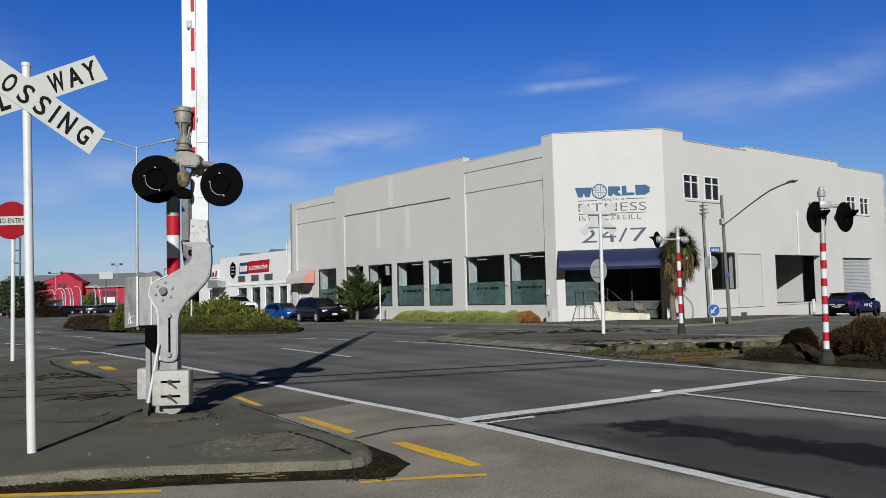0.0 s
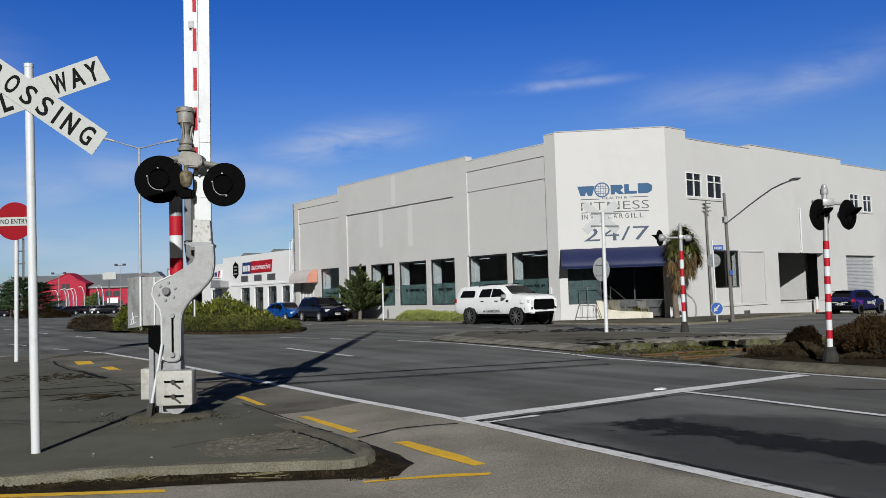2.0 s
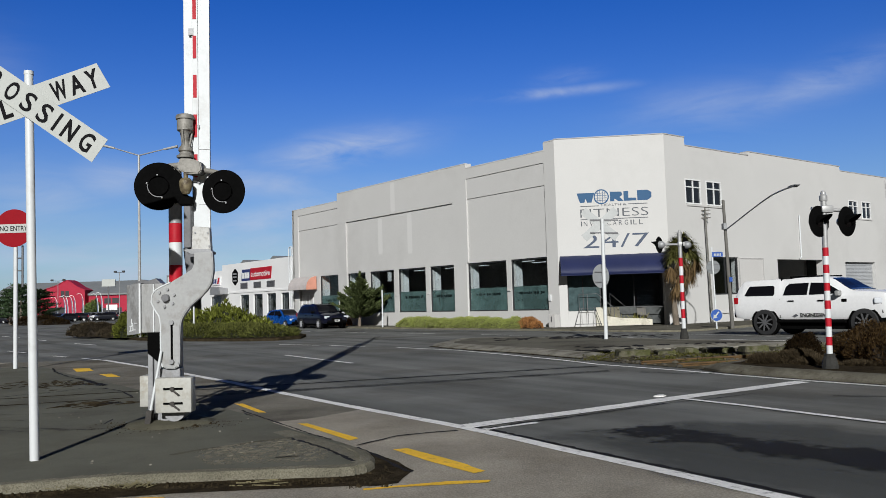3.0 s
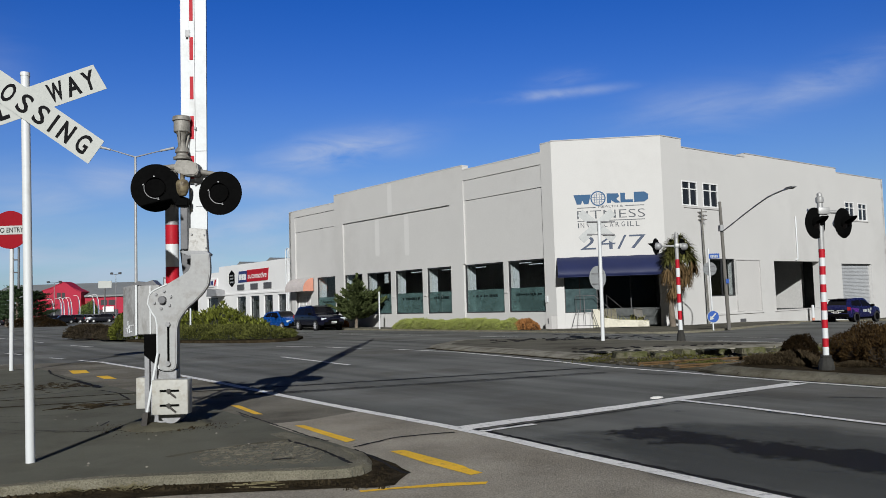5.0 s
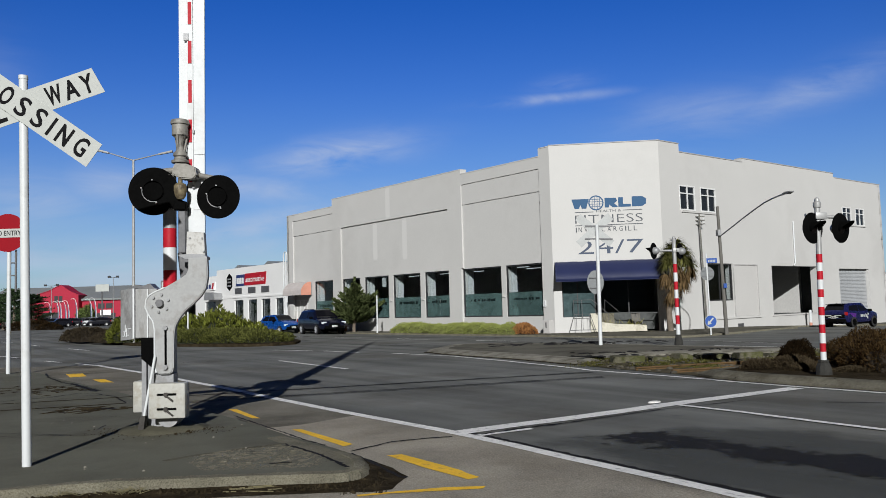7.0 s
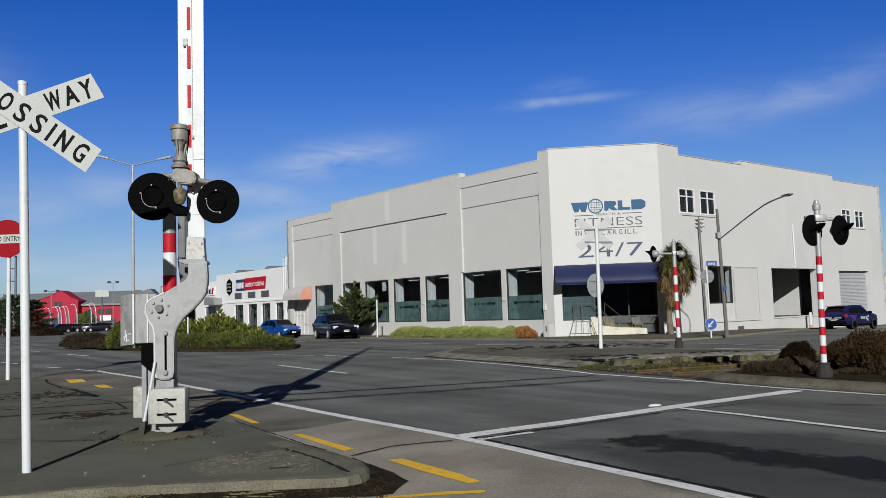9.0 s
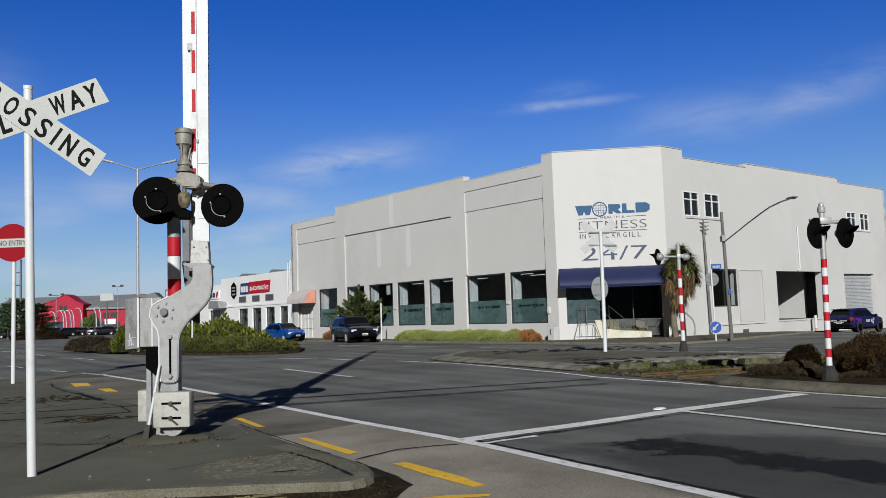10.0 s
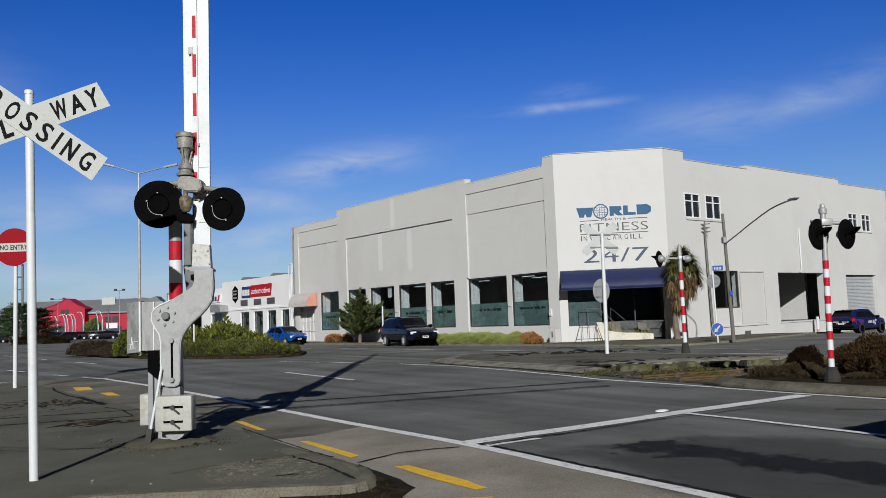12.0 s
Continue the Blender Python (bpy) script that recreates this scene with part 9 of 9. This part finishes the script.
# ---- distance ----
def build_distance():
    b = thing("red_showroom", "bright red gabled showroom with a grey roof", "building")
    m = pose(0, 185, 0)
    bm = BM()
    prism(bm, [(-90.6, -0.5), (-81.6, -0.5), (-81.6, 6.5), (-83.2, 7.2), (-85.0, 8.5), (-85.7, 8.8), (-86.4, 8.5), (-88.2, 7.6), (-90.6, 6.9)], 0.0, 4.0, 'y')
    part("wall", bm, "barn_red", b, m=m)
    bm = BM()
    prism(bm, [(-90.8, 6.85), (-88.2, 7.65), (-86.4, 8.55), (-85.7, 8.85), (-85.0, 8.55), (-83.2, 7.25), (-81.4, 6.45), (-81.4, 6.6), (-83.2, 7.4), (-85.0, 8.7), (-85.7, 9.0), (-86.4, 8.7), (-88.2, 7.8), (-90.8, 7.0)], -0.15, 4.2, 'y')
    part("barge_board", bm, "barn_red", b, m=m)
    bm = BM()
    box(bm, -94.5, -72.6, 2.0, 28, -0.5, 5.35)
    part("wall", bm, "barn_red", b, m=m)
    bm = BM()
    prism(bm, [(1.5, 5.36), (1.5, 5.75), (11.5, 8.9), (28.5, 5.75), (28.5, 5.36)], -104, -72.2, 'x')
    part("roof", bm, "roof_grey", b, m=m)
    for x0, x1, z0, z1 in ((-87.0, -86.2, 5.0, 6.5), (-86.0, -85.2, 5.0, 6.5), (-78.0, -76.5, 3.4, 4.6), (-76.2, -74.7, 3.4, 4.6), (-89.5, -86.2, 0.3, 2.8), (-80, -74, 0.2, 2.4)):
        bm = BM()
        box(bm, x0, x1, -0.08 if x1 < -82 else 1.92, 0.3 if x1 < -82 else 2.3, z0, z1)
        part("window", bm, "frame_dark", b, m=m)
    bm = BM()
    box(bm, -77.5, -75.0, 1.85, 1.98, 1.9, 3.1)
    part("panel", bm, "white_wall", b, m=m)
    bm = BM()
    box(bm, -72.0, -71.2, 1.8, 2.6, 0.0, 5.6)
    part("pillar", bm, "white_wall", b, m=m)
    # feather flags along the yard
    for x, y, h in ((-71.6, 149, 4.5), (-70.4, 149.5, 4.6), (-69.7, 149, 4.7), (-69.1, 149.6, 4.6), (-68.3, 149, 4.7), (-66.4, 148, 5.0), (-64.2, 149, 4.9), (-63.4, 149, 5.1)):
        f = thing("feather_flag", "curved pale feather flag on a pole", "flag", m=pose(x, y, 0), group="feather flags")
        pts = [(0.9, 0.0), (0.95, h * 0.5), (0.8, h * 0.8), (0.5, h * 0.96), (0.1, h), (-0.3, h * 0.97)]
        bm = BM()
        pipe(bm, [(p[0], 0, p[1]) for p in pts], 0.042, 6)
        part("pole", bm, "frame_white", f)
        bm = BM()
        prism(bm, [(0.85, 1.4), (0.9, h * 0.5), (0.72, h * 0.78), (0.45, h * 0.92), (0.68, h * 0.7), (0.74, 1.4)], -0.02, 0.02, 'y')
        part("banner", bm, "flag_blue", f)
    s = thing("pylon_sign", "white rectangular yard sign on a post", "sign", m=pose(-57.7, 140, 0))
    bm = BM()
    tube(bm, (0, 0, 0), (0, 0, 5.8), 0.13, n=8)
    part("post", bm, "steel_dark", s)
    bm = BM()
    box(bm, -1.1, 1.2, -0.1, 0.1, 5.85, 7.07, 0.02)
    part("panel", bm, "sign_white", s)
    for x, y, h, dx in ((-56.2, 141, 8.3, 0.7), (-71.1, 150, 7.5, 1.1)):
        s = thing("flood_lamp", "slim yard lamp pole with twin heads", "street lamp", m=pose(x, y, 0), group="yard lamps")
        bm = BM()
        tube(bm, (0, 0, 0), (0, 0, h), 0.08, 0.05, 8)
        part("pole", bm, "steel", s)
        for d in (-dx, dx):
            bm = BM()
            box(bm, d - 0.24, d + 0.24, -0.15, 0.15, h - 0.1, h + 0.25, 0.04)
            tube(bm, (0, 0, h - 0.1), (d, 0, h), 0.04, n=5)
            part("lamp_head", bm, "frame_dark", s)
    # low sheds and a far line of trees close the view
    for x, y, w, d, h, mat in ((-100, 215, 40, 20, 6.0, "roof_grey"), (-160, 240, 50, 20, 6.5, "steel"), (-130, 180, 20, 14, 5, "white_wall"), (70, 105, 40, 20, 6, "plaster")):
        t = thing("shed", "plain low metal shed in the distance", "building", m=pose(x, y, -0.3 if x < 0 else -0.9), group="far sheds")
        bm = BM()
        prism(bm, [(-w / 2, 0), (w / 2, 0), (w / 2, h * 0.75), (0, h), (-w / 2, h * 0.75)], 0, d, 'y')
        part("wall", bm, mat, t)
    rng = random.Random(77)
    bm = BM()
    for k in range(150):
        a = radians(rng.uniform(-75, 75))
        d = rng.uniform(420, 560)
        x, y, r, h = d * math.sin(a), d * math.cos(a), rng.uniform(7, 16), rng.uniform(4, 9)
        mound_bm(bm, rng, x, y, -1, r, 4, h, -a, 0.5, 12)
    tagged(part("far_woods", bm, L_pine), "distant dark line of trees and roofs", "trees", kind="stuff")
    # unseen blocks: two added at left to darken window reflections, a row behind the viewer
    for y, w, h in ((30, 30, 7.2), (62, 32, 7.8)):
        t = thing("shop_row", "plain dark block added out of view", "building", m=pose(-52, y, -0.05, 0, 0, -90), group="shop rows")
        bm = BM()
        box(bm, -w / 2, w / 2, -12, 0, 0, h)
        part("wall", bm, "brick_dark", t)
    for k, (x, w, h) in enumerate(((-66, 30, 7.5), (-37, 26, 8.2), (-9, 28, 7.6), (19, 26, 8.4), (46, 26, 7.4), (74, 28, 8.0))):
        t = thing("shop_row", "plain dark block added out of view", "building", m=pose(x, -26, -0.05), group="shop rows")
        bm = BM()
        box(bm, -w / 2, w / 2, -12, 0, 0, h)
        part("wall", bm, "brick_dark", t)


M["brick_dark"] = material("brick_dark", (0.16, 0.10, 0.075), 0.9, var=0.2, big=0.5, fine=8)
M["flag_blue"] = material("flag_blue", (0.10, 0.14, 0.22), 0.7, var=0.2, big=2, fine=8)
build_distance()


# ---- movement ----
def at_street(s, off, turn=0.0):
    x, y = street(s, off)
    return pose(x, y, hgt(x, y), 0, 0, STREET_TURN + turn)


def spin(wheels, rad, travel):
    """Roll the wheels: travel is rows of (seconds, metres driven), keyed at every step."""
    for w in wheels:
        x, y, z = w.matrix_basis.translation
        walk(w, [(t, pose(x, y, z, 0, math.degrees(d / rad), 0)) for t, d in travel])


def ute_way(t):
    """How far along the street the pickup is, at a steady pace."""
    return -31.3 + 16.15 * t + 0.35 * math.sin(2.2 * min(t, 3.0))


def lane(s):
    """How far from the wall the pickup drives: it swings out a little round the parked cars."""
    return 4.7 + 1.0 * math.exp(-((s + 22.0) / 8.5) ** 2)


def motions():
    # the pickup passes at about 55 km/h and drives out of sight
    way = [(k / 30, ute_way(k / 30)) for k in range(0, 361)]
    walk(ute, [(t, at_street(d, lane(d), -math.degrees(math.atan(lane(d + 0.5) - lane(d - 0.5))))) for t, d in way[::6]])
    spin(ute_wheels, 0.471, [(t, d - way[0][1]) for t, d in way])
    # the estate car waits at the kerb, then pulls out slowly and gathers speed
    rows = SUV_ROWS
    walk(suv, [(t, at_street(s, o, tn)) for t, s, o, tn in rows])
    travel = []
    for k in range(0, 121):
        t = k / 10
        for (t0, s0, *_), (t1, s1, *_) in zip(rows, rows[1:]):
            if t0 <= t <= t1:
                travel.append((t, s0 + (s1 - s0) * (t - t0) / (t1 - t0) - rows[0][1]))
                break
    fine = []
    for (t0, d0), (t1, d1) in zip(travel, travel[1:]):
        steps = max(1, math.ceil(abs(d1 - d0) / 0.34 / 1.2))
        fine += [(t0 + (t1 - t0) * i / steps, d0 + (d1 - d0) * i / steps) for i in range(steps)]
    spin(suv_wheels, 0.34, fine + [travel[-1]])
    # a hatchback comes up the near lane at the very end; its shadow runs ahead of it
    d = Vector((-0.53, 0.848, 0))
    end = Vector((6.48, 7.39, 0))
    turn = math.degrees(math.atan2(d.y, d.x))
    walk(coming, [(t, Matrix.Translation(end + d * 12.0 * (t - 12.0)) @ pose(0, 0, 0, 0, 0, turn)) for t in (0.0, 3.0, 6.0, 9.0, 11.0, 12.0)])
    spin(coming_wheels, 0.30, [(k / 30, 12.0 * k / 30) for k in range(0, 361)])


SUV_ROWS = [(0.0, -19.97, 3.6, -4), (5.5, -19.97, 3.6, -4), (6.0, -19.91, 3.6, -4), (6.5, -19.7, 3.6, -6), (7.0, -19.28, 3.6, -8), (8.0, -18.39, 3.6, -11), (9.0, -17.39, 3.6, -13), (9.5, -16.45, 3.7, -14), (10.0, -15.24, 3.8, -14), (10.5, -14.04, 3.9, -14), (11.0, -12.47, 4.0, -13), (11.5, -10.88, 4.0, -12.5), (12.0, -8.83, 4.0, -12)]
motions()
